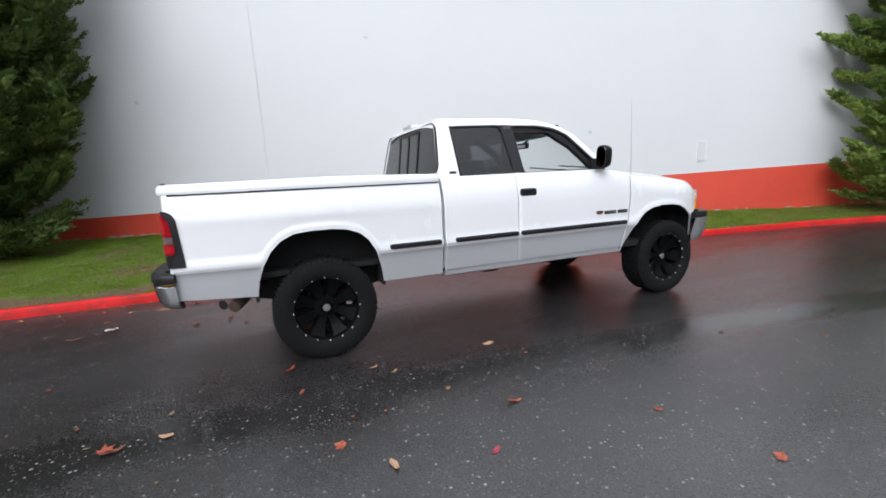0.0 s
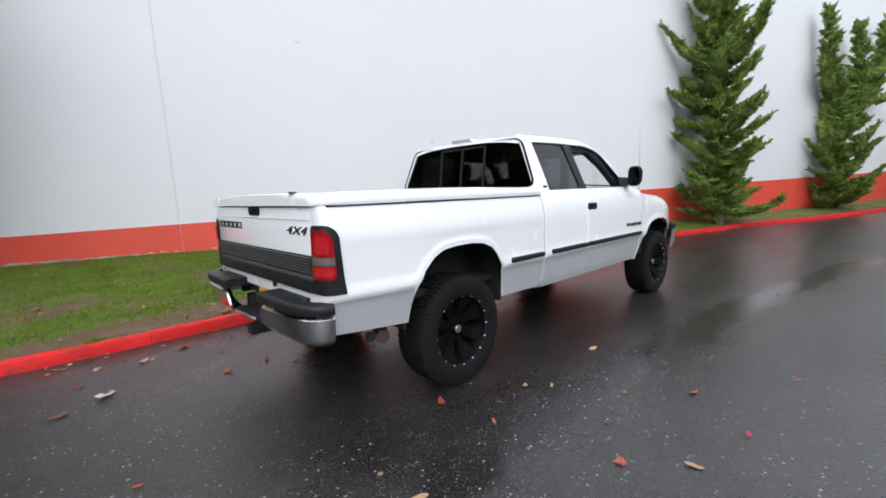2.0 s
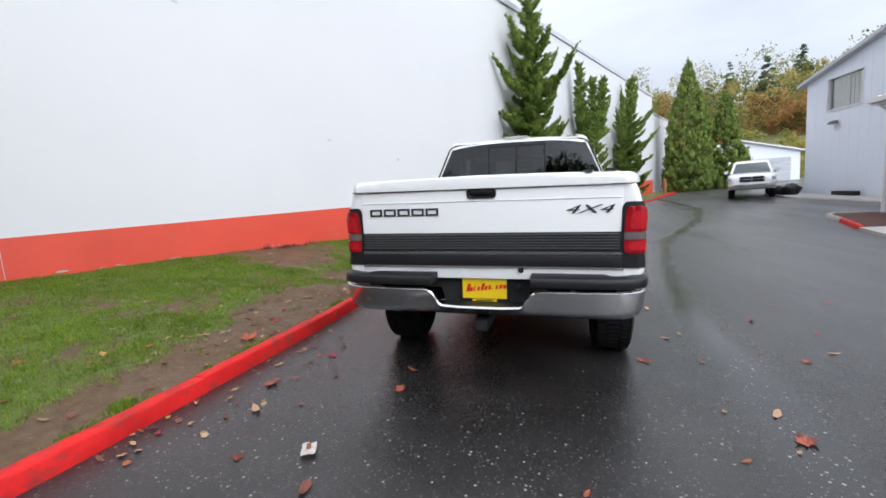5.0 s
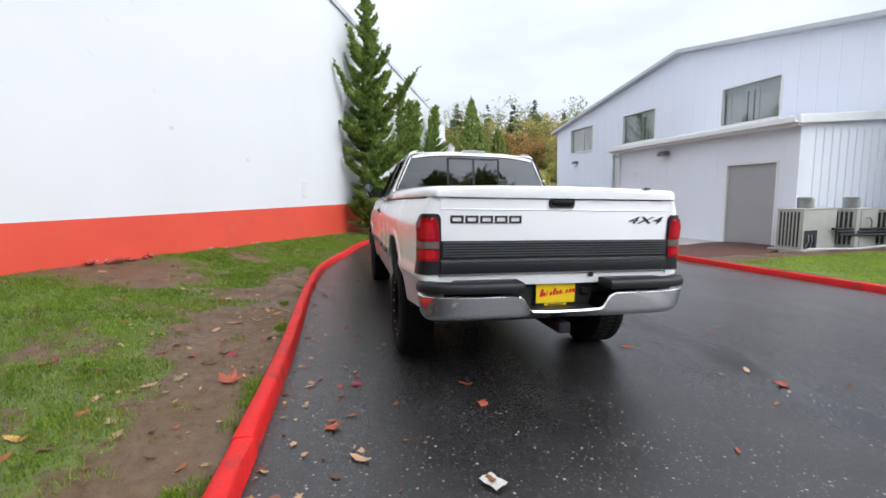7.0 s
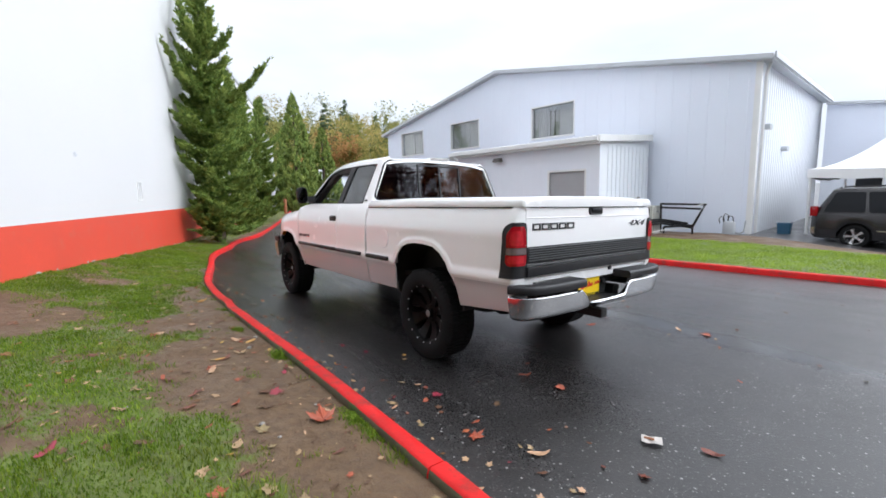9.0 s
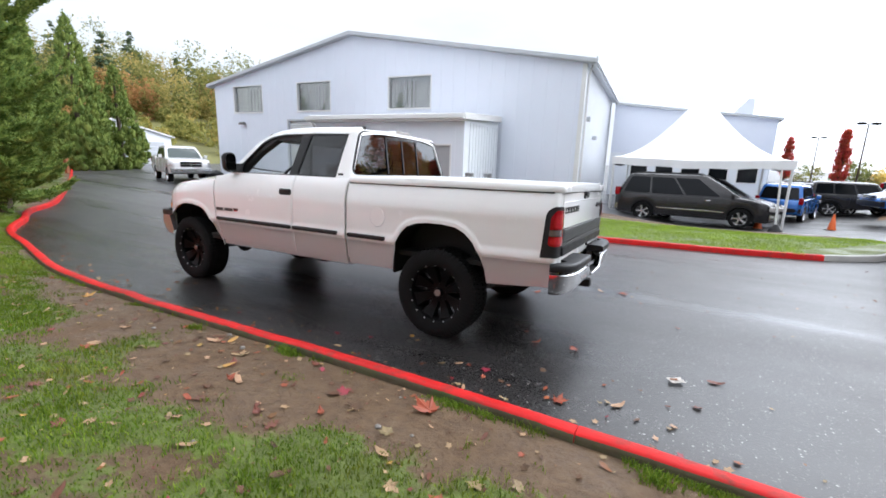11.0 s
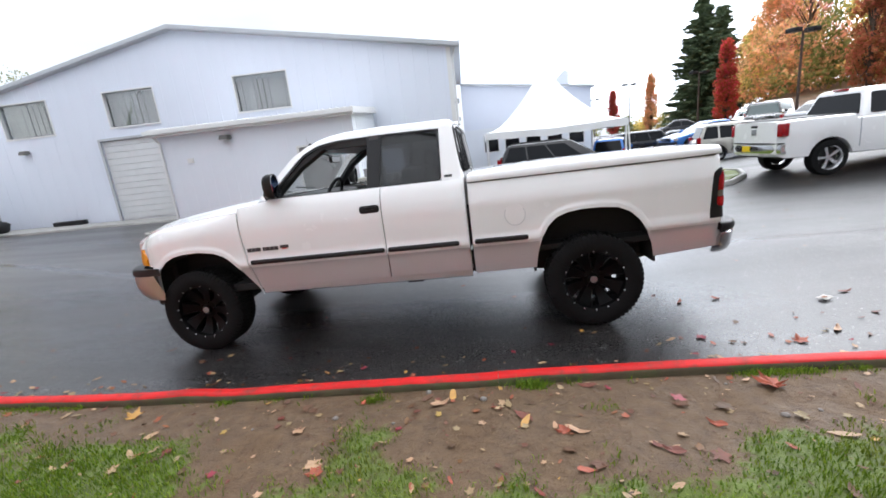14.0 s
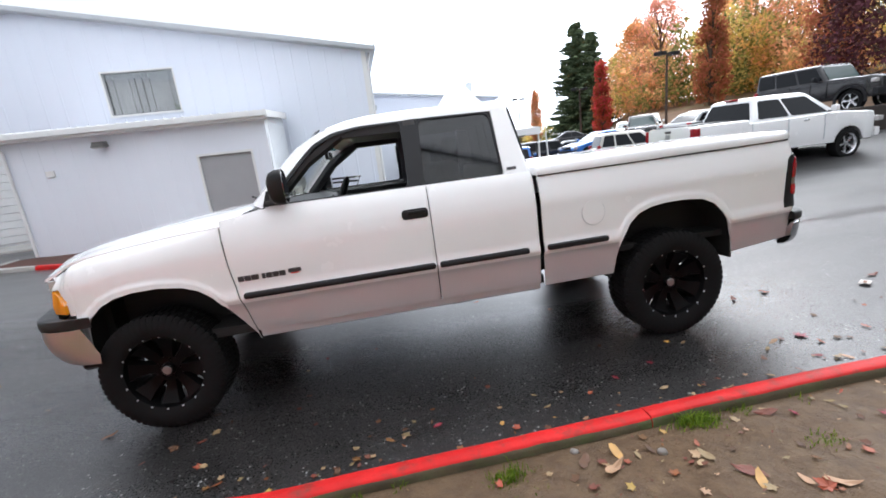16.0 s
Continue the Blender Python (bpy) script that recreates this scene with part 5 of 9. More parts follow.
hnd = part("gate_handle", loft([[(x, s * dy, 1.262 + s * dz) for dy, dz in rounded([(-0.092, -0.031), (0.092, -0.031), (0.092, 0.031), (-0.092, 0.031)], 0.029, 6)] for x, s in ((-0.993, 1.0), (-1.001, 1.0), (-1.005, 0.93), (-1.003, 0.80), (-0.997, 0.72))]), BLACK, gate, "black tailgate handle")
part("handle_pull", box((-1.014, -0.07, 1.256), (-1.004, 0.07, 1.284), 0.006), M["black_gloss"], hnd)
part("rear_sill", box((-0.985, -0.82, 0.73), (-0.94, 0.82, 0.797), 0.008), WHITE, truck)
part("key_lock", tube([(-0.984, -0.235, 0.79), (-0.999, -0.235, 0.79)], 0.018, 12), BLACK, truck)


def flat_text(text, size, parent, m, mat, name="lettering", depth=0.003, slant=0.0):
    cu = bpy.data.curves.new(name, "FONT")
    cu.body, cu.size, cu.extrude, cu.align_x, cu.align_y, cu.shear = text, size, depth, "CENTER", "CENTER", slant
    tmp = bpy.data.objects.new("tmp", cu)
    scene.collection.objects.link(tmp)
    dg = bpy.context.evaluated_depsgraph_get()
    me = bpy.data.meshes.new_from_object(tmp.evaluated_get(dg))
    bpy.data.objects.remove(tmp)
    me.materials.clear()
    me.materials.append(mat)
    ob = new(name, me)
    ob.parent = parent
    ob.matrix_basis = m
    return ob


# faces to the rear: local x -> -y, local y -> z
REAR = Matrix(((0, 0, -1, 0), (-1, 0, 0, 0), (0, 1, 0, 0), (0, 0, 0, 1)))
flat_text("4X4", 0.068, gate, Matrix.Translation((-0.998, -0.617, 1.152)) @ REAR @ Matrix.Diagonal((2.25, 1, 1, 1)), M["letter"], "lettering", slant=0.35)
# maker's word on the left half of the gate: five plain blocks
for k in range(5):
    y = 0.745 - k * 0.096
    blk = part("badge_block", boxes(((-1.0, y - 0.084, 1.168), (-0.994, y, 1.180)), ((-1.0, y - 0.084, 1.132), (-0.994, y, 1.144)), ((-1.0, y - 0.014, 1.144), (-0.994, y, 1.168)), ((-1.0, y - 0.084, 1.144), (-0.994, y - 0.070, 1.168))), M["letter"], gate)


# tail lamps wrapped round the corner
def lamp_skin(off):
    return lambda u, z: bed_skin(u, z) + Vector((-off * (1 if u < -1.0 else 0.5 if u < -0.95 else 0.0), off if u > -1.0 else off * 0.3, 0))


def wrap_patch(u0, u1, z0, z1, off, thick=0.02, slope=0.0, low=0.0, high=0.0):
    """A skin patch whose lower and upper corners are rounded by low and high."""
    us = sorted(set(span(u0, u1, 13) + [u0 + 0.004, u0 + 0.012, u1 - 0.004, u1 - 0.012]))
    def cut(u, r):
        d = min(u - u0, u1 - u)
        return r - math.sqrt(max(0.0, r * r - (r - d) ** 2)) if d < r else 0.0
    return cols_panel([(u, z0 + cut(u, low), z1 - cut(u, high)) for u in us], span(0, 1, 5), lambda u, z: lamp_skin(off)(u + (z - 0.82) * slope * max(0.0, min(1.0, (u + 1.1) / 0.2)), z), thick)


for s in (1, -1):
    flip = (lambda b: b) if s == 1 else mirrored
    tl = part("tail_lamp", flip(wrap_patch(-1.154, -0.880, 0.812, 1.190, 0.009, slope=-0.08, high=0.07)), BLACK, truck, "red tail lamp with a dim band in a black surround")
    up = part("lens", flip(wrap_patch(-1.132, -0.922, 1.022, 1.164, 0.016, slope=-0.08, high=0.065)), M["red_lens"], tl)
    part("reflector", flip(wrap_patch(-1.112, -0.945, 1.036, 1.135, 0.0175, 0.006, slope=-0.08, low=0.03, high=0.05)), M["red_glow"], up)
    part("reverse_lens", flip(wrap_patch(-1.132, -0.922, 0.976, 1.018, 0.014, slope=-0.08)), M["lens_dim"], tl)
    down = part("lens", flip(wrap_patch(-1.132, -0.922, 0.898, 0.972, 0.016, slope=-0.08, low=0.034)), M["red_lens"], tl)
    part("reflector", flip(wrap_patch(-1.114, -0.938, 0.916, 0.966, 0.0175, 0.006, slope=-0.08, low=0.018, high=0.012)), M["red_glow"], down)

# fuel door on the left
fuel = part("fuel_door", loft([[(0.60 + 0.08 * math.cos(a) * s, SIDE(1.0) + 0.001 + o, 1.0 + 0.085 * math.sin(a) * s) for a in [2 * math.pi * k / 28 for k in range(28)]] for o, s in ((0.0, 1.0), (0.004, 0.985))]), WHITE, truck)
part("fuel_gap", loft([[(0.60 + r * 0.08 * math.cos(a), SIDE(1.0) + 0.0008, 1.0 + r * 0.085 * math.sin(a)) for r in (1.0, 1.045)] for a in [2 * math.pi * k / 28 for k in range(29)]], closed=False, caps=False), M["trim_grey"], fuel)

# cab lower sides: rear door, front door, fender
FRONT_EDGE = line([(0.45, 2.875), (0.55, 2.895), (0.63, 2.91), (0.80, 2.945), (1.0, 2.97), (1.33, 2.985)])
BELT = 1.328


def door_panel(x0, x1, lo=None):
    """x0, x1: edges as functions of the height."""
    us = [0, 0.012, 0.03] + span(0.08, 0.92, 9) + [0.97, 0.988, 1]
    low = (lambda u: lo) if lo else (lambda u: 0.562)
    fn = lambda u, z: Vector((x0(z) + (x1(z) - x0(z)) * u, SIDE(z) + flare(x0(z) + (x1(z) - x0(z)) * u, z) * (1 if x1(1) > 2 else 0) - (0.008 if u in (0, 1) else 0), z))
    def top(u):
        k = min(1.0, max(0.0, (x0(1.3) + (x1(1.3) - x0(1.3)) * u - 2.70) / 0.28))
        return BELT - 0.038 * k * k * (3 - 2 * k)
    return body_panel(us, low, top, fn)


doors = both("front_door", door_panel(lambda z: 1.692, FRONT_EDGE), [WHITE, LOWER])
rdoors = both("rear_door", door_panel(lambda z: 0.985, lambda z: 1.686), [WHITE, LOWER])
both("rocker", loft([[(x, y, z) for y, z in ((0.936, 0.5585), (0.936, 0.545), (0.930, 0.512), (0.89, 0.495), (0.80, 0.50), (0.80, 0.5585))] for x in (0.99, 2.885)]), LOWER)
HTOP = line([(2.9, 1.252), (2.99, 1.248), (3.3, 1.228), (3.6, 1.198), (3.8, 1.172), (3.95, 1.142), (4.03, 1.115), (4.10, 1.08), (4.3, 1.02)])
FENDER_TUCK = line([(2.98, 0), (3.60, 0.0), (3.75, 0.010), (3.88, 0.035), (3.95, 0.06), (4.0, 0.09), (4.03, 0.115), (4.06, 0.122), (4.09, 0.132), (4.12, 0.15)])
fender_low = lambda x: max(arch_low(x), 0.50 if x < 2.92 else 0) if x <= 3.92 else 0.845 if x < 3.97 else 0.937 + 0.07 * min(1.0, (x - 3.97) / 0.06)
fend_x = [2.885, 2.9, 2.92, 2.955, 2.985, 3.0, 3.03, 3.065, 3.10, 3.135, 3.17, 3.215, 3.26, 3.33, 3.40, 3.475, 3.55, 3.605, 3.66, 3.705, 3.75, 3.79, 3.83, 3.855, 3.88, 3.893, 3.905, 3.9195, 3.921, 3.95, 3.9695, 3.9705, 3.99, 4.01, 4.03, 4.06, 4.09, 4.12]


def fender_skin(x, z):
    """The fender's side: flush with the door behind, rounded over towards the hood's seam."""
    xx = max(x, FRONT_EDGE(z) + 0.006)
    k = min(1.0, max(0.0, (xx - 2.98) / 0.35))
    t = min(1.0, max(0.0, (z - HTOP(xx) + 0.15) / 0.15)) * 0.98
    y = SIDE(z) * (1 - k) + (SIDE(min(z, 1.06)) - 0.10 * (1 - math.sqrt(1 - t * t))) * k
    return Vector((xx - 0.35 * FENDER_TUCK(xx) * max(0.0, (z - 1.0) / 0.15), y + flare(xx, z) - FENDER_TUCK(xx), z))


both("front_fender", body_panel(fend_x, fender_low, lambda x: HTOP(x), fender_skin, "ends"), [WHITE, LOWER])
NOSE_EDGE = line([(4.03, 0.785), (4.12, 0.765), (4.18, 0.735), (4.23, 0.69), (4.27, 0.62), (4.30, 0.50)])
HOOD_MID = line([(2.75, 1.350), (2.85, 1.350), (3.3, 1.318), (3.73, 1.265), (4.05, 1.215), (4.15, 1.19), (4.2, 1.172), (4.25, 1.142), (4.28, 1.11), (4.30, 1.085)])


def hood_edge(x):
    return fender_skin(max(x, 2.93), HTOP(max(x, 2.93))).y - 0.012 if x < 4.03 else NOSE_EDGE(x)


def deck(x, y):
    """Height of the hood: crowned, falling faster to its seams, with a soft raised middle."""
    low, mid = min(HTOP(x) + 0.010, HOOD_MID(x) - 0.012), HOOD_MID(x)
    r = min(1.0, abs(y) / hood_edge(x))
    k = min(1.0, max(0.0, (r - 0.70) / 0.10))
    return low + (mid - low) * (1 - r ** 3.4) - 0.010 * k * k * (3 - 2 * k) * (1 - r ** 6)


def deck_panel(xs, ws, name):
    rings = []
    for x in xs:
        row = []
        for w_ in ws(x):
            r = abs(w_) / hood_edge(x)
            row.append((x + (0.11 * (1 - r * r) * max(0.0, (3.1 - x) / 0.3) if x < 3.1 else 0.0), w_, deck(x, w_)))
        rings.append(row)
    bm = bmesh.new()
    top = [[bm.verts.new(p) for p in r] for r in rings]
    bot = [[bm.verts.new((p[0], p[1], p[2] - 0.015)) for p in r] for r in rings]
    for i in range(len(xs) - 1):
        for j in range(len(rings[0]) - 1):
            bm.faces.new((top[i][j], top[i][j + 1], top[i + 1][j + 1], top[i + 1][j]))
            bm.faces.new((bot[i][j], bot[i + 1][j], bot[i + 1][j + 1], bot[i][j + 1]))
    n, k = len(xs), len(rings[0])
    for i in range(n - 1):
        bm.faces.new((top[i][0], top[i + 1][0], bot[i + 1][0], bot[i][0]))
        bm.faces.new((top[i][-1], bot[i][-1], bot[i + 1][-1], top[i + 1][-1]))
    for j in range(k - 1):
        bm.faces.new((top[0][j], bot[0][j], bot[0][j + 1], top[0][j + 1]))
        bm.faces.new((top[-1][j], top[-1][j + 1], bot[-1][j + 1], bot[-1][j]))
    bmesh.ops.recalc_face_normals(bm, faces=bm.faces)
    return bm


part("hood", deck_panel(span(2.80, 4.0, 18) + [4.05, 4.10, 4.15, 4.2, 4.23, 4.25, 4.27, 4.285, 4.30], lambda x: [hood_edge(x) * t for t in span(-1, -0.65, 14) + span(-0.6, 0.6, 11) + span(0.65, 1, 14)], "hood"), WHITE, truck, "white hood with a raised middle", 50)
# black strip set below the hood seam to paint the gap's shade
both("hood_gap_shade", loft([[(x, hood_edge(x) + 0.006, HTOP(x) - 0.012), (x, hood_edge(x) - 0.03, HTOP(x) - 0.008), (x, hood_edge(x) - 0.03, HTOP(x) - 0.03), (x, hood_edge(x) - 0.002, HTOP(x) - 0.03)] for x in span(3.0, 4.02, 14)]), BLACK)
part("cowl", loft([[(2.70 + 0.13 * (1 - (y / 0.93) ** 2), y, 1.30), (2.70 + 0.13 * (1 - (y / 0.93) ** 2), y, 1.334), (2.95 + 0.06 * (1 - (y / 0.93) ** 2) - 0.08, y, 1.322 - 0.03 * (y / 0.93) ** 4), (2.95 + 0.06 * (1 - (y / 0.93) ** 2) - 0.08, y, 1.28)] for y in span(-0.92, 0.92, 15)]), BLACK, truck, "black plastic cowl")

# nose: grille, head lamps, turn signals, bumper
face = lambda w, dz: [(4.10, w, 1.075 + dz), (4.20, w * 0.86, 1.085 + dz), (4.265, w * 0.6, 1.09 + dz), (4.295, 0, 1.09 + dz), (4.265, -w * 0.6, 1.09 + dz), (4.20, -w * 0.86, 1.085 + dz), (4.10, -w, 1.075 + dz)]
part("grille_surround", loft([face(0.785, 0.0) + [(x - 0.02, y, 0.845) for x, y, z in reversed(face(0.785, 0.0))], [(x - 0.12, y * 0.95, z) for x, y, z in face(0.785, 0.0)] + [(x - 0.14, y * 0.95, 0.845) for x, y, z in reversed(face(0.785, 0.0))]]), WHITE, truck)
part("grille", boxes(((4.19, -0.5, 0.89), (4.285, -0.03, 1.09)), ((4.19, 0.03, 0.89), (4.285, 0.5, 1.09)), bev=0.01), M["black_gloss"], truck, "black grille halves")
part("grille_bar", boxes(((4.2, -0.52, 0.975), (4.30, 0.52, 1.005)), bev=0.008), M["chrome"], truck)
both("head_lamp", loft([[(4.275, 0.50, 0.89), (4.20, 0.70, 0.89), (4.205, 0.70, 1.06), (4.28, 0.50, 1.075)], [(4.18, 0.50, 0.89), (4.1, 0.70, 0.89), (4.1, 0.70, 1.06), (4.18, 0.50, 1.075)]]), M["clear_lens"], "clear head lamp")
SIG = line([(0.0, 3.975), (0.2, 4.03), (0.45, 4.085), (0.7, 4.13), (1.0, 4.185)])
SIG_Y = line([(0.0, 0.918), (0.2, 0.892), (0.45, 0.855), (0.7, 0.80), (1.0, 0.712)])
both("turn_signal", loft([[(SIG(u) + 0.008, SIG_Y(u) + 0.006, 0.855), (SIG(u) + 0.010, SIG_Y(u) + 0.008, 0.90), (SIG(u) - 0.004, SIG_Y(u) - 0.002, 0.93 + 0.07 * min(1.0, u * 2.4)), (SIG(u) - 0.08, SIG_Y(u) - 0.06, 0.93 + 0.07 * min(1.0, u * 2.4)), (SIG(u) - 0.08, SIG_Y(u) - 0.06, 0.855)] for u in span(0, 0.45, 8)]), M["amber_lens"], "amber corner turn signal")
both("corner_lens", loft([[(SIG(u) + 0.007, SIG_Y(u) + 0.005, 0.855), (SIG(u) + 0.009, SIG_Y(u) + 0.007, 0.90), (SIG(u) - 0.002, SIG_Y(u), 1.06), (SIG(u) - 0.08, SIG_Y(u) - 0.06, 1.06), (SIG(u) - 0.08, SIG_Y(u) - 0.06, 0.855)] for u in span(0.455, 1.0, 8)]), M["clear_lens"], "clear lens round the corner")
FB = line([(-1.012, 3.93), (-1.006, 3.985), (-0.99, 4.06), (-0.95, 4.13), (-0.85, 4.22), (-0.6, 4.33), (0, 4.40), (0.6, 4.33), (0.85, 4.22), (0.95, 4.13), (0.99, 4.06), (1.006, 3.985), (1.012, 3.93)])
ys = [-1.012, -1.006, -0.99, -0.97, -0.95, -0.9, -0.8, -0.6, -0.3, 0, 0.3, 0.6, 0.8, 0.9, 0.95, 0.97, 0.99, 1.006, 1.012]
bump_f = part("front_bumper", loft([[(FB(y) + dx, y, z) for dx, z in ((-0.05, 0.775), (0.0, 0.77), (0.008, 0.735), (0.006, 0.70), (-0.004, 0.66), (-0.022, 0.62), (-0.05, 0.582), (-0.085, 0.552), (-0.11, 0.54), (-0.12, 0.60))] for y in ys]), M["bumper_dull"], truck, "dull chrome front bumper with a black top pad")
part("top_pad", loft([[(FB(y) + dx, y, z) for dx, z in ((-0.12, 0.84), (-0.01, 0.838), (0.012, 0.825), (0.014, 0.785), (0.0, 0.773), (-0.12, 0.775))] for y in ys]), BLACK, bump_f)
both("tow_hook", tube([(3.9, 0.78, 0.50), (4.08, 0.78, 0.49), (4.12, 0.78, 0.515), (4.08, 0.78, 0.545)], 0.022), M["under"])
part("front_valance", boxes(((3.86, -0.8, 0.43), (4.1, 0.8, 0.54)), bev=0.02), BLACK, truck)

# greenhouse
BX = lambda z: 0.983 + 0.13 * max(0.0, z - 1.34)
GLASS_Y = lambda z: 0.915 - 0.42 * max(0.0, z - 1.33) - 0.06 * max(0.0, z - 1.33) ** 2


def gh(x, z, inset=0.0):
    return Vector((x, GLASS_Y(z) - inset, z))


def gh_poly(outline, inset, thick):
    return loft([[gh(x, z, inset) for x, z in outline], [gh(x, z, inset + thick) for x, z in outline]])


FW = rounded([(2.665, 1.345), (2.60, 1.42), (2.36, 1.665), (2.235, 1.72), (2.08, 1.748), (1.79, 1.757), (1.80, 1.337)], 0.03, 3)
RW = rounded([(1.695, 1.337), (1.665, 1.757), (1.185, 1.747), (1.178, 1.337)], 0.05, 4)


def frame_ring(inner, grow, inset, thick):
    """A frame round a window outline in the side's plane."""
    c = Vector((sum(p[0] for p in inner) / len(inner), sum(p[1] for p in inner) / len(inner)))
    rings = []
    for p in inner:
        d = (Vector(p) - c)
        q = Vector(p) + d.normalized() * grow
        rings.append([gh(p[0], p[1], inset), gh(q.x, q.y, inset), gh(q.x, q.y, inset + thick), gh(p[0], p[1], inset + thick)])
    bm = loft(rings + rings[:1], caps=False)
    bmesh.ops.remove_doubles(bm, verts=bm.verts, dist=1e-5)
    return bm


for s in (1, -1):
    flip = (lambda b: b) if s == 1 else mirrored
    fdoor, rdoor = (doors[0], rdoors[0]) if s == 1 else (doors[1], rdoors[1])
    part("window_seal", flip(frame_ring(FW, 0.022, -0.003, 0.03)), BLACK, fdoor)
    gl = part("rear_glass", flip(gh_poly(RW, 0.008, 0.004)), M["glass_tint"], rdoor, "dark tinted side window glass")
    part("glass_seal", flip(frame_ring(RW, 0.016, -0.002, 0.02)), BLACK, rdoor)
    part("pillar_trim", flip(gh_poly([(1.70, 1.335), (1.675, 1.764), (1.785, 1.766), (1.80, 1.335)], -0.004, 0.03)), BLACK, fdoor)
    # white surrounds: rear pillar, roof rail, windscreen pillar, belt
    rows_ = []
    for z, ins, dx in ((1.27, -0.022, 0.0), (1.30, -0.012, 0.0), (1.34, 0.0, 0.0), (1.45, 0.0, 0.0), (1.6, 0.0, 0.0), (1.75, 0.0, 0.0), (1.79, 0.0, 0.004), (1.808, 0.010, 0.012), (1.822, 0.028, 0.026), (1.832, 0.055, 0.05)):
        bx, gy = BX(z) + dx, GLASS_Y(z) - ins
        arc = [(bx + 0.035 * (1 - math.sin(a)), gy - 0.03 * (1 - math.cos(a))) for a in span(0, math.pi / 2, 7)]
        rows_.append([(x, y, z) for x, y in [(1.164, gy)] + arc + [(bx, gy - 0.036), (bx + 0.03, gy - 0.038), (bx + 0.06, gy - 0.036), (1.164, gy - 0.033)]])
    part("rear_pillar", flip(loft(rows_)), WHITE, truck)
    part("belt", flip(gh_poly([(1.10, 1.315), (2.72, 1.315), (2.68, 1.336), (1.16, 1.330), (1.10, 1.336)], -0.004, 0.03)), WHITE, truck)
    part("roof_rail", flip(loft([[gh(x, z - 0.004, 0.0), gh(x, z + 0.04, -0.003), gh(x, z + 0.06, 0.02), gh(x, z + 0.07, 0.06), gh(x, z + 0.04, 0.09), gh(x, z, 0.04)] for x, z in ((1.10, 1.758), (1.2, 1.762), (1.7, 1.772), (2.0, 1.765), (2.15, 1.748), (2.28, 1.715))])), WHITE, truck)
    part("windscreen_pillar", flip(loft([[gh(x, z, 0.0), gh(x + 0.055, z + 0.03, 0.012), gh(x + 0.075, z + 0.03, 0.05), gh(x + 0.03, z - 0.01, 0.07), gh(x - 0.005, z - 0.012, 0.03)] for x, z in ((2.72, 1.325), (2.60, 1.455), (2.42, 1.64), (2.28, 1.72), (2.18, 1.748))])), WHITE, truck)
    # handle
    hb = part("door_handle", flip(loft([[(1.787 + sc * a, SIDE(1.163) + o, 1.163 + sc * b) for a, b in rounded([(-0.085, -0.03), (0.085, -0.03), (0.085, 0.034), (-0.085, 0.034)], 0.031, 7)] for o, sc in ((-0.002, 1.0), (0.006, 1.0), (0.009, 0.93))])), BLACK, fdoor, "black door handle")
    part("pull", flip(box((1.72, SIDE(1.163) + 0.008, 1.163), (1.835, SIDE(1.163) + 0.022, 1.186), 0.006)), M["black_gloss"], hb)
    # side mouldings
    for x0, x1, owner in ((0.507, 0.94, truck), (1.067, 1.672, rdoor), (1.70, 2.915, fdoor)):
        ys_ = SIDE(0.81)
        ol = rounded([(x0, 0.792), (x1, 0.792), (x1, 0.832), (x0, 0.832)], 0.02)
        cx, cz = (x0 + x1) / 2, 0.812
        part("side_moulding", flip(loft([[(cx + (a - cx) * kx, ys_ + o, cz + (b - cz) * kz) for a, b in ol] for o, kx, kz in ((-0.004, 1, 1), (0.012, 1, 0.95), (0.018, 0.985, 0.6))])), BLACK, owner, "black rubber side moulding")
    # model marks, not lettered
    for k, (x0, w) in enumerate(((2.93, 0.034), (2.89, 0.034), (2.85, 0.042), (2.785, 0.018), (2.76, 0.034), (2.72, 0.034), (2.68, 0.036))):
        part("badge_block", flip(box((x0 - w - 0.002, SIDE(0.93), 0.904), (x0 + 0.002, SIDE(0.93) + 0.005, 0.938), 0.003, 1)), M["badge"], fdoor)
    part("engine_badge", flip(box((2.545, SIDE(0.94), 0.915), (2.625, SIDE(0.94) + 0.005, 0.942), 0.004, 1)), M["badge"], fdoor)
    part("engine_badge_foot", flip(box((2.56, SIDE(0.94), 0.907), (2.61, SIDE(0.94) + 0.004, 0.914), 0.0, 1)), M["plate_red"], fdoor)
    part("trim_badge", flip(box((1.075, GLASS_Y(1.36) + 0.002, 1.352), (1.14, GLASS_Y(1.36) + 0.006, 1.372), 0.002, 1)), M["badge"], truck)
    # mirrors
    mr = part("door_mirror", flip(loft([[(2.555 + dx, 1.065 + sc * 0.88 * a, 1.44 + sc * b) for a, b in rounded([(-0.08, -0.10), (0.065, -0.10), (0.085, 0.105), (-0.07, 0.11)], 0.068, 6)] for dx, sc in ((-0.032, 0.94), (-0.026, 1.0), (0.012, 1.0), (0.042, 0.88), (0.062, 0.55))])), M["black_gloss"], truck, "black door mirror on a sail bracket")
    part("mirror_glass", flip(loft([[(2.521 + dx, 1.065 + sc * 0.88 * a, 1.44 + sc * b) for a, b in rounded([(-0.08, -0.10), (0.065, -0.10), (0.085, 0.105), (-0.07, 0.11)], 0.068, 6)] for dx, sc in ((0, 0.86), (0.004, 0.88))])), M["mirror"], mr)
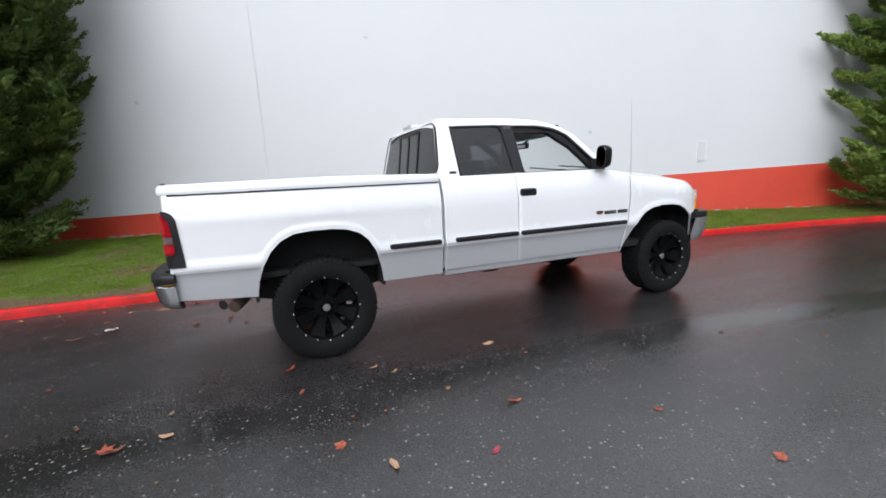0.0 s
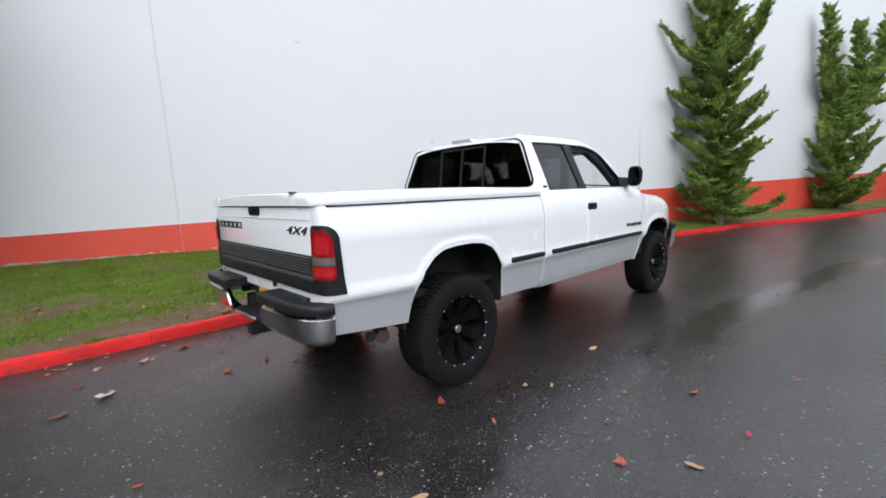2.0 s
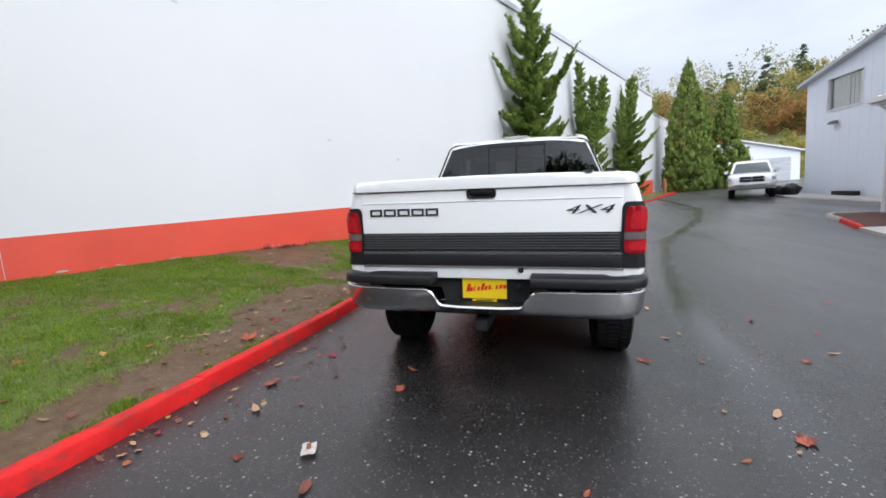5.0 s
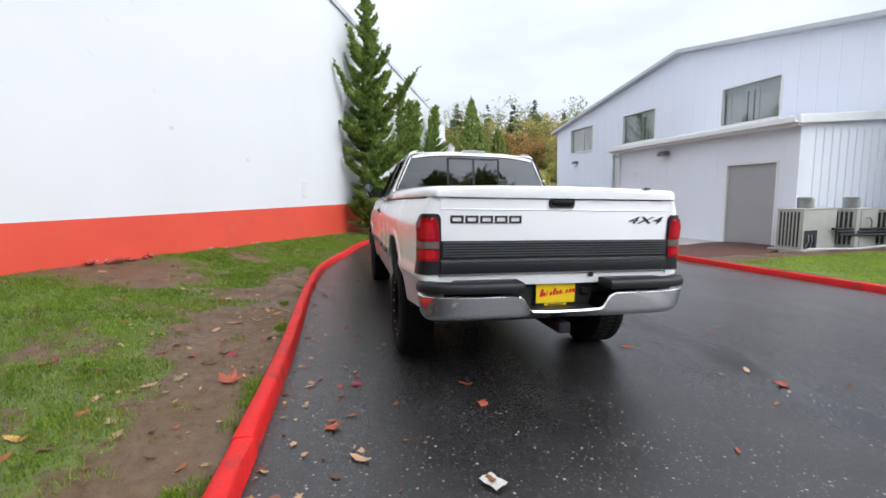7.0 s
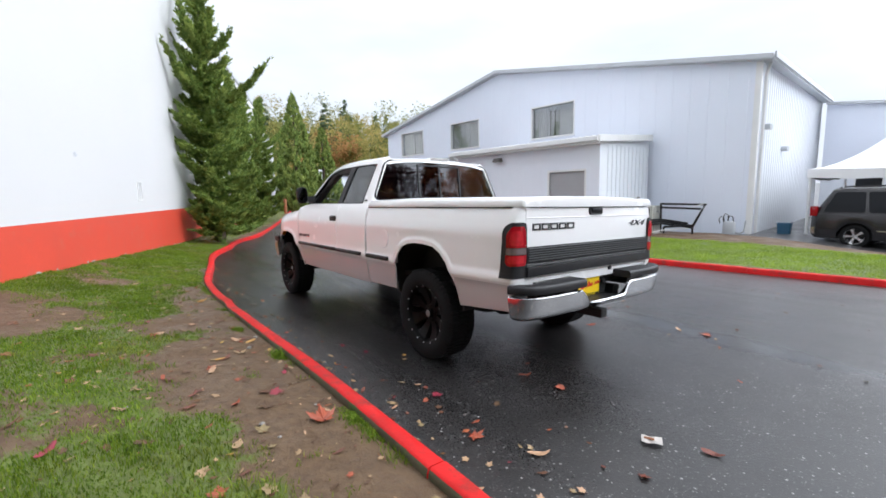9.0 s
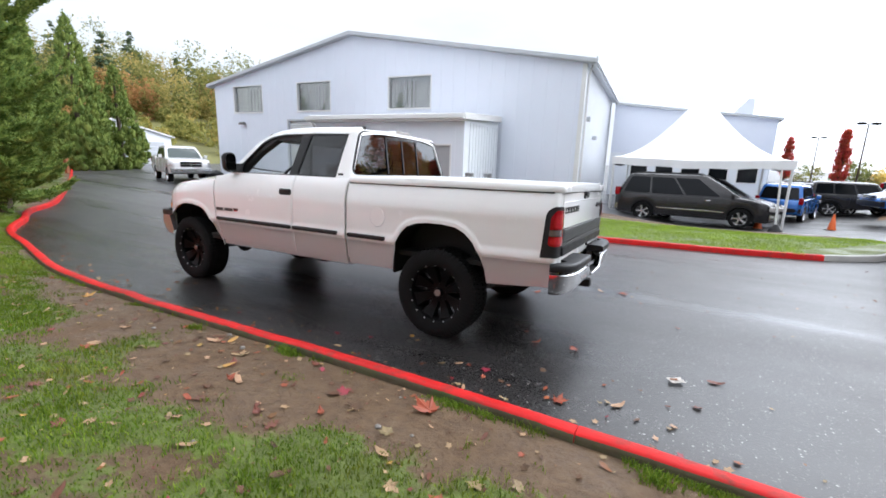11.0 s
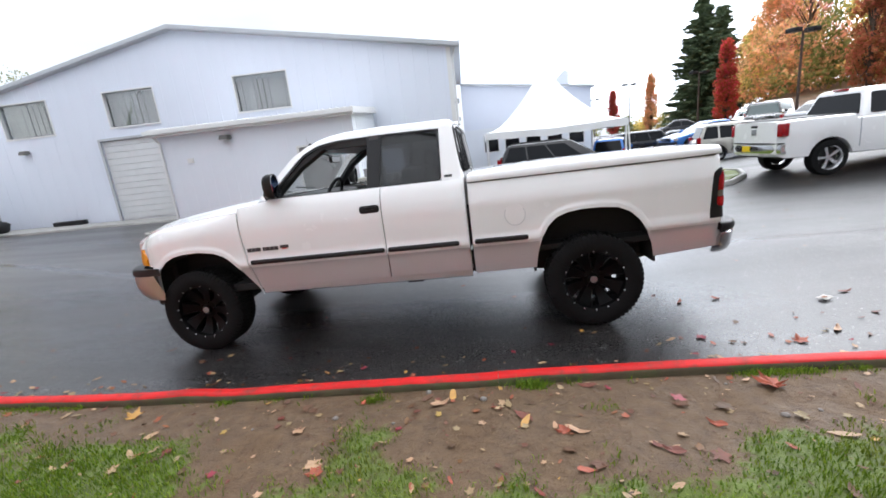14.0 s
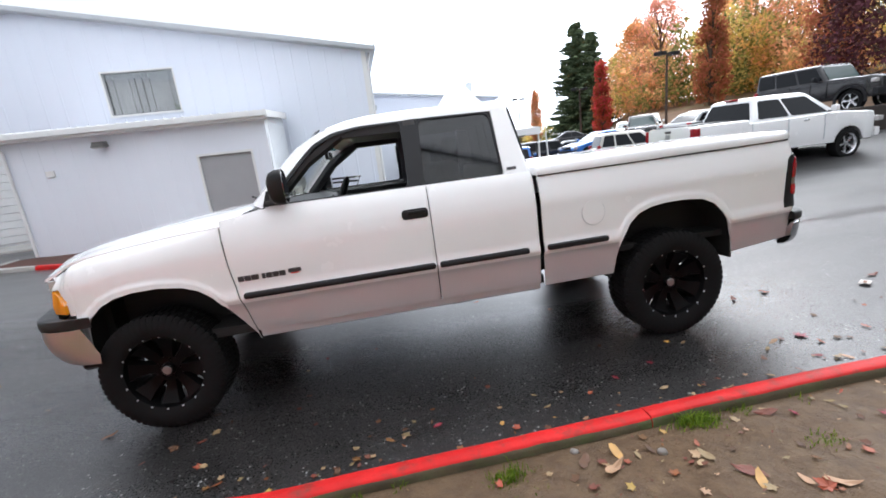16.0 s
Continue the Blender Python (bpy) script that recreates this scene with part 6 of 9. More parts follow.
    part("mirror_arm", flip(loft([[(2.56, 0.905, 1.335), (2.72, 0.905, 1.335), (2.62, 0.875, 1.44), (2.57, 0.875, 1.44)], [(2.60, 1.02, 1.375), (2.67, 1.02, 1.375), (2.65, 1.02, 1.43), (2.61, 1.02, 1.43)]])), BLACK, mr)

# roof skin and windscreen
ROOF_X = [1.035, 1.05, 1.09, 1.2, 1.5, 1.8, 2.0, 2.12, 2.22, 2.29, 2.33]
ROOF_Z = line([(1.035, 1.80), (1.05, 1.825), (1.09, 1.838), (1.2, 1.848), (1.6, 1.858), (2.0, 1.848), (2.12, 1.835), (2.22, 1.812), (2.29, 1.79), (2.33, 1.772)])
rings = []
for x in ROOF_X:
    w = 0.685 - (0.015 if x > 2.2 else 0)
    rings.append([(x, w * t, ROOF_Z(x) - 0.02 - 0.035 * t ** 4 + 0.014 * (1 - t * t)) for t in span(-1, 1, 19)] + [(x, w * t, ROOF_Z(x) - (0.08 if x > 1.1 else 0.026 + 0.035 * t ** 4 - 0.014 * (1 - t * t) + (0.012 if x > 1.06 else 0))) for t in span(0.97, -0.97, 19)])
part("roof", loft(rings), WHITE, truck, "white roof")
part("roof_lining", boxes(((1.08, -0.70, 1.742), (2.2, 0.70, 1.76))), M["dash"], truck)
lampb = part("high_brake_lamp", loft([[(x, w * t, z - 0.02 + 0.03 * math.sqrt(max(0, 1 - t * t))) for t in span(-1, 1, 11)] for x, w, z in ((1.035, 0.145, 1.838), (1.06, 0.155, 1.842), (1.14, 0.14, 1.846), (1.2, 0.11, 1.846))]), WHITE, truck, "white high brake lamp on the roof edge")
part("lens", box((1.028, -0.125, 1.822), (1.036, 0.125, 1.846), 0.003, 1), M["clear_lens"], lampb)


def screen(u, v):
    """The windscreen: u across, v up."""
    zb, zt = 1.335, 1.775
    z = zb + (zt - zb) * v
    w = 0.86 - 0.17 * v
    bow = 0.13 * (1 - u * u)
    return Vector((2.76 - 0.44 * v + bow, w * u, z))


ws = part("windscreen", sheet(screen, span(-1, 1, 15), span(0, 1, 6), 0.005), M["glass_clear"], truck, "clear curved windscreen")
ws.visible_shadow = False
part("screen_edge", sheet(screen, span(-1, 1, 15), [0.955, 1.0], 0.008, 0.003), BLACK, ws)
part("shade_band", sheet(screen, span(-0.98, 0.98, 15), [0.85, 0.955], 0.003, -0.006), glass("screen_shade_band", (0.12, 0.42, 0.46)), ws)
for y in (-0.35, 0.25):
    part("wiper", tube([(2.93, y - 0.3, 1.35), (2.91, y, 1.37), (2.86, y + 0.33, 1.40)], 0.008, 6), BLACK, truck)

# back of the cab with its sliding window


def back_poly(outline, inset, thick):
    return loft([[(BX(z) + inset, y, z) for y, z in outline], [(BX(z) + inset + thick, y, z) for y, z in outline]])


part("cab_back", back_poly([(-0.905, 0.57), (0.905, 0.57), (0.945, 0.8), (0.945, 1.22), (0.905, 1.335), (-0.905, 1.335), (-0.945, 1.22), (-0.945, 0.8)], 0.0, 0.03), WHITE, truck)
WIN = rounded([(-0.872, 1.368), (0.872, 1.368), (0.694, 1.788), (-0.694, 1.788)], 0.08, 5)
ringsb = []
for p in WIN:
    zq = 1.336 if p[1] < 1.40 else (1.806 if p[1] > 1.76 else p[1])
    q = (math.copysign(min(abs(p[0]) * 1.12, GLASS_Y(zq) - 0.032) if p[1] >= 1.40 else min(abs(p[0]) * 1.03, 0.878), p[0]), zq)
    ringsb.append([(BX(z) + o, y, z) for (y, z), o in ((p, 0.0), (q, 0.0), (q, 0.03), (p, 0.03))])
bw = part("back_frame", loft(ringsb + ringsb[:1], caps=False), WHITE, truck)
win = part("back_window", back_poly(WIN, 0.016, 0.005), M["glass_back"], truck, "dark sliding rear cab window")
for y0, y1 in ((-0.30, -0.28), (-0.01, 0.01), (0.28, 0.30)):
    part("slider_bar", back_poly([(y0, 1.38), (y1, 1.38), (y1, 1.765), (y0, 1.765)], 0.008, 0.02), BLACK, win)
part("slider_rail", back_poly([(-0.30, 1.748), (0.30, 1.748), (0.30, 1.764), (-0.30, 1.764)], 0.006, 0.02), BLACK, win)
part("seal", loft([[(BX(z) + o, y * s, 1.575 + (z - 1.575) * s) for (y, z) in (p,) for s, o in ((1.0, -0.003), (1.022, -0.003), (1.022, 0.012), (1.0, 0.012))] for p in WIN + WIN[:1]], caps=False), BLACK, win)

# rear bumper: bright lower bar, black step pads, recess with the plate
RB_END = line([(0.0, -1.135), (0.6, -1.135), (0.72, -1.128), (0.80, -1.115), (0.86, -1.093), (0.90, -1.065), (0.925, -1.035), (0.938, -1.005), (0.945, -0.96)])
RB = lambda y: RB_END(abs(y))
RB_T = line([(0.0, 0.588), (0.225, 0.588), (0.255, 0.605), (0.30, 0.672), (0.33, 0.695), (1.0, 0.70)])
ysb = [-0.945, -0.942, -0.938, -0.932, -0.925, -0.913, -0.90, -0.88, -0.86, -0.83, -0.80, -0.76, -0.72, -0.66, -0.6, -0.45, -0.34, -0.30, -0.275, -0.255, -0.235, -0.12, 0, 0.12, 0.235, 0.255, 0.275, 0.30, 0.34, 0.45, 0.6, 0.66, 0.72, 0.76, 0.80, 0.83, 0.86, 0.88, 0.90, 0.913, 0.925, 0.932, 0.938, 0.942, 0.945]
def on_bumper(y, inward, z):
    """A point of the bumper's section, laid off square to its outline."""
    y0, y1 = max(-0.945, y - 0.012), min(0.945, y + 0.012)
    t = Vector((RB(y1) - RB(y0), y1 - y0, 0)).normalized()
    return (RB(y) + t.y * inward, y - t.x * inward, z)


rb = part("rear_bumper", loft([[on_bumper(y, dx, z) for dx, z in ((0.022, RB_T(abs(y)) - 0.012), (0.012, RB_T(abs(y)) - 0.002), (0.002, RB_T(abs(y)) - 0.012), (0.022, min(0.575, RB_T(abs(y)) - 0.02)), (0.038, min(0.545, RB_T(abs(y)) - 0.028)), (0.07, 0.522), (0.11, 0.515), (0.12, 0.53))] for y in ysb]), M["chrome"], truck, "chrome step bumper with black pads")
for s in (1, -1):
    ysp = [y for y in ysb if y * s >= 0.3]
    part("step_pad", loft([[on_bumper(y, min(dx, 0.17 if abs(y) < 0.75 else 0.08), z) for dx, z in ((0.17, 0.772), (0.02, 0.771), (0.004, 0.767), (-0.004, 0.757), (-0.006, 0.722), (0.0, 0.711), (0.17, 0.711))] for y in ysp]), BLACK, rb, "black rubber step pad")
part("recess", loft([[(-0.935, y, z) for y, z in ((-0.30, 0.72), (0.30, 0.72), (0.26, 0.55), (-0.26, 0.565))], [(-0.92, y, z) for y, z in ((-0.30, 0.72), (0.30, 0.72), (0.26, 0.55), (-0.26, 0.55))]]), M["under"], rb)
part("recess_floor", boxes(((-1.10, -0.25, 0.562), (-0.92, 0.25, 0.576))), M["black"], rb)
part("plate_light", box((-0.96, -0.235, 0.655), (-0.935, -0.19, 0.69), 0.005, 1), BLACK, rb)
plate = part("plate", box((-0.956, -0.152, 0.572), (-0.946, 0.152, 0.752), 0.004, 1), BLACK, rb, "yellow plate in a black holder")
part("plate_face", box((-0.960, -0.142, 0.596), (-0.955, 0.142, 0.73), 0.002, 1), M["plate_yellow"], plate)
part("plate_strip", box((-0.960, -0.08, 0.578), (-0.9565, 0.08, 0.592), 0.0, 1), M["plate_yellow"], plate)
part("plate_strip", box((-0.960, -0.07, 0.735), (-0.9565, 0.07, 0.747), 0.0, 1), M["plate_yellow"], plate)
for k, w_ in enumerate((0.030, 0.024, 0.010, 0.022, 0.026, 0.024, 0.022, 0.008, 0.020, 0.024, 0.030)):
    y_ = 0.118 - 0.0235 * k
    tall = (0.05, 0.026, 0.036, 0.026, 0.046, 0.026, 0.028, 0.010, 0.024, 0.026, 0.024)[k]
    z_ = 0.640 + 0.0025 * k
    part("plate_bar", loft([[(x_, y_, z_), (x_, y_ - w_ * 0.72, z_), (x_, y_ - w_ * 0.72 - 0.012 * tall / 0.05, z_ + tall), (x_, y_ - 0.012 * tall / 0.05, z_ + tall)] for x_ in (-0.9595, -0.9625)]), M["plate_red"], plate)
for z_, w_ in ((0.741, 0.05), (0.585, 0.055)):
    part("plate_bar", box((-0.962, -w_, z_ - 0.003), (-0.9598, w_, z_ + 0.003)), BLACK, plate)
hitch = part("tow_hitch", box((-1.10, -0.04, 0.425), (-0.7, 0.04, 0.495), 0.006), BLACK, truck, "black square receiver hitch")
part("receiver_hole", box((-1.103, -0.027, 0.437), (-1.099, 0.027, 0.483), 0.0, 1), M["under"], hitch)
part("cross_tube", box((-0.80, -0.40, 0.45), (-0.73, 0.40, 0.52), 0.01), M["under"], hitch)
pipe = part("exhaust_pipe", tube([(1.2, -0.42, 0.52), (0.3, -0.45, 0.60), (-0.3, -0.5, 0.66), (-0.52, -0.66, 0.54), (-0.60, -0.84, 0.50)], 0.038, 10), M["rust"], truck, "rusty exhaust tail pipe")
part("exhaust_tip", tube([(-0.565, -0.76, 0.515), (-0.63, -0.90, 0.488)], 0.043, 14), M["rust"], pipe)
part("pipe_bore", tube([(-0.698, -0.867, 0.5056), (-0.7012, -0.8718, 0.5047)], 0.035, 12), M["under"], pipe)

# under the body: frame, axles, wells
for s in (1, -1):
    part("frame_rail", box((-0.95, s * 0.42 - 0.04, 0.50), (3.9, s * 0.42 + 0.04, 0.62), 0.01), M["under"], truck)
    part("bed_floor_side", box((-0.93, s * 0.62 - 0.02, 0.60), (0.93, s * 0.62 + 0.02, 0.95), 0.01), M["under"], truck)
    for cx, top, half in ((-0.004, 1.02, 0.478), (3.40, 0.985, 0.535)):
        ol = [(cx - half, 0.50), (cx - half, 0.80), (cx - half * 0.72, top - 0.05), (cx - half * 0.4, top), (cx + half * 0.4, top), (cx + half * 0.72, top - 0.05), (cx + half, 0.80), (cx + half, 0.50), (cx + half - 0.02, 0.50), (cx + half - 0.02, 0.79), (cx + half * 0.70, top - 0.07), (cx + half * 0.4, top - 0.02), (cx - half * 0.4, top - 0.02), (cx - half * 0.70, top - 0.07), (cx - half + 0.02, 0.79), (cx - half + 0.02, 0.50)]
        part("wheel_well", prism(ol, "y", s * 0.60, s * (0.915 if cx < 1 else 0.89)), M["under"], truck)
        part("well_back", boxes(((cx - half, min(s * 0.58, s * 0.60), 0.46), (cx + half, max(s * 0.58, s * 0.60), top))), M["under"], truck)
    part("leaf_spring", tube([(-0.72, s * 0.52, 0.52), (-0.3, s * 0.52, 0.42), (0, s * 0.52, 0.40), (0.4, s * 0.52, 0.44), (0.72, s * 0.52, 0.53)], 0.028, 6), M["under"], truck)
    part("shock", tube([(0.1, s * 0.5, 0.36), (0.25, s * 0.42, 0.70)], 0.03, 8), M["under"], truck)
part("floor_pan", boxes(((0.95, -0.9, 0.54), (3.3, 0.9, 0.60)), ((-0.94, -0.85, 0.66), (0.95, 0.85, 0.70))), M["under"], truck)
part("rear_axle", add(add(tube([(0, -0.72, 0.38), (0, 0.72, 0.38)], 0.045, 10), tube([(-0.16, 0, 0.38), (-0.10, 0, 0.38), (0, 0, 0.38), (0.14, 0, 0.38)], [0.07, 0.13, 0.15, 0.06], 12)), tube([(0.1, 0, 0.39), (1.9, 0.05, 0.48)], 0.04, 8)), M["under"], truck)
part("front_axle", add(tube([(WB, -0.72, 0.38), (WB, 0.72, 0.38)], 0.045, 10), tube([(WB - 0.12, 0.2, 0.38), (WB, 0.2, 0.38), (WB + 0.13, 0.2, 0.38)], [0.07, 0.14, 0.08], 12)), M["under"], truck)
part("transfer_case", add(box((1.7, -0.2, 0.36), (2.4, 0.28, 0.56), 0.05), box((2.5, -0.35, 0.38), (3.2, 0.35, 0.56), 0.05)), M["under"], truck)
part("radiator_core", boxes(((3.85, -0.75, 0.55), (3.9, 0.75, 1.1))), M["under"], truck)
part("firewall", boxes(((2.78, -0.9, 0.56), (2.82, 0.9, 1.30))), M["dash"], truck)
part("crossmember", box((1.45, -0.75, 0.44), (1.6, 0.75, 0.5), 0.01), M["under"], truck)

# cabin
part("dashboard", loft([[(x, y, z) for y in (-0.86, -0.4, 0.0, 0.4, 0.86) for z in (zt,)] + [(x, y, 0.7) for y in (0.86, -0.86)] for x, zt in ((2.42, 1.22), (2.46, 1.30), (2.60, 1.325), (2.82, 1.325))]), M["dash"], truck, "dark grey dashboard")
wheel = part("steering_wheel", loft([[Vector((2.30, 0.40, 1.27)) + Matrix.Rotation(radians(-25), 3, "Y") @ Vector((0.016 * math.cos(b), (0.185 + 0.016 * math.sin(b)) * math.cos(a), (0.185 + 0.016 * math.sin(b)) * math.sin(a))) for b in [2 * math.pi * k / 8 for k in range(8)]] for a in [2 * math.pi * k / 28 for k in range(29)]], caps=False), M["black"], truck, "black steering wheel")
part("wheel_hub", add(add(tube([(2.31, 0.40, 1.27), (2.42, 0.40, 1.22), (2.6, 0.40, 1.15)], [0.07, 0.05, 0.04], 10), tube([(2.305, 0.23, 1.28), (2.305, 0.57, 1.28)], 0.016, 6)), tube([(2.31, 0.40, 1.27), (2.37, 0.40, 1.10)], 0.016, 6)), M["black"], wheel)
for y in (0.40, -0.40):
    seat = part("front_seat", box((1.62, y - 0.29, 0.78), (2.12, y + 0.29, 0.98), 0.06, 3), M["seat"], truck, "grey cloth front seat")
    back = box((-0.07, -0.28, 0), (0.07, 0.28, 0.56), 0.05, 3)
    back.transform(pose(1.60, y, 0.92, 0, -14, 0))
    part("backrest", back, M["seat"], seat)
    hr = box((-0.045, -0.13, 0), (0.045, 0.13, 0.17), 0.04, 3)
    hr.transform(pose(1.45, y, 1.47, 0, -10, 0))
    part("headrest", hr, M["seat"], seat)
rear = part("rear_seat", box((1.08, -0.75, 0.78), (1.40, 0.75, 0.95), 0.05, 3), M["seat"], truck, "grey cloth rear bench")
part("backrest", box((1.05, -0.75, 0.9), (1.14, 0.75, 1.40), 0.04, 3), M["seat"], rear)
for s in (1, -1):
    part("door_card", box((1.72, s * 0.86 - 0.02, 0.65), (2.75, s * 0.86 + 0.02, 1.31), 0.01, 1), M["dash"], truck)
for s in (1, -1):
    part("inner_header", boxes(((1.78, min(s * 0.60, s * 0.71), 1.70), (2.2, max(s * 0.60, s * 0.71), 1.765))), M["dash"], truck)
    part("inner_screen_pillar", tube([(2.70, s * 0.82, 1.32), (2.44, s * 0.73, 1.58), (2.20, s * 0.68, 1.73)], 0.045, 8), M["dash"], truck)
both("inner_pillar", boxes(((1.69, 0.70, 1.30), (1.77, 0.74, 1.76))), M["seat"])
mir = part("rear_view_mirror", box((2.36, -0.12, 1.60), (2.39, 0.14, 1.665), 0.015), M["black"], truck)
part("mirror_face", box((2.356, -0.105, 1.608), (2.361, 0.125, 1.657), 0.0), M["mirror"], mir)
part("mirror_stem", tube([(2.385, 0.0, 1.655), (2.46, 0.0, 1.70)], 0.01, 6), M["black"], mir)
ant = part("antenna", tube([(3.06, -0.90, 1.17), (3.055, -0.905, 1.45), (3.04, -0.91, 1.97)], [0.004, 0.0025, 0.0014], 6), M["steel"], truck, "thin steel whip antenna")
part("antenna_base", tube([(3.06, -0.90, 1.135), (3.06, -0.90, 1.18)], [0.018, 0.008], 10), BLACK, ant)


# wheels
def tyre_mesh(r, w, rim, blocks=60):
    lows = [(-w / 2 + 0.03, -w / 6 - 0.006), (-w / 6 + 0.004, w / 6 - 0.004), (w / 6 + 0.006, w / 2 - 0.03)]
    rings = []
    for k in range(blocks):
        for t, up in ((0.0, 1), (0.62, 1), (0.68, 0), (0.94, 0)):
            side_lug = 0.0015 if up else 0.0
            prof = [(rim, -w / 2 + 0.02), (rim + 0.02, -w / 2 + 0.005), (rim + (r - rim) * 0.5, -w / 2 - 0.006), (r - 0.03, -w / 2 + 0.006 - side_lug), (r - 0.012 + 0.008 * up, -w / 2 + 0.02)]
            for row, (y0, y1) in enumerate(lows):
                high = up if row != 1 else 1 - up
                top = r if high else r - 0.009
                prof += [(r - 0.014, y0 - 0.003), (top, y0), (top, y1), (r - 0.014, y1 + 0.003)]
            prof += [(r - 0.012 + 0.008 * up, w / 2 - 0.02), (r - 0.03, w / 2 - 0.006 + side_lug), (rim + (r - rim) * 0.5, w / 2 + 0.006), (rim + 0.02, w / 2 - 0.005), (rim, w / 2 - 0.02)]
            a = 2 * math.pi * (k + t) / blocks
            rings.append([(p * math.cos(a), q, p * math.sin(a)) for p, q in prof])
    bm = loft(rings + rings[:1], closed=False, caps=False)
    bmesh.ops.remove_doubles(bm, verts=bm.verts, dist=1e-5)
    bmesh.ops.recalc_face_normals(bm, faces=bm.faces)
    return mesh_from("tyre", bm, M["rubber"], 35)


def disc(rings, n=40):
    """A turned shape from (radius, y) points."""
    return loft([[(a * math.cos(2 * math.pi * k / n), b, a * math.sin(2 * math.pi * k / n)) for a, b in rings] for k in range(n + 1)], closed=False, caps=False)


TYRE = tyre_mesh(0.388, 0.275, 0.238)
# black rim: deep lip, eight spokes with windows, bolts round the lip; outer side towards +y
RIM_BM = disc([(0.240, -0.12), (0.225, -0.10), (0.220, 0.03), (0.232, 0.09), (0.244, 0.118), (0.252, 0.120), (0.252, 0.105)])
RIM = mesh_from("rim", RIM_BM, M["rim_black"])
sp = bmesh.new()
for k in range(8):
    a = 2 * math.pi * (k + 0.5) / 8
    rot = Matrix.Rotation(a, 4, "Y")
    add(sp, loft([[(0.05, y0, -0.032), (0.05, y1, -0.032), (0.05, y1, 0.032), (0.05, y0, 0.032)] for y0, y1 in ((0, 0),)] + [[(x, y0, -hw), (x, y1, -hw * 0.7), (x, y1, hw * 0.7), (x, y0, hw)] for x, y0, y1, hw in ((0.055, 0.0, 0.045, 0.034), (0.12, 0.01, 0.046, 0.044), (0.17, 0.025, 0.06, 0.056), (0.224, 0.045, 0.09, 0.082))]), rot)
SPOKES = mesh_from("spokes", sp, M["rim_black"])
HUBM = mesh_from("hub", disc([(0.0, 0.075), (0.035, 0.075), (0.042, 0.068), (0.045, 0.05), (0.085, 0.045), (0.09, 0.0)]), M["rim_black"])
CAP = mesh_from("hub_cap", disc([(0.0, 0.081), (0.026, 0.080), (0.030, 0.074)]), M["steel"])
BRAKE = mesh_from("brake_drum", disc([(0.0, -0.02), (0.165, -0.02), (0.17, -0.08)]), M["under"])
BOLT = mesh_from("rim_bolt", disc([(0.0, 0.007), (0.006, 0.006), (0.0085, 0.0)], 8), M["trim_grey"])
NUT = mesh_from("lug_nut", disc([(0.0, 0.014), (0.009, 0.012), (0.011, 0.0)], 6), M["rim_black"])
for x, z in ((0.0, 0.384), (WB, 0.384)):
    for s in (1, -1):
        w = new("wheel", TYRE)
        w.parent = truck
        w["label"] = "black alloy wheel with an all-terrain tyre"
        w.matrix_basis = pose(x, s * 0.838, z, 0, 17 * x, 0 if s == 1 else 180)
        for nm, me in (("rim", RIM), ("spokes", SPOKES), ("hub", HUBM), ("hub_cap", CAP), ("brake_drum", BRAKE)):
            share(nm, me, w, Matrix.Identity(4))
        for k in range(16):
            a = 2 * math.pi * k / 16
            share("rim_bolt", BOLT, w, pose(0.2485 * math.cos(a), 0.1195, 0.2485 * math.sin(a)))
        for k in range(5):
            a = 2 * math.pi * (k + 0.3) / 5
            share("lug_nut", NUT, w, pose(0.066 * math.cos(a), 0.045, 0.066 * math.sin(a)))


# ---- other vehicles: own frame as for the pickup, x ahead from the rear axle ----
def wheel_set(root, wb, r, half, mat, width=0.2):
    key = (r, width)
    if key not in wheel_set.made:
        tyre = mesh_from("tyre", disc([(r * 0.66, -width / 2 + 0.015), (r * 0.8, -width / 2), (r * 0.97, -width / 2 + 0.015), (r, -width / 2 + 0.04), (r, width / 2 - 0.04), (r * 0.97, width / 2 - 0.015), (r * 0.8, width / 2), (r * 0.66, width / 2 - 0.015)], 32), M["rubber"])
        bmr = disc([(r * 0.67, -width / 2), (r * 0.62, 0.0), (r * 0.63, width / 2 - 0.03), (r * 0.68, width / 2 - 0.005)], 32)
        for k in range(5):
            rot = Matrix.Rotation(2 * math.pi * k / 5, 4, "Y")
            add(bmr, loft([[(x, y0, -h), (x, y1, -h * 0.8), (x, y1, h * 0.8), (x, y0, h)] for x, y0, y1, h in ((0.02, 0.03, 0.07, 0.035), (r * 0.35, 0.035, 0.075, 0.035), (r * 0.64, 0.04, 0.08, 0.05))]), rot)
        add(bmr, disc([(0.0, 0.08), (0.045, 0.078), (0.06, 0.03)], 16))
        back = mesh_from("brake_disc", disc([(0.0, -0.01), (r * 0.55, -0.01), (r * 0.6, -0.03)], 24), M["under"])
        wheel_set.made[key] = (tyre, bmr, back)
        wheel_set.rims = {}
    tyre, bmr, back = wheel_set.made[key]
    rk = (key, mat.name)
    if rk not in wheel_set.rim_of:
        wheel_set.rim_of[rk] = mesh_from("rim", bmr.copy(), mat)
    for x in (0.0, wb):
        for s in (1, -1):
            w = new("wheel", tyre)
            w.parent = root
            w.matrix_basis = pose(x, s * (half - width / 2 - 0.015), r, 0, 23 * x, 0 if s == 1 else 180)
            share("rim", wheel_set.rim_of[rk], w, Matrix.Identity(4))
            share("brake_disc", back, w, Matrix.Identity(4))


wheel_set.made, wheel_set.rim_of = {}, {}


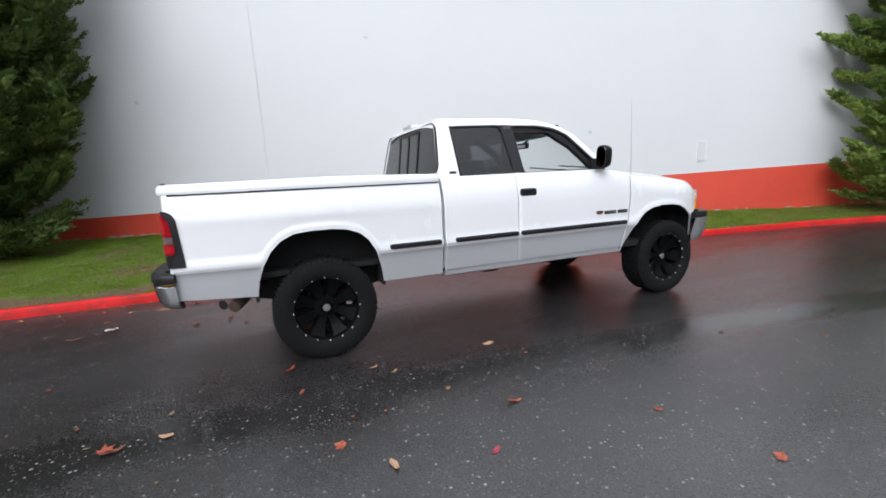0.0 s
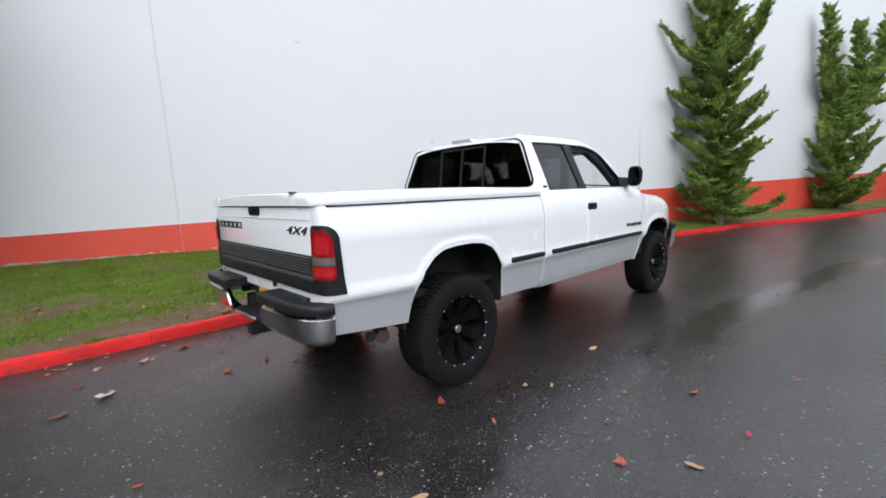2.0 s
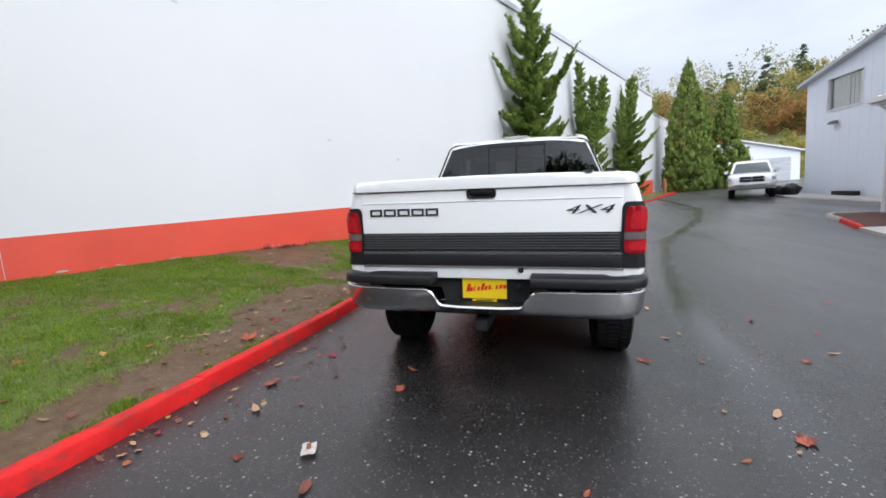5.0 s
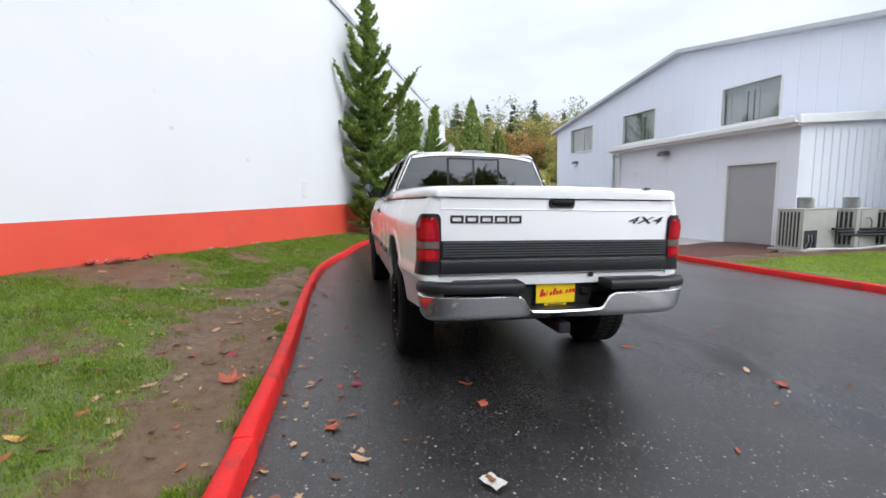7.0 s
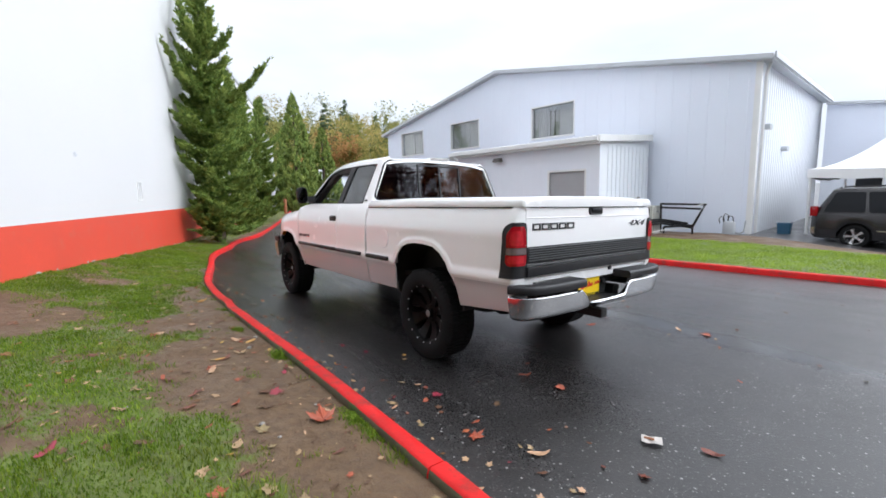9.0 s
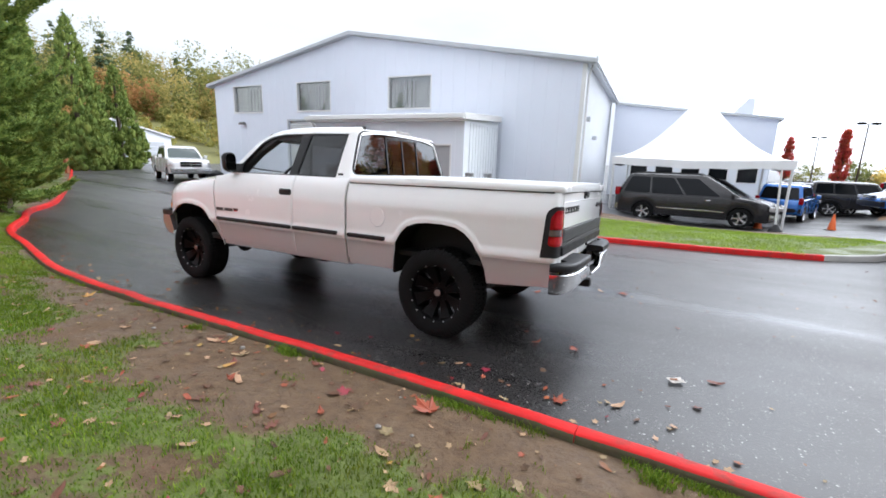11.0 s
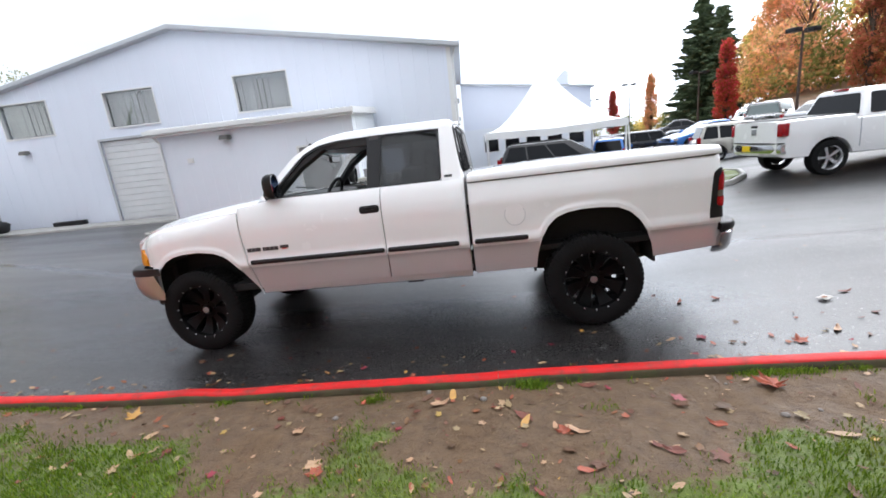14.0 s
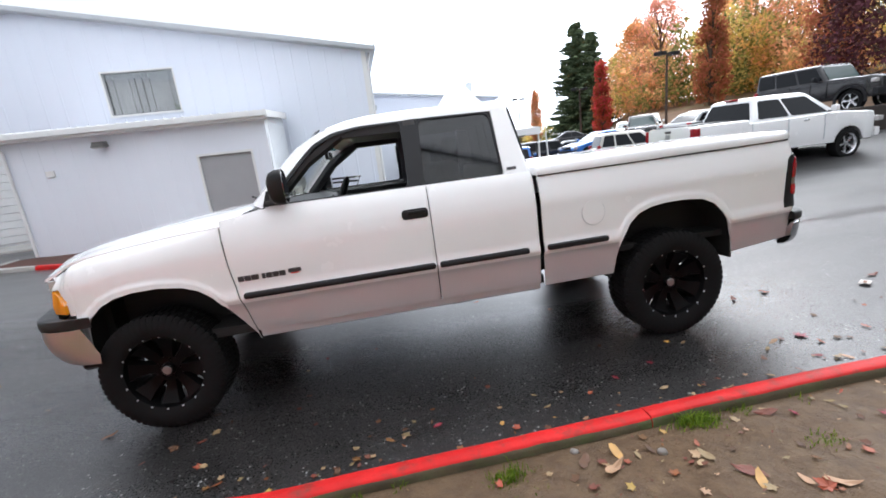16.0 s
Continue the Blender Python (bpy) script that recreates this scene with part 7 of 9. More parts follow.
def vehicle(name, label, category, at, spec, body_mat, rim_mat=None, group=""):
    """A road vehicle from a few lengths: deck = heights of its lower body along x; cabin = the glass house above the belt."""
    root = tagged(empty(name, at), label, category, group)
    wb, r, half, x0, x1, sill = spec["wb"], spec["r"], spec["half"], spec["x0"], spec["x1"], spec["sill"]
    top = line(spec["deck"])
    ar = r * 1.17
    xs = sorted(set([x0, x0 + 0.03, x0 + 0.1, x0 + 0.2, x1 - 0.2, x1 - 0.1, x1 - 0.03, x1] + [p[0] for p in spec["deck"] if x0 < p[0] < x1] + [c + ar * math.cos(math.pi * k / 12) for c in (0, wb) for k in range(13)] + [c + s * (ar + 0.004) for c in (0, wb) for s in (-1, 1)] + span(ar + 0.1, wb - ar - 0.1, 5)))
    half_at = lambda x: half - 0.16 * max(0.0, 1 - (x - x0) / 0.28) ** 2 - 0.22 * max(0.0, 1 - (x1 - x) / 0.45) ** 2
    rings = []
    for x in xs:
        lo = sill + 0.10 * max(0, 1 - (x - x0) / 0.12) + 0.06 * max(0, 1 - (x1 - x) / 0.12)
        for c in (0, wb):
            if abs(x - c) < ar:
                lo = max(lo, r + math.sqrt(max(0.0, ar * ar - (x - c) ** 2)))
        hi, h = max(top(x), lo + 0.06), half_at(x)
        d = hi - lo
        rings.append([(x, h - 0.03, lo), (x, h, lo + 0.25 * d), (x, h - 0.004, lo + 0.6 * d), (x, h - 0.014, hi - min(0.09, 0.2 * d)), (x, h - 0.028, hi - min(0.03, 0.08 * d)), (x, h - 0.07, hi), (x, h * 0.5, hi + 0.012), (x, 0, hi + 0.018), (x, -h * 0.5, hi + 0.012), (x, -h + 0.07, hi), (x, -h + 0.028, hi - min(0.03, 0.08 * d)), (x, -h + 0.014, hi - min(0.09, 0.2 * d)), (x, -h + 0.004, lo + 0.6 * d), (x, -h, lo + 0.25 * d), (x, -h + 0.03, lo)])
    part("body", loft(rings), body_mat, root, angle=38)
    part("underbody", boxes(((x0 + 0.15, -half + 0.12, sill - 0.02), (x1 - 0.2, half - 0.12, sill + 0.12)), ((-ar, -half + 0.24, sill), (ar, half - 0.24, r + ar)), ((wb - ar, -half + 0.24, sill), (wb + ar, half - 0.24, r + ar))), M["under"], root)
    c = spec["cabin"]
    zb, zt, yb, yt = c["z0"], c["z1"], half - 0.07, half - c.get("tumble", 0.2)
    rb, rt, ft, fb = c["x"]
    ring = lambda z, y, a, b, rr: [(px, py, z) for px, py in rounded([(a, -y), (b, -y), (b, y), (a, y)], rr, 3)]
    part("cabin", loft([ring(zb - 0.05, yb, rb, fb, 0.12), ring(zb, yb, rb + 0.01, fb - 0.01, 0.12), ring(zt - 0.05, yt + 0.01, rt, ft, 0.12), ring(zt, yt - 0.06, rt + 0.08, ft - 0.1, 0.15), ring(zt + 0.02, yt - 0.3, rt + 0.3, ft - 0.3, 0.2)]), body_mat, root)
    def side(x_of, z):
        t = (z - zb) / (zt - 0.05 - zb)
        return yb + (yt + 0.01 - yb) * t
    edge = lambda a, b, z: a + (b - a) * (z - zb) / (zt - 0.05 - zb)
    gl = M[spec.get("glass", "glass_dark")]
    z0, z1 = zb + 0.03, zt - 0.11
    for s in (1, -1):
        for a, b in c["panes"]:
            def pt(f, z, o):
                xr, xf = edge(rb, rt, z), edge(fb, ft, z)
                return Vector((xr + (xf - xr) * f, s * (side(0, z) + o), z))
            fr = [(a, z0), (b, z0), (b, z1), (a, z1)]
            ol = rounded(fr, 0.03, 2)
            part("side_window", loft([[pt(f, z, o) for f, z in ol] for o in (0.006, -0.012)]), gl, root)
    for nm, xb_, xt_, sg in (("windscreen", fb, ft, 1), ("rear_window", rb, rt, -1)):
        ol = rounded([(-yb + 0.12, z0), (yb - 0.12, z0), (yt - 0.1, z1), (-yt + 0.1, z1)], 0.06, 3)
        part(nm, loft([[(edge(xb_, xt_, z) + sg * o, y, z) for y, z in ol] for o in (0.008, -0.012)]), gl if nm == "rear_window" else M["glass_screen"], root)
    # door seams, roof rails, wheel lips
    for s in (1, -1):
        for f_ in spec.get("seams", ()):
            part("door_seam", boxes(((f_ - 0.0035, s * half - 0.02, sill + 0.12), (f_ + 0.0035, s * half + 0.0015, sill + 0.12 + 0.55 * (zb - sill))), ((f_ - 0.0035, s * (half - 0.014) - 0.02, sill + 0.12 + 0.55 * (zb - sill)), (f_ + 0.0035, s * (half - 0.014) + 0.016, zb - 0.05))), M["trim_grey"] if spec.get("bed") else M["black_gloss"], root)
        if spec.get("rails"):
            part("roof_rail", tube([(rt + 0.15, s * (yt - 0.08), zt + 0.01), (rt + 0.22, s * (yt - 0.08), zt + 0.05), (ft - 0.35, s * (yt - 0.08), zt + 0.05), (ft - 0.25, s * (yt - 0.08), zt + 0.01)], 0.018, 6), M["black"], root)
        if spec.get("lips"):
            for c_ in (0, wb):
                part("wheel_lip", loft([[(c_ + q * math.cos(g), s * (half + o), r + q * math.sin(g)) for q, o in ((ar - 0.004, -0.03), (ar - 0.004, 0.03), (ar + 0.07, 0.03), (ar + 0.07, -0.03))] for g in span(-0.12, math.pi + 0.12, 15)]), BLACK, root)
    if spec.get("bed"):
        part("bed_well", boxes(((x0 + 0.10, -half + 0.17, top(0) + 0.012), (rb - 0.05, half - 0.17, top(0) + 0.024))), M["black"], root)
        part("gate_crest", box((x0 - 0.012, -0.09, 1.02), (x0 + 0.01, 0.09, 1.16), 0.02, 2), M["steel"], root)
        part("gate_handle", box((x0 - 0.012, -0.12, 1.19), (x0 + 0.01, 0.12, 1.25), 0.01, 1), M["black"], root)
        part("high_brake_lamp", box((rt - 0.02, -0.2, zt - 0.03), (rt + 0.06, 0.2, zt + 0.02), 0.01, 1), M["red_lens"], root)
    # lamps, bumpers, grille, mirrors
    hz = spec.get("lamp_z", 0.8)
    for s in (1, -1):
        yo = half - 0.10
        part("head_lamp", box((x1 - 0.20, s * yo - 0.13, hz - 0.07), (x1 - 0.035, s * yo + 0.04, hz + 0.07), 0.03), M["clear_lens"], root)
        tz = spec.get("tail_z", 0.95)
        part("tail_lamp", box((x0 - 0.006, s * (half - 0.10) - 0.09, tz - 0.15), (x0 + 0.17, s * (half - 0.10) + 0.075, tz + 0.15), 0.03), M["red_lens"], root)
        mx_ = c["x"][3] - 0.35
        m_ = part("door_mirror", box((mx_ - 0.05, s * (half + 0.1) - 0.09, zb + 0.02), (mx_ + 0.06, s * (half + 0.1) + 0.08, zb + 0.19), 0.04), body_mat if not spec.get("black_mirror") else BLACK, root)
        part("mirror_stem", box((mx_ - 0.03, min(s * (half - 0.06), s * (half + 0.04)), zb + 0.01), (mx_ + 0.04, max(s * (half - 0.06), s * (half + 0.04)), zb + 0.06), 0.01, 1), BLACK, m_)
        part("door_handle", box((c["x"][3] - 1.15, s * half - 0.012, zb - 0.14), (c["x"][3] - 0.98, s * half + 0.012, zb - 0.10), 0.01, 1), M[spec.get("handle", "chrome")], root)
        if spec.get("strip"):
            part("side_strip", box((ar + 0.08, s * half - 0.012, sill + 0.24), (wb - ar - 0.08, s * half + 0.014, sill + 0.28), 0.006, 1), M["chrome"], root)
    bm_ = M[spec.get("bumper", "chrome")]
    part("front_bumper", loft([[(x1 - 0.03 + 0.09 * (1 - (y / half) ** 2) + dx, y, z) for dx, z in ((-0.14, sill + 0.04), (0.0, sill + 0.05), (0.02, sill + 0.14), (0.0, sill + 0.26), (-0.14, sill + 0.28))] for y in span(-half + 0.06, half - 0.06, 9)]), M[spec["front_bumper"]] if "front_bumper" in spec else bm_, root)
    part("rear_bumper", loft([[(x0 + 0.05 - 0.09 * (1 - (y / half) ** 2) + dx, y, z) for dx, z in ((0.12, sill + 0.10), (0.0, sill + 0.11), (-0.02, sill + 0.2), (0.0, sill + 0.30), (0.12, sill + 0.32))] for y in span(-half + 0.05, half - 0.05, 9)]), bm_, root)
    gw = half * 0.52
    g_ = part("grille", box((x1 - 0.05, -gw, hz - 0.14), (x1 + 0.015, gw, hz + 0.12), 0.03), M[spec.get("grille", "chrome")], root)
    if spec.get("cross"):
        for sy in (-1, 1):
            for sz in (-1, 1):
                part("grille_mesh", box((x1 + 0.006, min(sy * 0.03, sy * (gw - 0.05)), hz + min(sz * 0.02, sz * 0.13) - 0.01), (x1 + 0.024, max(sy * 0.03, sy * (gw - 0.05)), hz + max(sz * 0.02, sz * 0.13) - 0.01), 0.012, 1), M["black_gloss"], g_)
    for k in range(0 if spec.get("cross") else 7 if spec.get("bars") else 3):
        if spec.get("bars"):
            part("grille_slot", box((x1 + 0.006, -gw + 0.04 + k * (2 * gw - 0.08) / 7 + 0.02, hz - 0.11), (x1 + 0.022, -gw + 0.04 + (k + 1) * (2 * gw - 0.08) / 7 - 0.02, hz + 0.09), 0.008, 1), M["black_gloss"], g_)
            continue
        part("grille_slot", box((x1 + 0.006, -gw + 0.05, hz - 0.10 + k * 0.075), (x1 + 0.022, gw - 0.05, hz - 0.06 + k * 0.075), 0.005, 1), M["black_gloss"], g_)
    if spec.get("plate"):
        part("plate", box((x0 - 0.065, 0.05, sill + 0.14), (x0 - 0.045, 0.35, sill + 0.28), 0.004, 1), M["plate_yellow"], root)
        part("step_pad", loft([[(x0 + 0.03 - 0.09 * (1 - (y / half) ** 2) + dx, y, z) for dx, z in ((0.10, sill + 0.325), (0.0, sill + 0.325), (0.0, sill + 0.35), (0.10, sill + 0.35))] for y in span(-half + 0.06, half - 0.06, 9)]), BLACK, root)
    wheel_set(root, wb, r, half, rim_mat or M["silver_wheel"], spec.get("tyre_w", 0.22))
    return root


PICKUP = dict(bed=True, cross=True, seams=(0.56, 1.62, 2.72), wb=3.56, r=0.40, half=1.0, x0=-1.15, x1=4.58, sill=0.48, lamp_z=0.98, tail_z=1.12, tyre_w=0.27, glass="glass_dark",
              deck=[(-1.15, 1.30), (-0.9, 1.33), (0.45, 1.33), (0.5, 1.24), (3.15, 1.28), (3.4, 1.27), (4.3, 1.20), (4.5, 1.12), (4.58, 0.95)],
              cabin=dict(z0=1.25, z1=1.90, x=(0.46, 0.58, 2.42, 3.25), panes=((0.05, 0.42), (0.45, 0.90)), tumble=0.24))
LONG = {**PICKUP, "front_bumper": "paint_white", "plate": True, "x0": -1.1, "tyre_w": 0.28, "cabin": dict(z0=1.27, z1=1.87, x=(0.62, 0.80, 2.42, 3.22), panes=((0.06, 0.42), (0.45, 0.88)), tumble=0.28)}
VAN = dict(rails=True, seams=(0.85, 1.75, 2.65), wb=3.08, r=0.335, half=1.0, x0=-1.05, x1=4.05, sill=0.26, lamp_z=0.72, tail_z=1.05, glass="glass_dark", strip=True,
           deck=[(-1.05, 0.95), (-0.9, 1.02), (2.9, 1.05), (3.3, 1.0), (3.8, 0.88), (4.0, 0.75), (4.05, 0.6)],
           cabin=dict(z0=1.0, z1=1.73, x=(-0.98, -0.62, 2.05, 3.15), panes=((0.05, 0.28), (0.30, 0.56), (0.58, 0.84)), tumble=0.22))
SUV = dict(rails=True, seams=(0.55, 1.35, 2.2), wb=2.65, r=0.36, half=0.93, x0=-0.82, x1=3.45, sill=0.36, lamp_z=0.85, tail_z=1.0, glass="glass_dark", bumper="black",
           deck=[(-0.82, 0.95), (-0.7, 1.05), (2.1, 1.08), (2.5, 1.06), (3.2, 0.98), (3.4, 0.86), (3.45, 0.7)],
           cabin=dict(z0=1.03, z1=1.70, x=(-0.74, -0.5, 1.45, 2.22), panes=((0.05, 0.26), (0.29, 0.56), (0.59, 0.88)), tumble=0.2))
BOXY = dict(lips=True, bars=True, seams=(0.75, 1.55, 2.15), wb=2.95, r=0.40, half=0.94, x0=-0.85, x1=3.75, sill=0.50, lamp_z=1.02, tail_z=1.0, glass="glass_dark", bumper="black", grille="black_gloss", black_mirror=True, handle="black",
            deck=[(-0.85, 1.10), (-0.8, 1.22), (2.05, 1.25), (2.2, 1.25), (3.5, 1.20), (3.72, 1.12), (3.75, 0.95)],
            cabin=dict(z0=1.2, z1=1.84, x=(-0.82, -0.78, 1.72, 2.1), panes=((0.05, 0.30), (0.33, 0.62), (0.65, 0.94)), tumble=0.14))
CAR = dict(seams=(0.5, 1.3, 2.15), wb=2.65, r=0.31, half=0.88, x0=-0.95, x1=3.5, sill=0.26, lamp_z=0.66, tail_z=0.8, glass="glass_dark", bumper="black",
           deck=[(-0.95, 0.85), (-0.8, 0.97), (-0.2, 0.98), (2.2, 0.96), (2.6, 0.9), (3.2, 0.76), (3.45, 0.62), (3.5, 0.5)],
           cabin=dict(z0=0.9, z1=1.44, x=(-0.55, 0.25, 1.25, 2.25), panes=((0.12, 0.48), (0.51, 0.88)), tumble=0.22))


def stand(x, y, heading, dz=0.0):
    return pose(x, y, ground_z(x, y) + dz, 0, 0, heading)


# the lane's pickup faces the camera; its nose is near x = 20.6
vehicle("pickup_truck", "white crew-cab pickup truck with a chrome grille, facing down the drive", "pickup truck", stand(25.4, -10.95, 161), {**PICKUP, "glass": "glass_dark"}, M["paint_white"])
vehicle("pickup_truck", "white crew-cab pickup truck with bright alloy wheels in the yard", "pickup truck", stand(-6.84, -7.46, 182.0), LONG, M["paint_white"])
vehicle("minivan", "dark grey minivan with tinted windows beside the tent", "minivan", stand(-0.55, -14.9, 175, -0.04), VAN, M["paint_black"])
vehicle("minivan", "dark minivan parked behind another by the tent", "minivan", stand(-1.2, -17.6, 176), VAN, M["paint_black"])
vehicle("off_road_car", "black boxy off-road car on the upper row", "off-road car", stand(-15.4, -13.3, 95, 0.6), {**BOXY, "plate": True}, M["paint_black"])
vehicle("hatchback", "bright blue small car parked in the lot", "car", stand(-5.9, -21.6, 250), SUV, M["paint_blue"], group="parked cars in the lot")
vehicle("suv", "black sport utility car parked in the lot", "car", stand(-8.8, -27.0, 172), {**BOXY, "plate": False}, M["paint_black"], group="parked cars in the lot")
vehicle("sedan", "blue saloon car parked in the lot", "car", stand(-12.2, -21.9, 12), CAR, M["paint_blue"], group="parked cars in the lot")
vehicle("suv", "pale gold sport utility car parked in the lot", "car", stand(-9.5, -17.5, 168), SUV, M["paint_tan"], group="parked cars in the lot")
for k, (x, y, h, sp, mt, nm, lb) in enumerate(((-4.6, -27.0, 80, CAR, "paint_white", "sedan", "white saloon car in the far row"), (-7.5, -29.5, 172, SUV, "paint_grey", "suv", "grey sport utility car in the far row"), (-11.0, -27.5, 165, CAR, "paint_grey", "sedan", "grey saloon car in the far row"), (-17.0, -21.0, 62, CAR, "paint_tan", "sedan", "pale saloon car on the rise"), (-15.6, -24.6, 62, SUV, "paint_black", "suv", "black sport utility car on the rise"), (-17.5, -29.5, 60, CAR, "paint_white", "sedan", "white saloon car on the rise"), (-20.5, -31.5, 60, VAN, "paint_white", "minivan", "white van on the rise"), (-13.5, -33.0, 160, CAR, "paint_black", "sedan", "black saloon car far off"), (-9.8, -35.0, 165, SUV, "paint_white", "suv", "white sport utility car far off"), (-14.0, -17.8, 197, CAR, "paint_grey", "sedan", "dark grey saloon car behind the pickups"))):
    vehicle(nm, lb, "car", stand(x, y, h), sp, M[mt], group="parked cars in the lot")

post = tagged(empty("wooden_post", stand(30.1, -7.4, 20)), "short orange-brown wooden post at the end of the drive", "post")
part("post_shaft", box((-0.085, -0.085, -0.2), (0.085, 0.085, 1.16), 0.012, 2), M["post_wood"], post)
part("post_cap", prism([(-0.09, 1.16), (0.09, 1.16), (0.0, 1.21)], "x", -0.09, 0.09), M["post_wood"], post)

# ---- canopy tent ----
tent = tagged(empty("canopy_tent", pose(-2.0, -18.4, ground_z(-2, -18.4), 0, 0, 1)), "white peaked canopy tent on thin poles", "tent")
ZEV = 2.72
us = span(-1, 1, 21)


def canopy(u, v):
    a, b = u * 3.05, v * 3.05
    m_ = max(abs(u), abs(v))
    z = ZEV + 2.95 * max(0.0, 1 - m_) ** 1.75 - 0.10 * (1 - abs(u * v)) * m_ ** 6
    return Vector((a, b, z))


part("canopy", sheet(canopy, us, us, 0.01), M["fabric_white"], tent)
for i in range(4):
    rot = Matrix.Rotation(i * math.pi / 2, 4, "Z")
    bm = sheet(lambda u, v: Vector((u * 3.06, 3.06 + 0.02 * math.sin(9 * u), ZEV - 0.1 * (1 - abs(u)) - 0.30 * v - 0.02 * math.sin(12 * u) * v)), us, span(0, 1, 4), 0.006)
    bm.transform(rot)
    part("valance", bm, M["fabric_white"], tent)
    leg = tube([(2.98, 2.98, -0.05), (2.98, 2.98, ZEV)], 0.045, 8)
    leg.transform(rot)
    part("pole", leg, M["trim_white"], tent)
for x, y in ((-4.3, -15.3), (-6.9, -17.5)):
    cone = tagged(empty("traffic_cone", stand(x, y, 0)), "orange traffic cone on the wet yard", "traffic cone", "traffic cones")
    part("cone_shell", loft([[(r_ * math.cos(a), r_ * math.sin(a), z) for a in [2 * math.pi * k / 14 for k in range(14)]] for r_, z in ((0.14, 0.03), (0.03, 0.62), (0.02, 0.63))]), M["orange_cone"], cone)
    part("cone_base", box((-0.19, -0.19, 0), (0.19, 0.19, 0.03), 0.01, 1), M["black"], cone)
post = tagged(empty("sign_post", stand(-4.4, -12.6, 0)), "thin white post on a dark base in the yard", "post")
part("post_pole", tube([(0, 0, 0), (0.12, 0, 2.0)], 0.03, 8), M["trim_white"], post)
part("post_base", loft([[(r_ * math.cos(a), r_ * math.sin(a), z) for a in [2 * math.pi * k / 12 for k in range(12)]] for r_, z in ((0.22, 0), (0.2, 0.07), (0.05, 0.3))]), M["black"], post)

# ---- yard equipment by the annexe ----
def ac_unit(x, y, w, d, h, turn, label, slats=0, bay=False, cap=False, loop=False):
    u = tagged(empty("air_conditioner", pose(x, y, ground_z(x, y) + 0.08, 0, 0, turn)), label, "air conditioner", "cooling units beside the annexe")
    part("casing", box((-w / 2, -d / 2, 0.06), (w / 2, d / 2, h - 0.03), 0.012), M["unit_beige"], u)
    part("lid", box((-w / 2 - 0.015, -d / 2 - 0.015, h - 0.028), (w / 2 + 0.015, d / 2 + 0.015, h), 0.008), M["unit_beige"], u)
    part("base", boxes(((-w / 2 - 0.12, -d / 2 - 0.1, -0.06), (w / 2 + 0.12, d / 2 + 0.1, 0.055))), M["concrete"], u)
    if slats:
        part("coil", boxes(((-w / 2 + 0.05, d / 2 - 0.004, 0.12), (w / 2 - 0.05, d / 2 + 0.003, h - 0.08))), M["dark"], u)
        for k in range(slats):
            sx = -w / 2 + 0.06 + (w - 0.12) * k / (slats - 1)
            part("louvre", box((sx - 0.016, d / 2, 0.11), (sx + 0.016, d / 2 + 0.022, h - 0.07), 0.003, 1), M["unit_beige"], u)
    if bay:
        part("service_bay", boxes(((-w / 2 - 0.004, d / 2 - 0.50, 0.08), (-w / 2 + 0.004, d / 2 - 0.05, 0.52))), M["dark"], u)
        for k in range(4):
            part("hose", tube([(-w / 2 - 0.01, d / 2 - 0.12 - 0.08 * k, 0.12), (-w / 2 - 0.05, d / 2 - 0.16 - 0.06 * k, 0.26), (-w / 2 - 0.01, d / 2 - 0.2 - 0.05 * k, 0.42)], 0.012, 6), M["black" if k % 2 else "steel"], u)
    else:
        part("side_seam", boxes(((-w / 2 - 0.003, d / 2 - 0.16, 0.1), (-w / 2 + 0.003, d / 2 - 0.145, h - 0.06))), M["dark"], u)
    if loop:
        part("conduit", tube([(-w / 2 - 0.005, 0.05, 0.78), (-w / 2 - 0.07, 0.04, 0.80), (-w / 2 - 0.08, -0.04, 0.70), (-w / 2 - 0.06, -0.05, 0.40)], 0.016, 7), M["steel"], u)
    if cap:
        drum = part("vent_drum", loft([[(r * math.cos(t), 0.12 + r * math.sin(t), h + z) for t in [2 * math.pi * k / 18 for k in range(18)]] for r, z in ((0.15, 0.0), (0.15, 0.22), (0.16, 0.225), (0.16, 0.26), (0.13, 0.28))]), M["steel"], u)
        part("capacitor_box", box((-0.06, -0.16, h), (0.08, -0.04, h + 0.24), 0.02), M["unit_beige"], drum)
    return u


ac_unit(4.95, -9.95, 0.62, 1.15, 1.05, 4, "beige air conditioner with tall louvres and an open service bay", 7, True, True)
ac_unit(4.78, -11.2, 0.62, 0.78, 1.02, 4, "beige air conditioner with a drum on its lid", 6, False, True, True)
ac_unit(4.66, -12.08, 0.62, 0.74, 0.98, 4, "beige air conditioner near the warehouse", 6, False, False, True)
run = tagged(empty("pipe_run", pose(0, 0, ground_z(4, -11) + 0.08)), "black insulated pipes running past the cooling units to a rack", "pipes")
for k in range(3):
    o = 0.07 * k
    part("pipe", tube([(4.62 - o * 0.4, -10.35 - o, 0.52 - o), (4.42 - o * 0.4, -11.2, 0.50 - o), (4.28 - o * 0.4, -12.2, 0.50 - o), (4.05 - o, -12.5, 0.44 - o), (3.45 - o, -12.42, 0.38 - o)], 0.034, 8), M["black"], run)
part("drain_pipe", tube([(4.6, -9.6, 0.06), (4.3, -10.6, 0.05), (4.0, -11.8, 0.16), (3.5, -12.6, 0.2)], 0.018, 7), M["trim_white"], run)
part("cable", tube([(4.25, -12.3, 0.95), (3.9, -12.5, 0.86), (3.4, -12.36, 0.90), (2.95, -12.3, 1.04)], 0.014, 6), M["trim_white"], run)
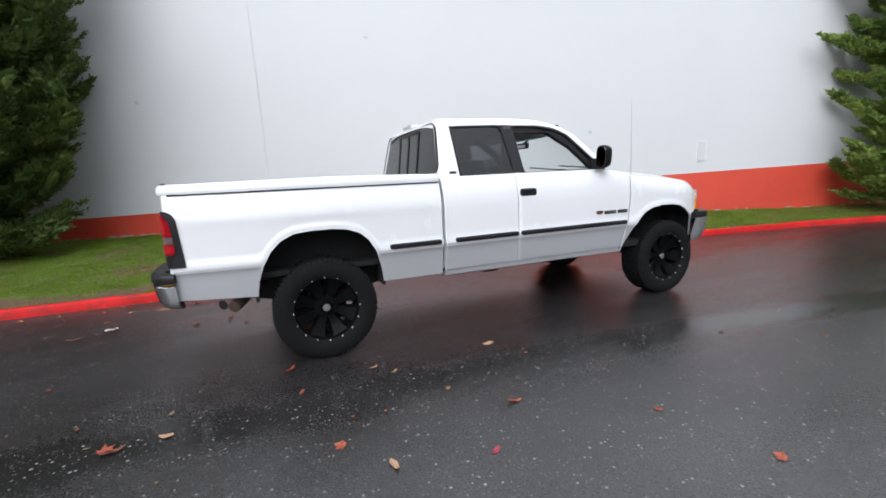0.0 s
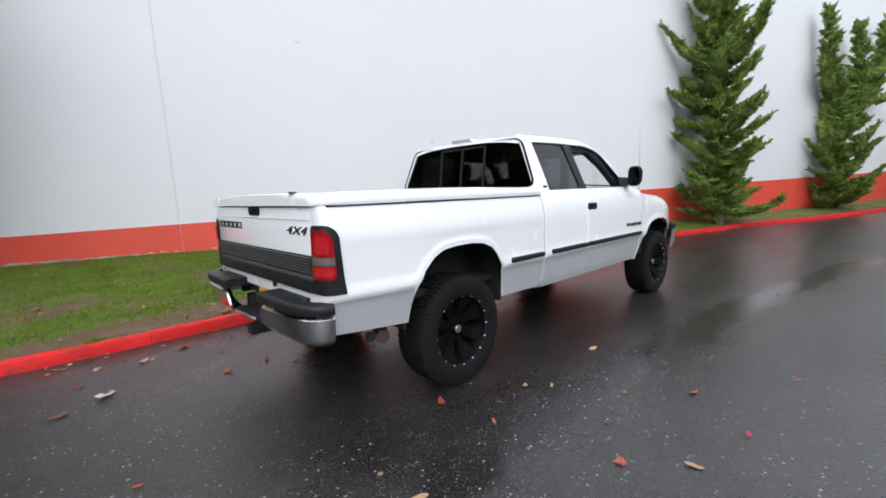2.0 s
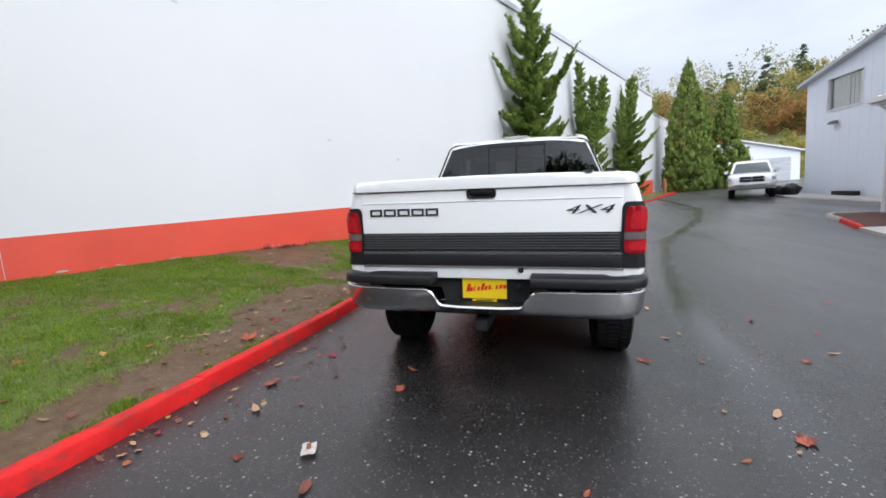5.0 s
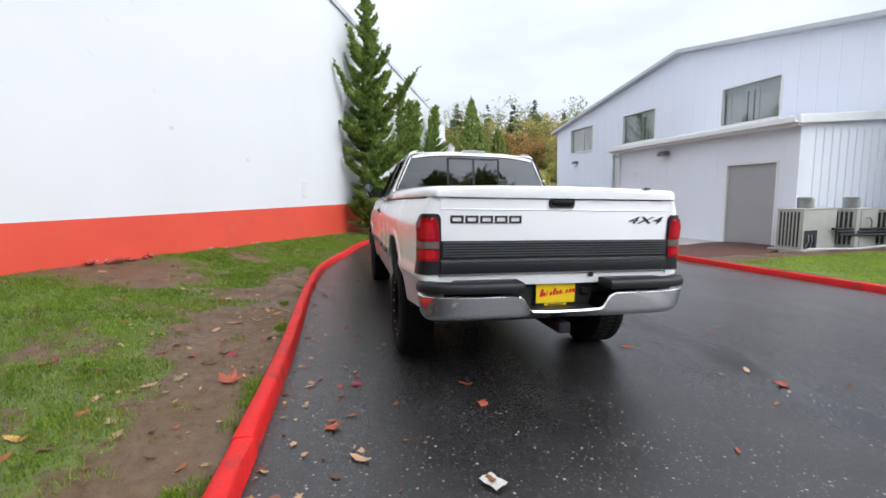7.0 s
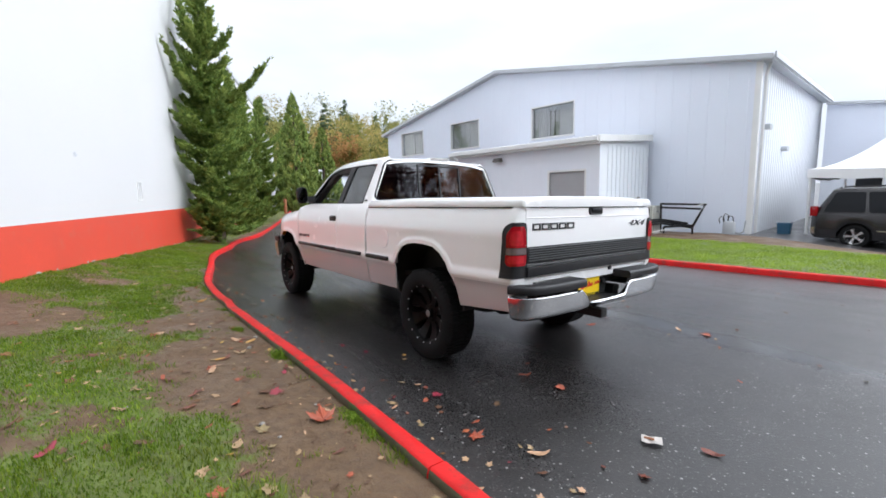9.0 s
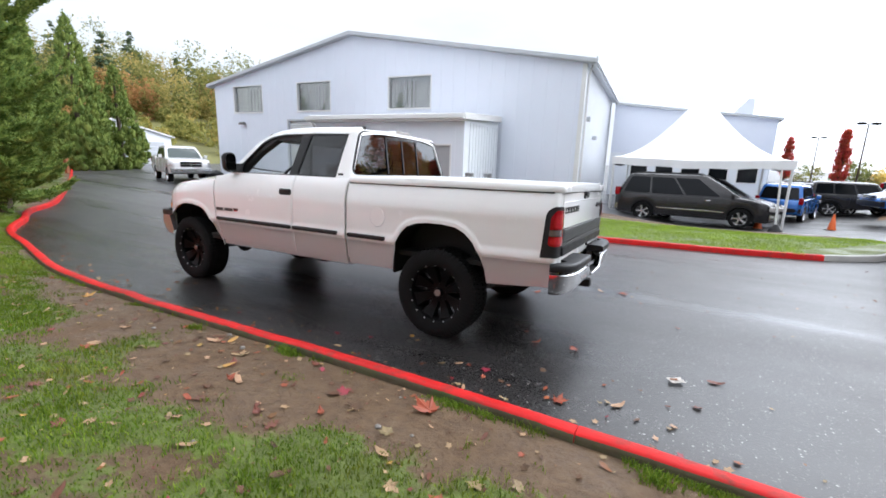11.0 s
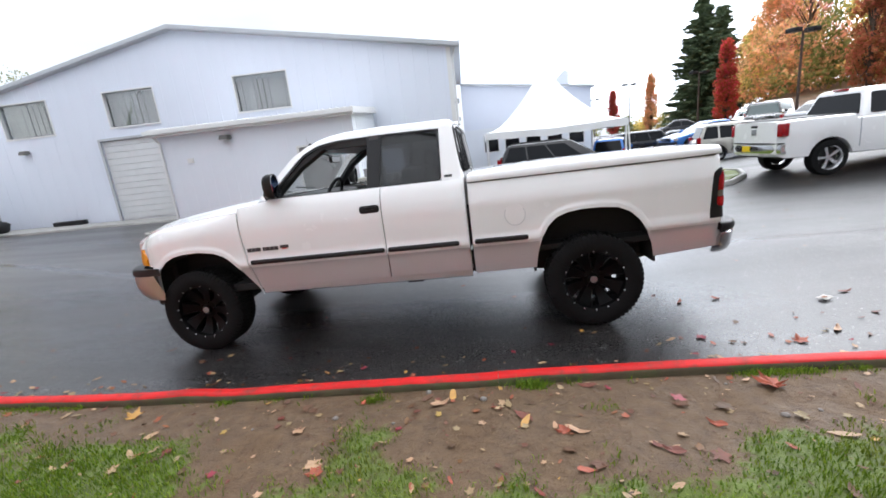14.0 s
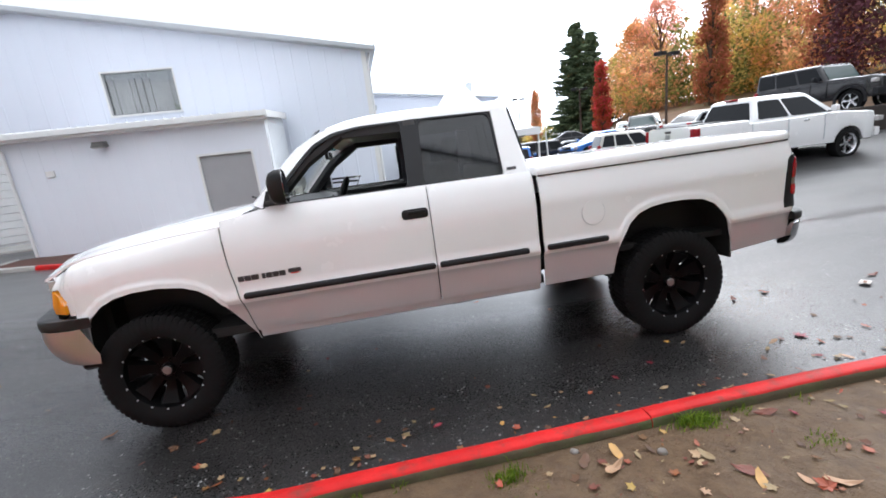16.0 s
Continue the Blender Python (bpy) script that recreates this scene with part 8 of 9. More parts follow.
frame_ = tagged(empty("steel_rack", pose(3.55, -12.3, ground_z(3.5, -12.3) + 0.09, 0, 0, 6)), "black steel pipe rack on the ground by the wall", "rack")
for pts in (((0.75, 0.0, 1.02), (-0.62, 0.0, 1.0), (-0.30, 0.0, 0.30), (0.6, 0.0, 0.22)), ((0.75, -0.14, 1.02), (-0.62, -0.14, 1.0), (-0.30, -0.14, 0.30), (0.6, -0.14, 0.22)), ((0.75, 0.0, 0.90), (-0.52, 0.0, 0.86)), ((-0.62, 0.0, 1.0), (-0.62, -0.14, 1.0)), ((-0.30, 0.0, 0.30), (-0.30, 0.0, -0.06)), ((0.6, 0.0, 0.22), (0.6, 0.0, -0.06)), ((0.75, -0.07, 1.02), (0.72, -0.07, -0.06))):
    part("rack_tube", tube(pts, 0.034, 8), M["black"], frame_)
meter = tagged(empty("gas_meter", pose(2.55, -13.45, ground_z(2.5, -13.4) + 0.05, 0, 0, 4)), "grey gas meter with black hoses against the warehouse", "gas meter")
part("meter_body", loft([[(r_ * math.cos(q), 0.7 * r_ * math.sin(q), z_) for q in [2 * math.pi * k / 20 for k in range(20)]] for r_, z_ in ((0.17, 0.0), (0.19, 0.04), (0.19, 0.36), (0.16, 0.42), (0.08, 0.44))]), M["trim_grey"], meter)
part("meter_pipe", tube([(-0.16, 0, 0.05), (-0.3, 0, 0.03), (-0.42, 0, 0.1), (-0.43, -0.12, 0.45)], 0.022, 8), M["steel"], meter)
for k, (a_, b_) in enumerate(((-0.12, 0.26), (0.02, 0.34), (0.14, 0.22))):
    part("hose", tube([(a_, 0.02 * k, 0.4), (a_ + 0.02, 0.04, 0.4 + b_ * 0.7), (a_ + 0.10, 0.05, 0.4 + 0.85 * b_), (a_ + 0.16, 0.04, 0.4 + 0.4 * b_), (a_ + 0.14, 0.0, 0.36)], 0.016, 7), M["black"], meter)
bin_ = tagged(empty("storage_tub", pose(1.4, -14.9, ground_z(1.4, -14.9), 0, 0, 3)), "teal plastic tub by the warehouse corner", "tub")
part("tub_shell", loft([[(sx * a, sx * b, z) for a, b in rounded([(-0.19, -0.15), (0.19, -0.15), (0.19, 0.15), (-0.19, 0.15)], 0.04)] for sx, z in ((0.9, 0.0), (1.0, 0.33), (1.05, 0.33), (1.05, 0.37), (0.98, 0.37))]), M["teal"], bin_)
for k, (dx, z, o) in enumerate(((0.2, 3.35, 0), (3.0, 2.75, 0))):
    p = side_pt(0.6 + dx, z, 0.0)
    lampw = tagged(empty("wall_light", pose(p.x, p.y, p.z, 0, 0, 94.16)), "small grey wall light high on the warehouse side", "wall light", "wall lights")
    part("light_box", box((-0.18, 0.0, -0.06), (0.18, 0.22, 0.1), 0.02), M["trim_grey"], lampw)
    part("light_lens", box((-0.14, 0.05, -0.08), (0.14, 0.2, -0.058), 0.0), M["clear_lens"], lampw)
vent = tagged(empty("wall_vent", Matrix.Translation(on_wall(9.35, 1.62)) @ Matrix(((WD.x, WN.x, 0, 0), (WD.y, WN.y, 0, 0), (0, 0, 1, 0), (0, 0, 0, 1)))), "white louvred vent low on the white wall", "vent")
part("vent_frame", boxes(((-0.11, -0.001, -0.21), (-0.09, 0.02, 0.21)), ((0.09, -0.001, -0.21), (0.11, 0.02, 0.21)), ((-0.09, -0.001, 0.19), (0.09, 0.02, 0.21)), ((-0.09, -0.001, -0.21), (0.09, 0.02, -0.19))), M["trim_white"], vent)
for k in range(9):
    part("louvre", loft([[(x, 0.002, -0.185 + k * 0.042), (x, 0.016, -0.185 + k * 0.042), (x, 0.004, -0.155 + k * 0.042)] for x in (-0.09, 0.09)]), M["wall_white"], vent)
part("vent_back", boxes(((-0.09, 0.0006, -0.19), (0.09, 0.0016, 0.19))), M["trim_white"], vent)
# small blemishes on the white wall
rn = random.Random(11)
for k, (x, z) in enumerate(((4.49, 2.56), (4.24, 3.1), (2.27, 3.3), (2.02, 4.48), (3.3, 3.35), (-1.6, 2.7), (6.4, 2.2), (1.4, 2.2), (4.0, 4.3), (-2.6, 3.5), (3.6, 3.9))):
    s = x / 0.9321
    pts_ = [(0.05 * rn.uniform(0.5, 1.4) * math.cos(a), 0.03 * rn.uniform(0.5, 1.5) * math.sin(a)) for a in [2 * math.pi * j / 9 for j in range(9)]]
    tagged(solo("wall_patch", loft([[on_wall(s + a, z + b, o) for a, b in pts_] for o in (-0.002, 0.004)]), M["wall_white"] if k % 3 else M["trim_grey"]), "small chipped paint patch on the white wall", "paint patch", "paint patches on the wall")
rn = random.Random(23)
for k in range(9):
    s_ = 3.1 + 0.12 * k + rn.uniform(-0.04, 0.04)
    bm = bmesh.new()
    bmesh.ops.create_icosphere(bm, subdivisions=2, radius=rn.uniform(0.03, 0.07))
    for v in bm.verts:
        v.co *= 1 + 0.5 * noise.noise(v.co * 11 + Vector((k * 3, 0, 0)))
        v.co = Vector((v.co.x * 1.4, v.co.y * 0.7, v.co.z * 0.6))
    ob = solo("rubble_piece", bm, M["rubble_red"], 25)
    ob.matrix_world = Matrix.Translation(on_wall(s_, WALL_BASE(s_ * 0.93) + rn.uniform(0.0, 0.05), rn.uniform(0.03, 0.12))) @ pose(0, 0, 0, rn.uniform(-20, 20), rn.uniform(-20, 20), rn.uniform(0, 360))
    tagged(ob, "broken chunk of red-painted concrete at the wall's foot", "rubble", "rubble at the wall's foot")
# pale chips where the red paint has come off along the wall's foot
chips = bmesh.new()
for k in range(140):
    s_ = rn.choice((rn.uniform(-6, 26), rn.gauss(-2.0, 1.0)))
    w_, h_ = rn.uniform(0.015, 0.10), rn.uniform(0.005, 0.022)
    z_ = WALL_BASE(s_ * 0.93) + rn.uniform(0.0, 0.035)
    ring = [(s_ + w_ * math.cos(q) * rn.uniform(0.7, 1.2), z_ + h_ * math.sin(q) * rn.uniform(0.6, 1.2)) for q in [2 * math.pi * j / 9 for j in range(9)]]
    add(chips, loft([[on_wall(p_, q_, o) for p_, q_ in ring] for o in (-0.002, 0.003)]))
tagged(solo("paint_chips", chips, M["concrete"]), "pale bare patches where red paint has flaked off the wall's foot", "paint chips", kind="stuff")
bag = tagged(empty("black_sacks", stand(22.6, -11.75, 8)), "pile of dark full sacks by the warehouse corner", "sacks")
for k, (dx, dy, r_) in enumerate(((0, 0, 0.42), (0.75, 0.1, 0.36), (0.35, -0.1, 0.38))):
    bm = bmesh.new()
    bmesh.ops.create_icosphere(bm, subdivisions=3, radius=r_)
    for v in bm.verts:
        v.co *= 1 + 0.25 * noise.noise(v.co * 4 + Vector((k * 5, 0, 0)))
        v.co.z = v.co.z * 0.8 + r_ * 0.72
        v.co.x += dx
        v.co.y += dy
    part("sack", bm, M["black"], bag)
for x, z in ((20.0, 0.12), (13.2, 0.2)):
    p = on_gable(x, 0, 0.3)
    skid = tagged(empty("wheel_stop", pose(p.x, p.y, ground_z(p.x, p.y) + 0.06, 0, 0, 4)), "dark wheel stop block against the warehouse", "wheel stop", "wheel stops")
    part("stop_block", box((-0.75, -0.12, 0), (0.75, 0.12, 0.2), 0.03), M["black"], skid)
p = on_gable(12.35, 0, 0.35)
bl = tagged(empty("bollard", pose(p.x, p.y + 2.6, ground_z(p.x, p.y) + 0.02)), "short black bollard at the annexe corner", "bollard")
part("bollard_post", tube([(0, 0, 0), (0, 0, 0.86), (0, 0, 0.9)], [0.11, 0.11, 0.07], 14), M["black"], bl)


# ---- trees ----
def leaf_cloud(name, centres, mat, parent, size, per, rnd, flat=0.0, up=0.0, slim=0.35):
    """Small leaf blades scattered round each centre (x, y, z, radius)."""
    verts, faces = [], []
    for cx, cy, cz, r, *way in centres:
        way = way[0] if way else None
        for _ in range(per if way is None else max(8, int(per * min(1.0, r / 0.17) ** 1.5))):
            d = Vector((rnd.gauss(0, 1), rnd.gauss(0, 1), rnd.gauss(0, 1))).normalized() * r * rnd.uniform(0.35, 1.0) ** 0.6
            d.z *= 1 - flat
            p = Vector((cx, cy, cz)) + d
            a = Vector((rnd.gauss(0, 1), rnd.gauss(0, 1), rnd.gauss(0, 1) + up)).normalized()
            a = (a + 0.8 * d.normalized()).normalized() if way is None else (a * 0.6 + d.normalized() * 0.6 + way * 0.8).normalized()
            b = a.cross(Vector((rnd.gauss(0, 1), rnd.gauss(0, 1), rnd.gauss(0, 1)))).normalized()
            s = size * rnd.uniform(0.6, 1.4)
            k = len(verts)
            verts += [p - b * s * slim, p + a * s, p + b * s * slim, p - a * s * 0.4]
            faces.append((k, k + 1, k + 2, k + 3))
    me = bpy.data.meshes.new(name)
    me.from_pydata(verts, [], faces)
    me.materials.append(mat)
    ob = new(name, me)
    ob.parent = parent
    return ob


def unit_ball(sub):
    bm = bmesh.new()
    bmesh.ops.create_icosphere(bm, subdivisions=sub, radius=1.0)
    bm.verts.index_update()
    vs, fs = np.array([v.co[:] for v in bm.verts]), [[v.index for v in f.verts] for f in bm.faces]
    bm.free()
    return vs, fs


BALL_V, BALL_F = unit_ball(2)


def spray_mesh(name, pads, mat, parent, size, dens, seed, flat=0.6, long=1.5, slim=0.3, core=0.66, rise=0.4):
    """Needled sprays: each pad (centre, radius, way) is a lumpy core set all over with small blades that point out and along its way."""
    rs = np.random.RandomState(seed)
    vs, faces, k = [], [], 0
    for c, r, way in pads:
        c, a = np.array(c[:]), np.array(way[:])
        a = a / (np.linalg.norm(a) + 1e-9)
        sd = np.cross(a, (0.03, 0.02, 1.0))
        sd /= np.linalg.norm(sd) + 1e-9
        fr = np.array([a, sd, np.cross(sd, a)])
        scale = np.array([r * long, r, r * flat])
        if core:
            lump = 1 + 0.35 * np.sin(BALL_V @ rs.uniform(-5, 5, 3) + rs.uniform(0, 6))
            vs.append(c + (BALL_V * lump[:, None] * scale * core) @ fr)
            faces += [[i + k for i in f] for f in BALL_F]
            k += len(BALL_V)
        n = max(6, int(dens * (r / size) ** 2 * 0.16))
        d = rs.normal(size=(n, 3))
        d /= np.linalg.norm(d, axis=1)[:, None]
        p = c + (d * scale * rs.uniform(0.55, 1.0, (n, 1))) @ fr
        out = d @ fr + 0.75 * a + np.array((0, 0, rise)) + rs.normal(size=(n, 3)) * 0.35
        out /= np.linalg.norm(out, axis=1)[:, None]
        b = np.cross(out, rs.normal(size=(n, 3)))
        b /= np.linalg.norm(b, axis=1)[:, None] + 1e-9
        ln = size * rs.uniform(0.6, 1.45, (n, 1))
        quad = np.stack([p - b * ln * slim, p + out * ln, p + b * ln * slim, p - out * ln * 0.4], axis=1).reshape(-1, 3)
        vs.append(quad)
        faces += [[k + 4 * i, k + 4 * i + 1, k + 4 * i + 2, k + 4 * i + 3] for i in range(n)]
        k += 4 * n
    me = bpy.data.meshes.new(name)
    me.from_pydata(np.concatenate(vs).tolist(), [], faces)
    me.materials.append(mat)
    ob = new(name, me)
    ob.parent = parent
    return ob


def bough_pads(pts, r0, rnd, pads, gap=0.11, side=0.55):
    """Pads along a bough, thick at its middle and drawn out to a point, with side sprays."""
    length = sum((q - p).length for p, q in zip(pts, pts[1:]))
    n = max(3, int(length / gap))
    for k in range(n + 1):
        f = 0.12 + 0.88 * k / n
        x = f * (len(pts) - 1)
        j = min(len(pts) - 2, int(x))
        q, way = pts[j].lerp(pts[j + 1], x - j), (pts[j + 1] - pts[j]).normalized()
        r = r0 * (0.75 + 0.5 * math.sin(math.pi * min(1, f * 0.9))) * (1 - 0.78 * f ** 2.6) * rnd.uniform(0.8, 1.2)
        pads.append((q + Vector((rnd.gauss(0, 0.025), rnd.gauss(0, 0.025), rnd.gauss(0, 0.02))), r, way + Vector((0, 0, 0.15))))
        if f < 0.85 and rnd.random() < side:
            sg = rnd.choice((-1, 1))
            lat = way.cross(Vector((0, 0, 1)))
            w2 = (way * 0.7 + lat * sg * rnd.uniform(0.5, 1.1) + Vector((0, 0, rnd.uniform(0.0, 0.6)))).normalized()
            ln = rnd.uniform(0.9, 1.9) * r0
            for g in (0.5, 1.0):
                pads.append((q + w2 * ln * g, r * (0.85 - 0.4 * g), w2))


def wall_juniper(x, y, leaders, arms, seed, label, r0=0.172, dens=1.0, mat="juniper"):
    """A juniper grown against the wall: leaders = (points, reach at foot, middle and tip), arms = long boughs (foot, tip) with upturned points."""
    rnd = random.Random(seed)
    root = tagged(empty("juniper_tree", pose(x, y, WALL_BASE(x) + 0.02)), label, "tree", "junipers along the wall")
    limbs, pads = bmesh.new(), []
    away = lambda p: (wall_y(x + p.x) - y - p.y) * 0.9321
    for li, (path, low, mid, high, share) in enumerate(leaders):
        path = [Vector(p) for p in path]
        length = sum((q - p).length for p, q in zip(path, path[1:]))
        at = lambda t: (lambda u: path[min(len(path) - 2, int(u))].lerp(path[min(len(path) - 2, int(u)) + 1], u - min(len(path) - 2, int(u))))(t * (len(path) - 1))
        nn = 14
        tr = part("trunk", tube([at(k / nn) for k in range(nn + 1)], [0.13 * share * (1 - 0.92 * k / nn) + 0.008 for k in range(nn + 1)], 8), M["bark"], root)
        reach_at = line([(0, low), (0.45, mid), (0.8, high * 1.3), (1, high * 0.5)])
        nb = int(length * 13.5)
        for k in range(nb):
            t = min(0.985, 0.03 + 0.95 * (k + rnd.random()) / nb)
            base = at(t)
            a = k * 2.39996 + rnd.uniform(-0.5, 0.5)
            dx, dy = math.cos(a), math.sin(a)
            reach = reach_at(t) * rnd.choice((0.55, 0.75, 0.9, 1.0, 1.15)) * rnd.uniform(0.85, 1.1)
            toward = dx * 0.3621 + dy * 0.9321
            if toward > 0:
                reach = min(reach, max(0.12, (away(base) - 0.12) / max(0.15, toward)))
            up = rnd.uniform(0.0, 0.35) + 0.5 * t
            pts = [base + Vector((dx * reach * s_, dy * reach * s_, reach * (up * s_ ** 1.8 - 0.12 * math.sin(3.1 * s_)))) for s_ in (0, 0.3, 0.6, 0.85, 1.0)]
            pts = [Vector((p.x, p.y, max(p.z, 0.16))) for p in pts]
            add(limbs, tube(pts, [0.022 * (1 - 0.6 * t), 0.016, 0.012, 0.008, 0.003], 4))
            bough_pads(pts, r0 * (1.1 - 0.5 * t) * rnd.uniform(0.85, 1.2), rnd, pads)
        for k in range(int(length * 6)):
            t = (k + 0.5) / (length * 6)
            d_ = path[-1] - path[0]
            pads.append((at(t) + Vector((rnd.gauss(0, 0.06), rnd.gauss(0, 0.06), 0)), r0 * (1.25 - 0.95 * t), Vector((rnd.uniform(-0.3, 0.3), rnd.uniform(-0.3, 0.3), 1))))
    for foot, tip, bow in arms:
        foot, tip = Vector(foot), Vector(tip)
        pts = []
        for s_ in span(0, 1, 8):
            p = foot.lerp(tip, s_)
            p.z += -bow * math.sin(math.pi * s_) * (1.0 - 0.2 * s_)
            pts.append(p)
        add(limbs, tube(pts, [0.04 * (1 - 0.9 * s_) + 0.004 for s_ in span(0, 1, 8)], 6))
        bough_pads(pts, r0 * 0.92, rnd, pads, 0.09, 0.7)
    part("branchwork", limbs, M["bark"], root)
    spray_mesh("foliage", pads, M[mat], root, 0.055, 64 * dens, seed, 0.52, 1.6, 0.28, 0.64)
    return root


wall_juniper(11.75, 0.38, [([(0, 0, -0.15), (0.05, 0.0, 2.0), (0.1, 0.1, 4.2), (0.15, 0.05, 6.2), (0.2, 0.0, 8.3)], 1.35, 1.02, 0.36, 1.0)],
             [((0.1, 0.0, 4.0), (-1.4, -1.45, 5.2), 0.35), ((0.1, 0.1, 4.3), (-0.95, 1.15, 5.45), 0.42), ((0.1, 0.1, 4.6), (0.2, 0.78, 6.0), 0.3), ((0.1, 0, 4.9), (1.2, -0.9, 5.9), 0.3), ((0.1, 0, 3.2), (-1.2, 0.9, 3.6), 0.25), ((0.1, 0, 5.4), (-0.6, -0.7, 6.1), 0.2), ((0.1, 0, 2.4), (-1.0, -1.15, 3.1), 0.25), ((0.1, 0.05, 5.6), (-0.55, 0.7, 6.7), 0.25), ((0.1, 0, 3.7), (1.3, -0.75, 4.6), 0.3), ((0.1, 0, 1.6), (1.2, -1.0, 2.1), 0.2)],
             4, "tall dark green juniper trained up the white wall")
wall_juniper(17.5, -1.55, [([(0, 0, -0.1), (0.2, -0.1, 1.4), (0.45, -0.2, 2.6)], 1.45, 1.3, 1.0, 1.0), ([(0.3, -0.1, 2.2), (0.25, 0.0, 3.4), (-0.25, 0.15, 4.8), (-0.4, 0.2, 6.5)], 0.36, 0.32, 0.2, 0.7), ([(0.45, -0.2, 2.4), (1.0, -0.4, 3.6), (1.35, -0.5, 4.6), (1.1, -0.4, 6.1)], 0.36, 0.3, 0.18, 0.7), ([(0.9, -0.4, 3.2), (1.9, -0.75, 4.0), (2.6, -1.0, 5.2), (2.9, -1.1, 6.4)], 0.38, 0.32, 0.18, 0.6)],
             [((0.1, 0, 1.6), (-0.85, 0.3, 3.2), 0.35), ((1.6, -0.6, 3.6), (3.4, -1.3, 3.9), 0.25), ((0.0, 0.05, 3.8), (-0.9, 0.3, 4.9), 0.25), ((1.2, -0.5, 4.2), (1.9, -1.3, 5.0), 0.25)],
             9, "dark green juniper with three leaning tops against the white wall")
wall_juniper(23.4, -4.05, [([(0, 0, -0.1), (0.1, 0.0, 1.8), (0.4, -0.1, 3.6), (1.0, -0.35, 5.2), (1.7, -0.6, 7.3)], 1.6, 1.1, 0.4, 1.0)],
             [((0.2, 0, 3.2), (-2.1, 0.75, 5.0), 0.4), ((0.2, 0, 3.6), (-1.1, 0.35, 6.2), 0.35), ((0.9, -0.3, 4.2), (1.9, -2.2, 5.9), 0.45), ((0.5, -0.2, 3.0), (1.5, -2.0, 4.1), 0.4), ((1.0, -0.3, 5.0), (2.9, -1.1, 7.2), 0.35), ((0.1, 0, 2.0), (-1.5, 0.5, 3.0), 0.3)],
             21, "ragged dark green juniper beside the white wall")
wall_juniper(-5.7, 6.0, [([(0, 0, -0.15), (0.1, -0.1, 2.6), (0.0, -0.2, 5.0), (0.2, -0.1, 9.2)], 2.0, 2.75, 1.5, 1.7), ([(0.3, 0.2, 1.0), (0.9, 0.1, 3.0), (1.1, 0.0, 5.5), (0.9, 0, 8.4)], 1.6, 1.7, 1.0, 0.8), ([(-0.6, 0.0, 1.0), (-1.2, -0.3, 3.0), (-1.3, -0.4, 7.4)], 1.8, 1.9, 1.0, 0.8)],
             [((0.2, -0.2, 1.2), (1.9, 0.25, 1.65), 0.1), ((0.2, -0.2, 1.7), (2.2, 0.3, 2.5), 0.2), ((0.1, -0.1, 2.6), (2.6, 0.1, 3.4), 0.2), ((0.1, 0, 3.4), (2.55, -0.2, 4.6), 0.3), ((0, 0, 4.4), (2.4, -0.5, 5.8), 0.3), ((0, 0, 5.2), (2.2, -0.3, 7.0), 0.3), ((0.2, -0.2, 2.2), (1.5, -1.9, 3.2), 0.3), ((0, -0.2, 3.2), (0.9, -2.4, 4.6), 0.4), ((0, -0.2, 4.2), (1.7, -1.7, 6.0), 0.4)],
             31, "broad dark green juniper by the white wall", 0.32, 0.5, "juniper_dark")


def cone_tree(x, y, height, radius, seed, label):
    """A dense tapering cypress of upright sprays."""
    rnd = random.Random(seed)
    root = tagged(empty("cypress_tree", pose(x, y, ground_z(x, y))), label, "tree")
    part("trunk", tube([(0, 0, -0.2), (0, 0, height * 0.5), (0, 0, height * 0.97)], [radius * 0.12, radius * 0.07, 0.02], 7), M["bark"], root)
    pads = []
    for k in range(int(85 * height)):
        t = rnd.random() ** 1.3
        rr = radius * min(1.0, 0.72 + 2.2 * t) * (1 - t) ** 0.72 * (1 + 0.10 * math.sin(9 * t + seed)) * rnd.uniform(0.72, 1.04) + 0.03
        a = rnd.uniform(0, 6.283)
        pads.append((Vector((rr * math.cos(a), rr * math.sin(a), height * (0.02 + 0.95 * t))), 0.19 * radius * (1.15 - 0.75 * t) * rnd.uniform(0.7, 1.25) / 1.6, Vector((0.45 * math.cos(a), 0.45 * math.sin(a), 1))))
    pads += [(Vector((0, 0, height * (0.9 + 0.02 * k))), 0.12 * (1 - 0.16 * k), Vector((0, 0, 1))) for k in range(6)]
    spray_mesh("crown", pads, M["cypress"], root, 0.13, 46, seed, 0.9, 1.7, 0.24)
    return root


cone_tree(34.7, -10.05, 10.2, 2.1, 3, "tall dense green cypress at the end of the drive")
cone_tree(35.6, -12.85, 7.6, 1.75, 5, "smaller dense green cypress at the end of the drive")


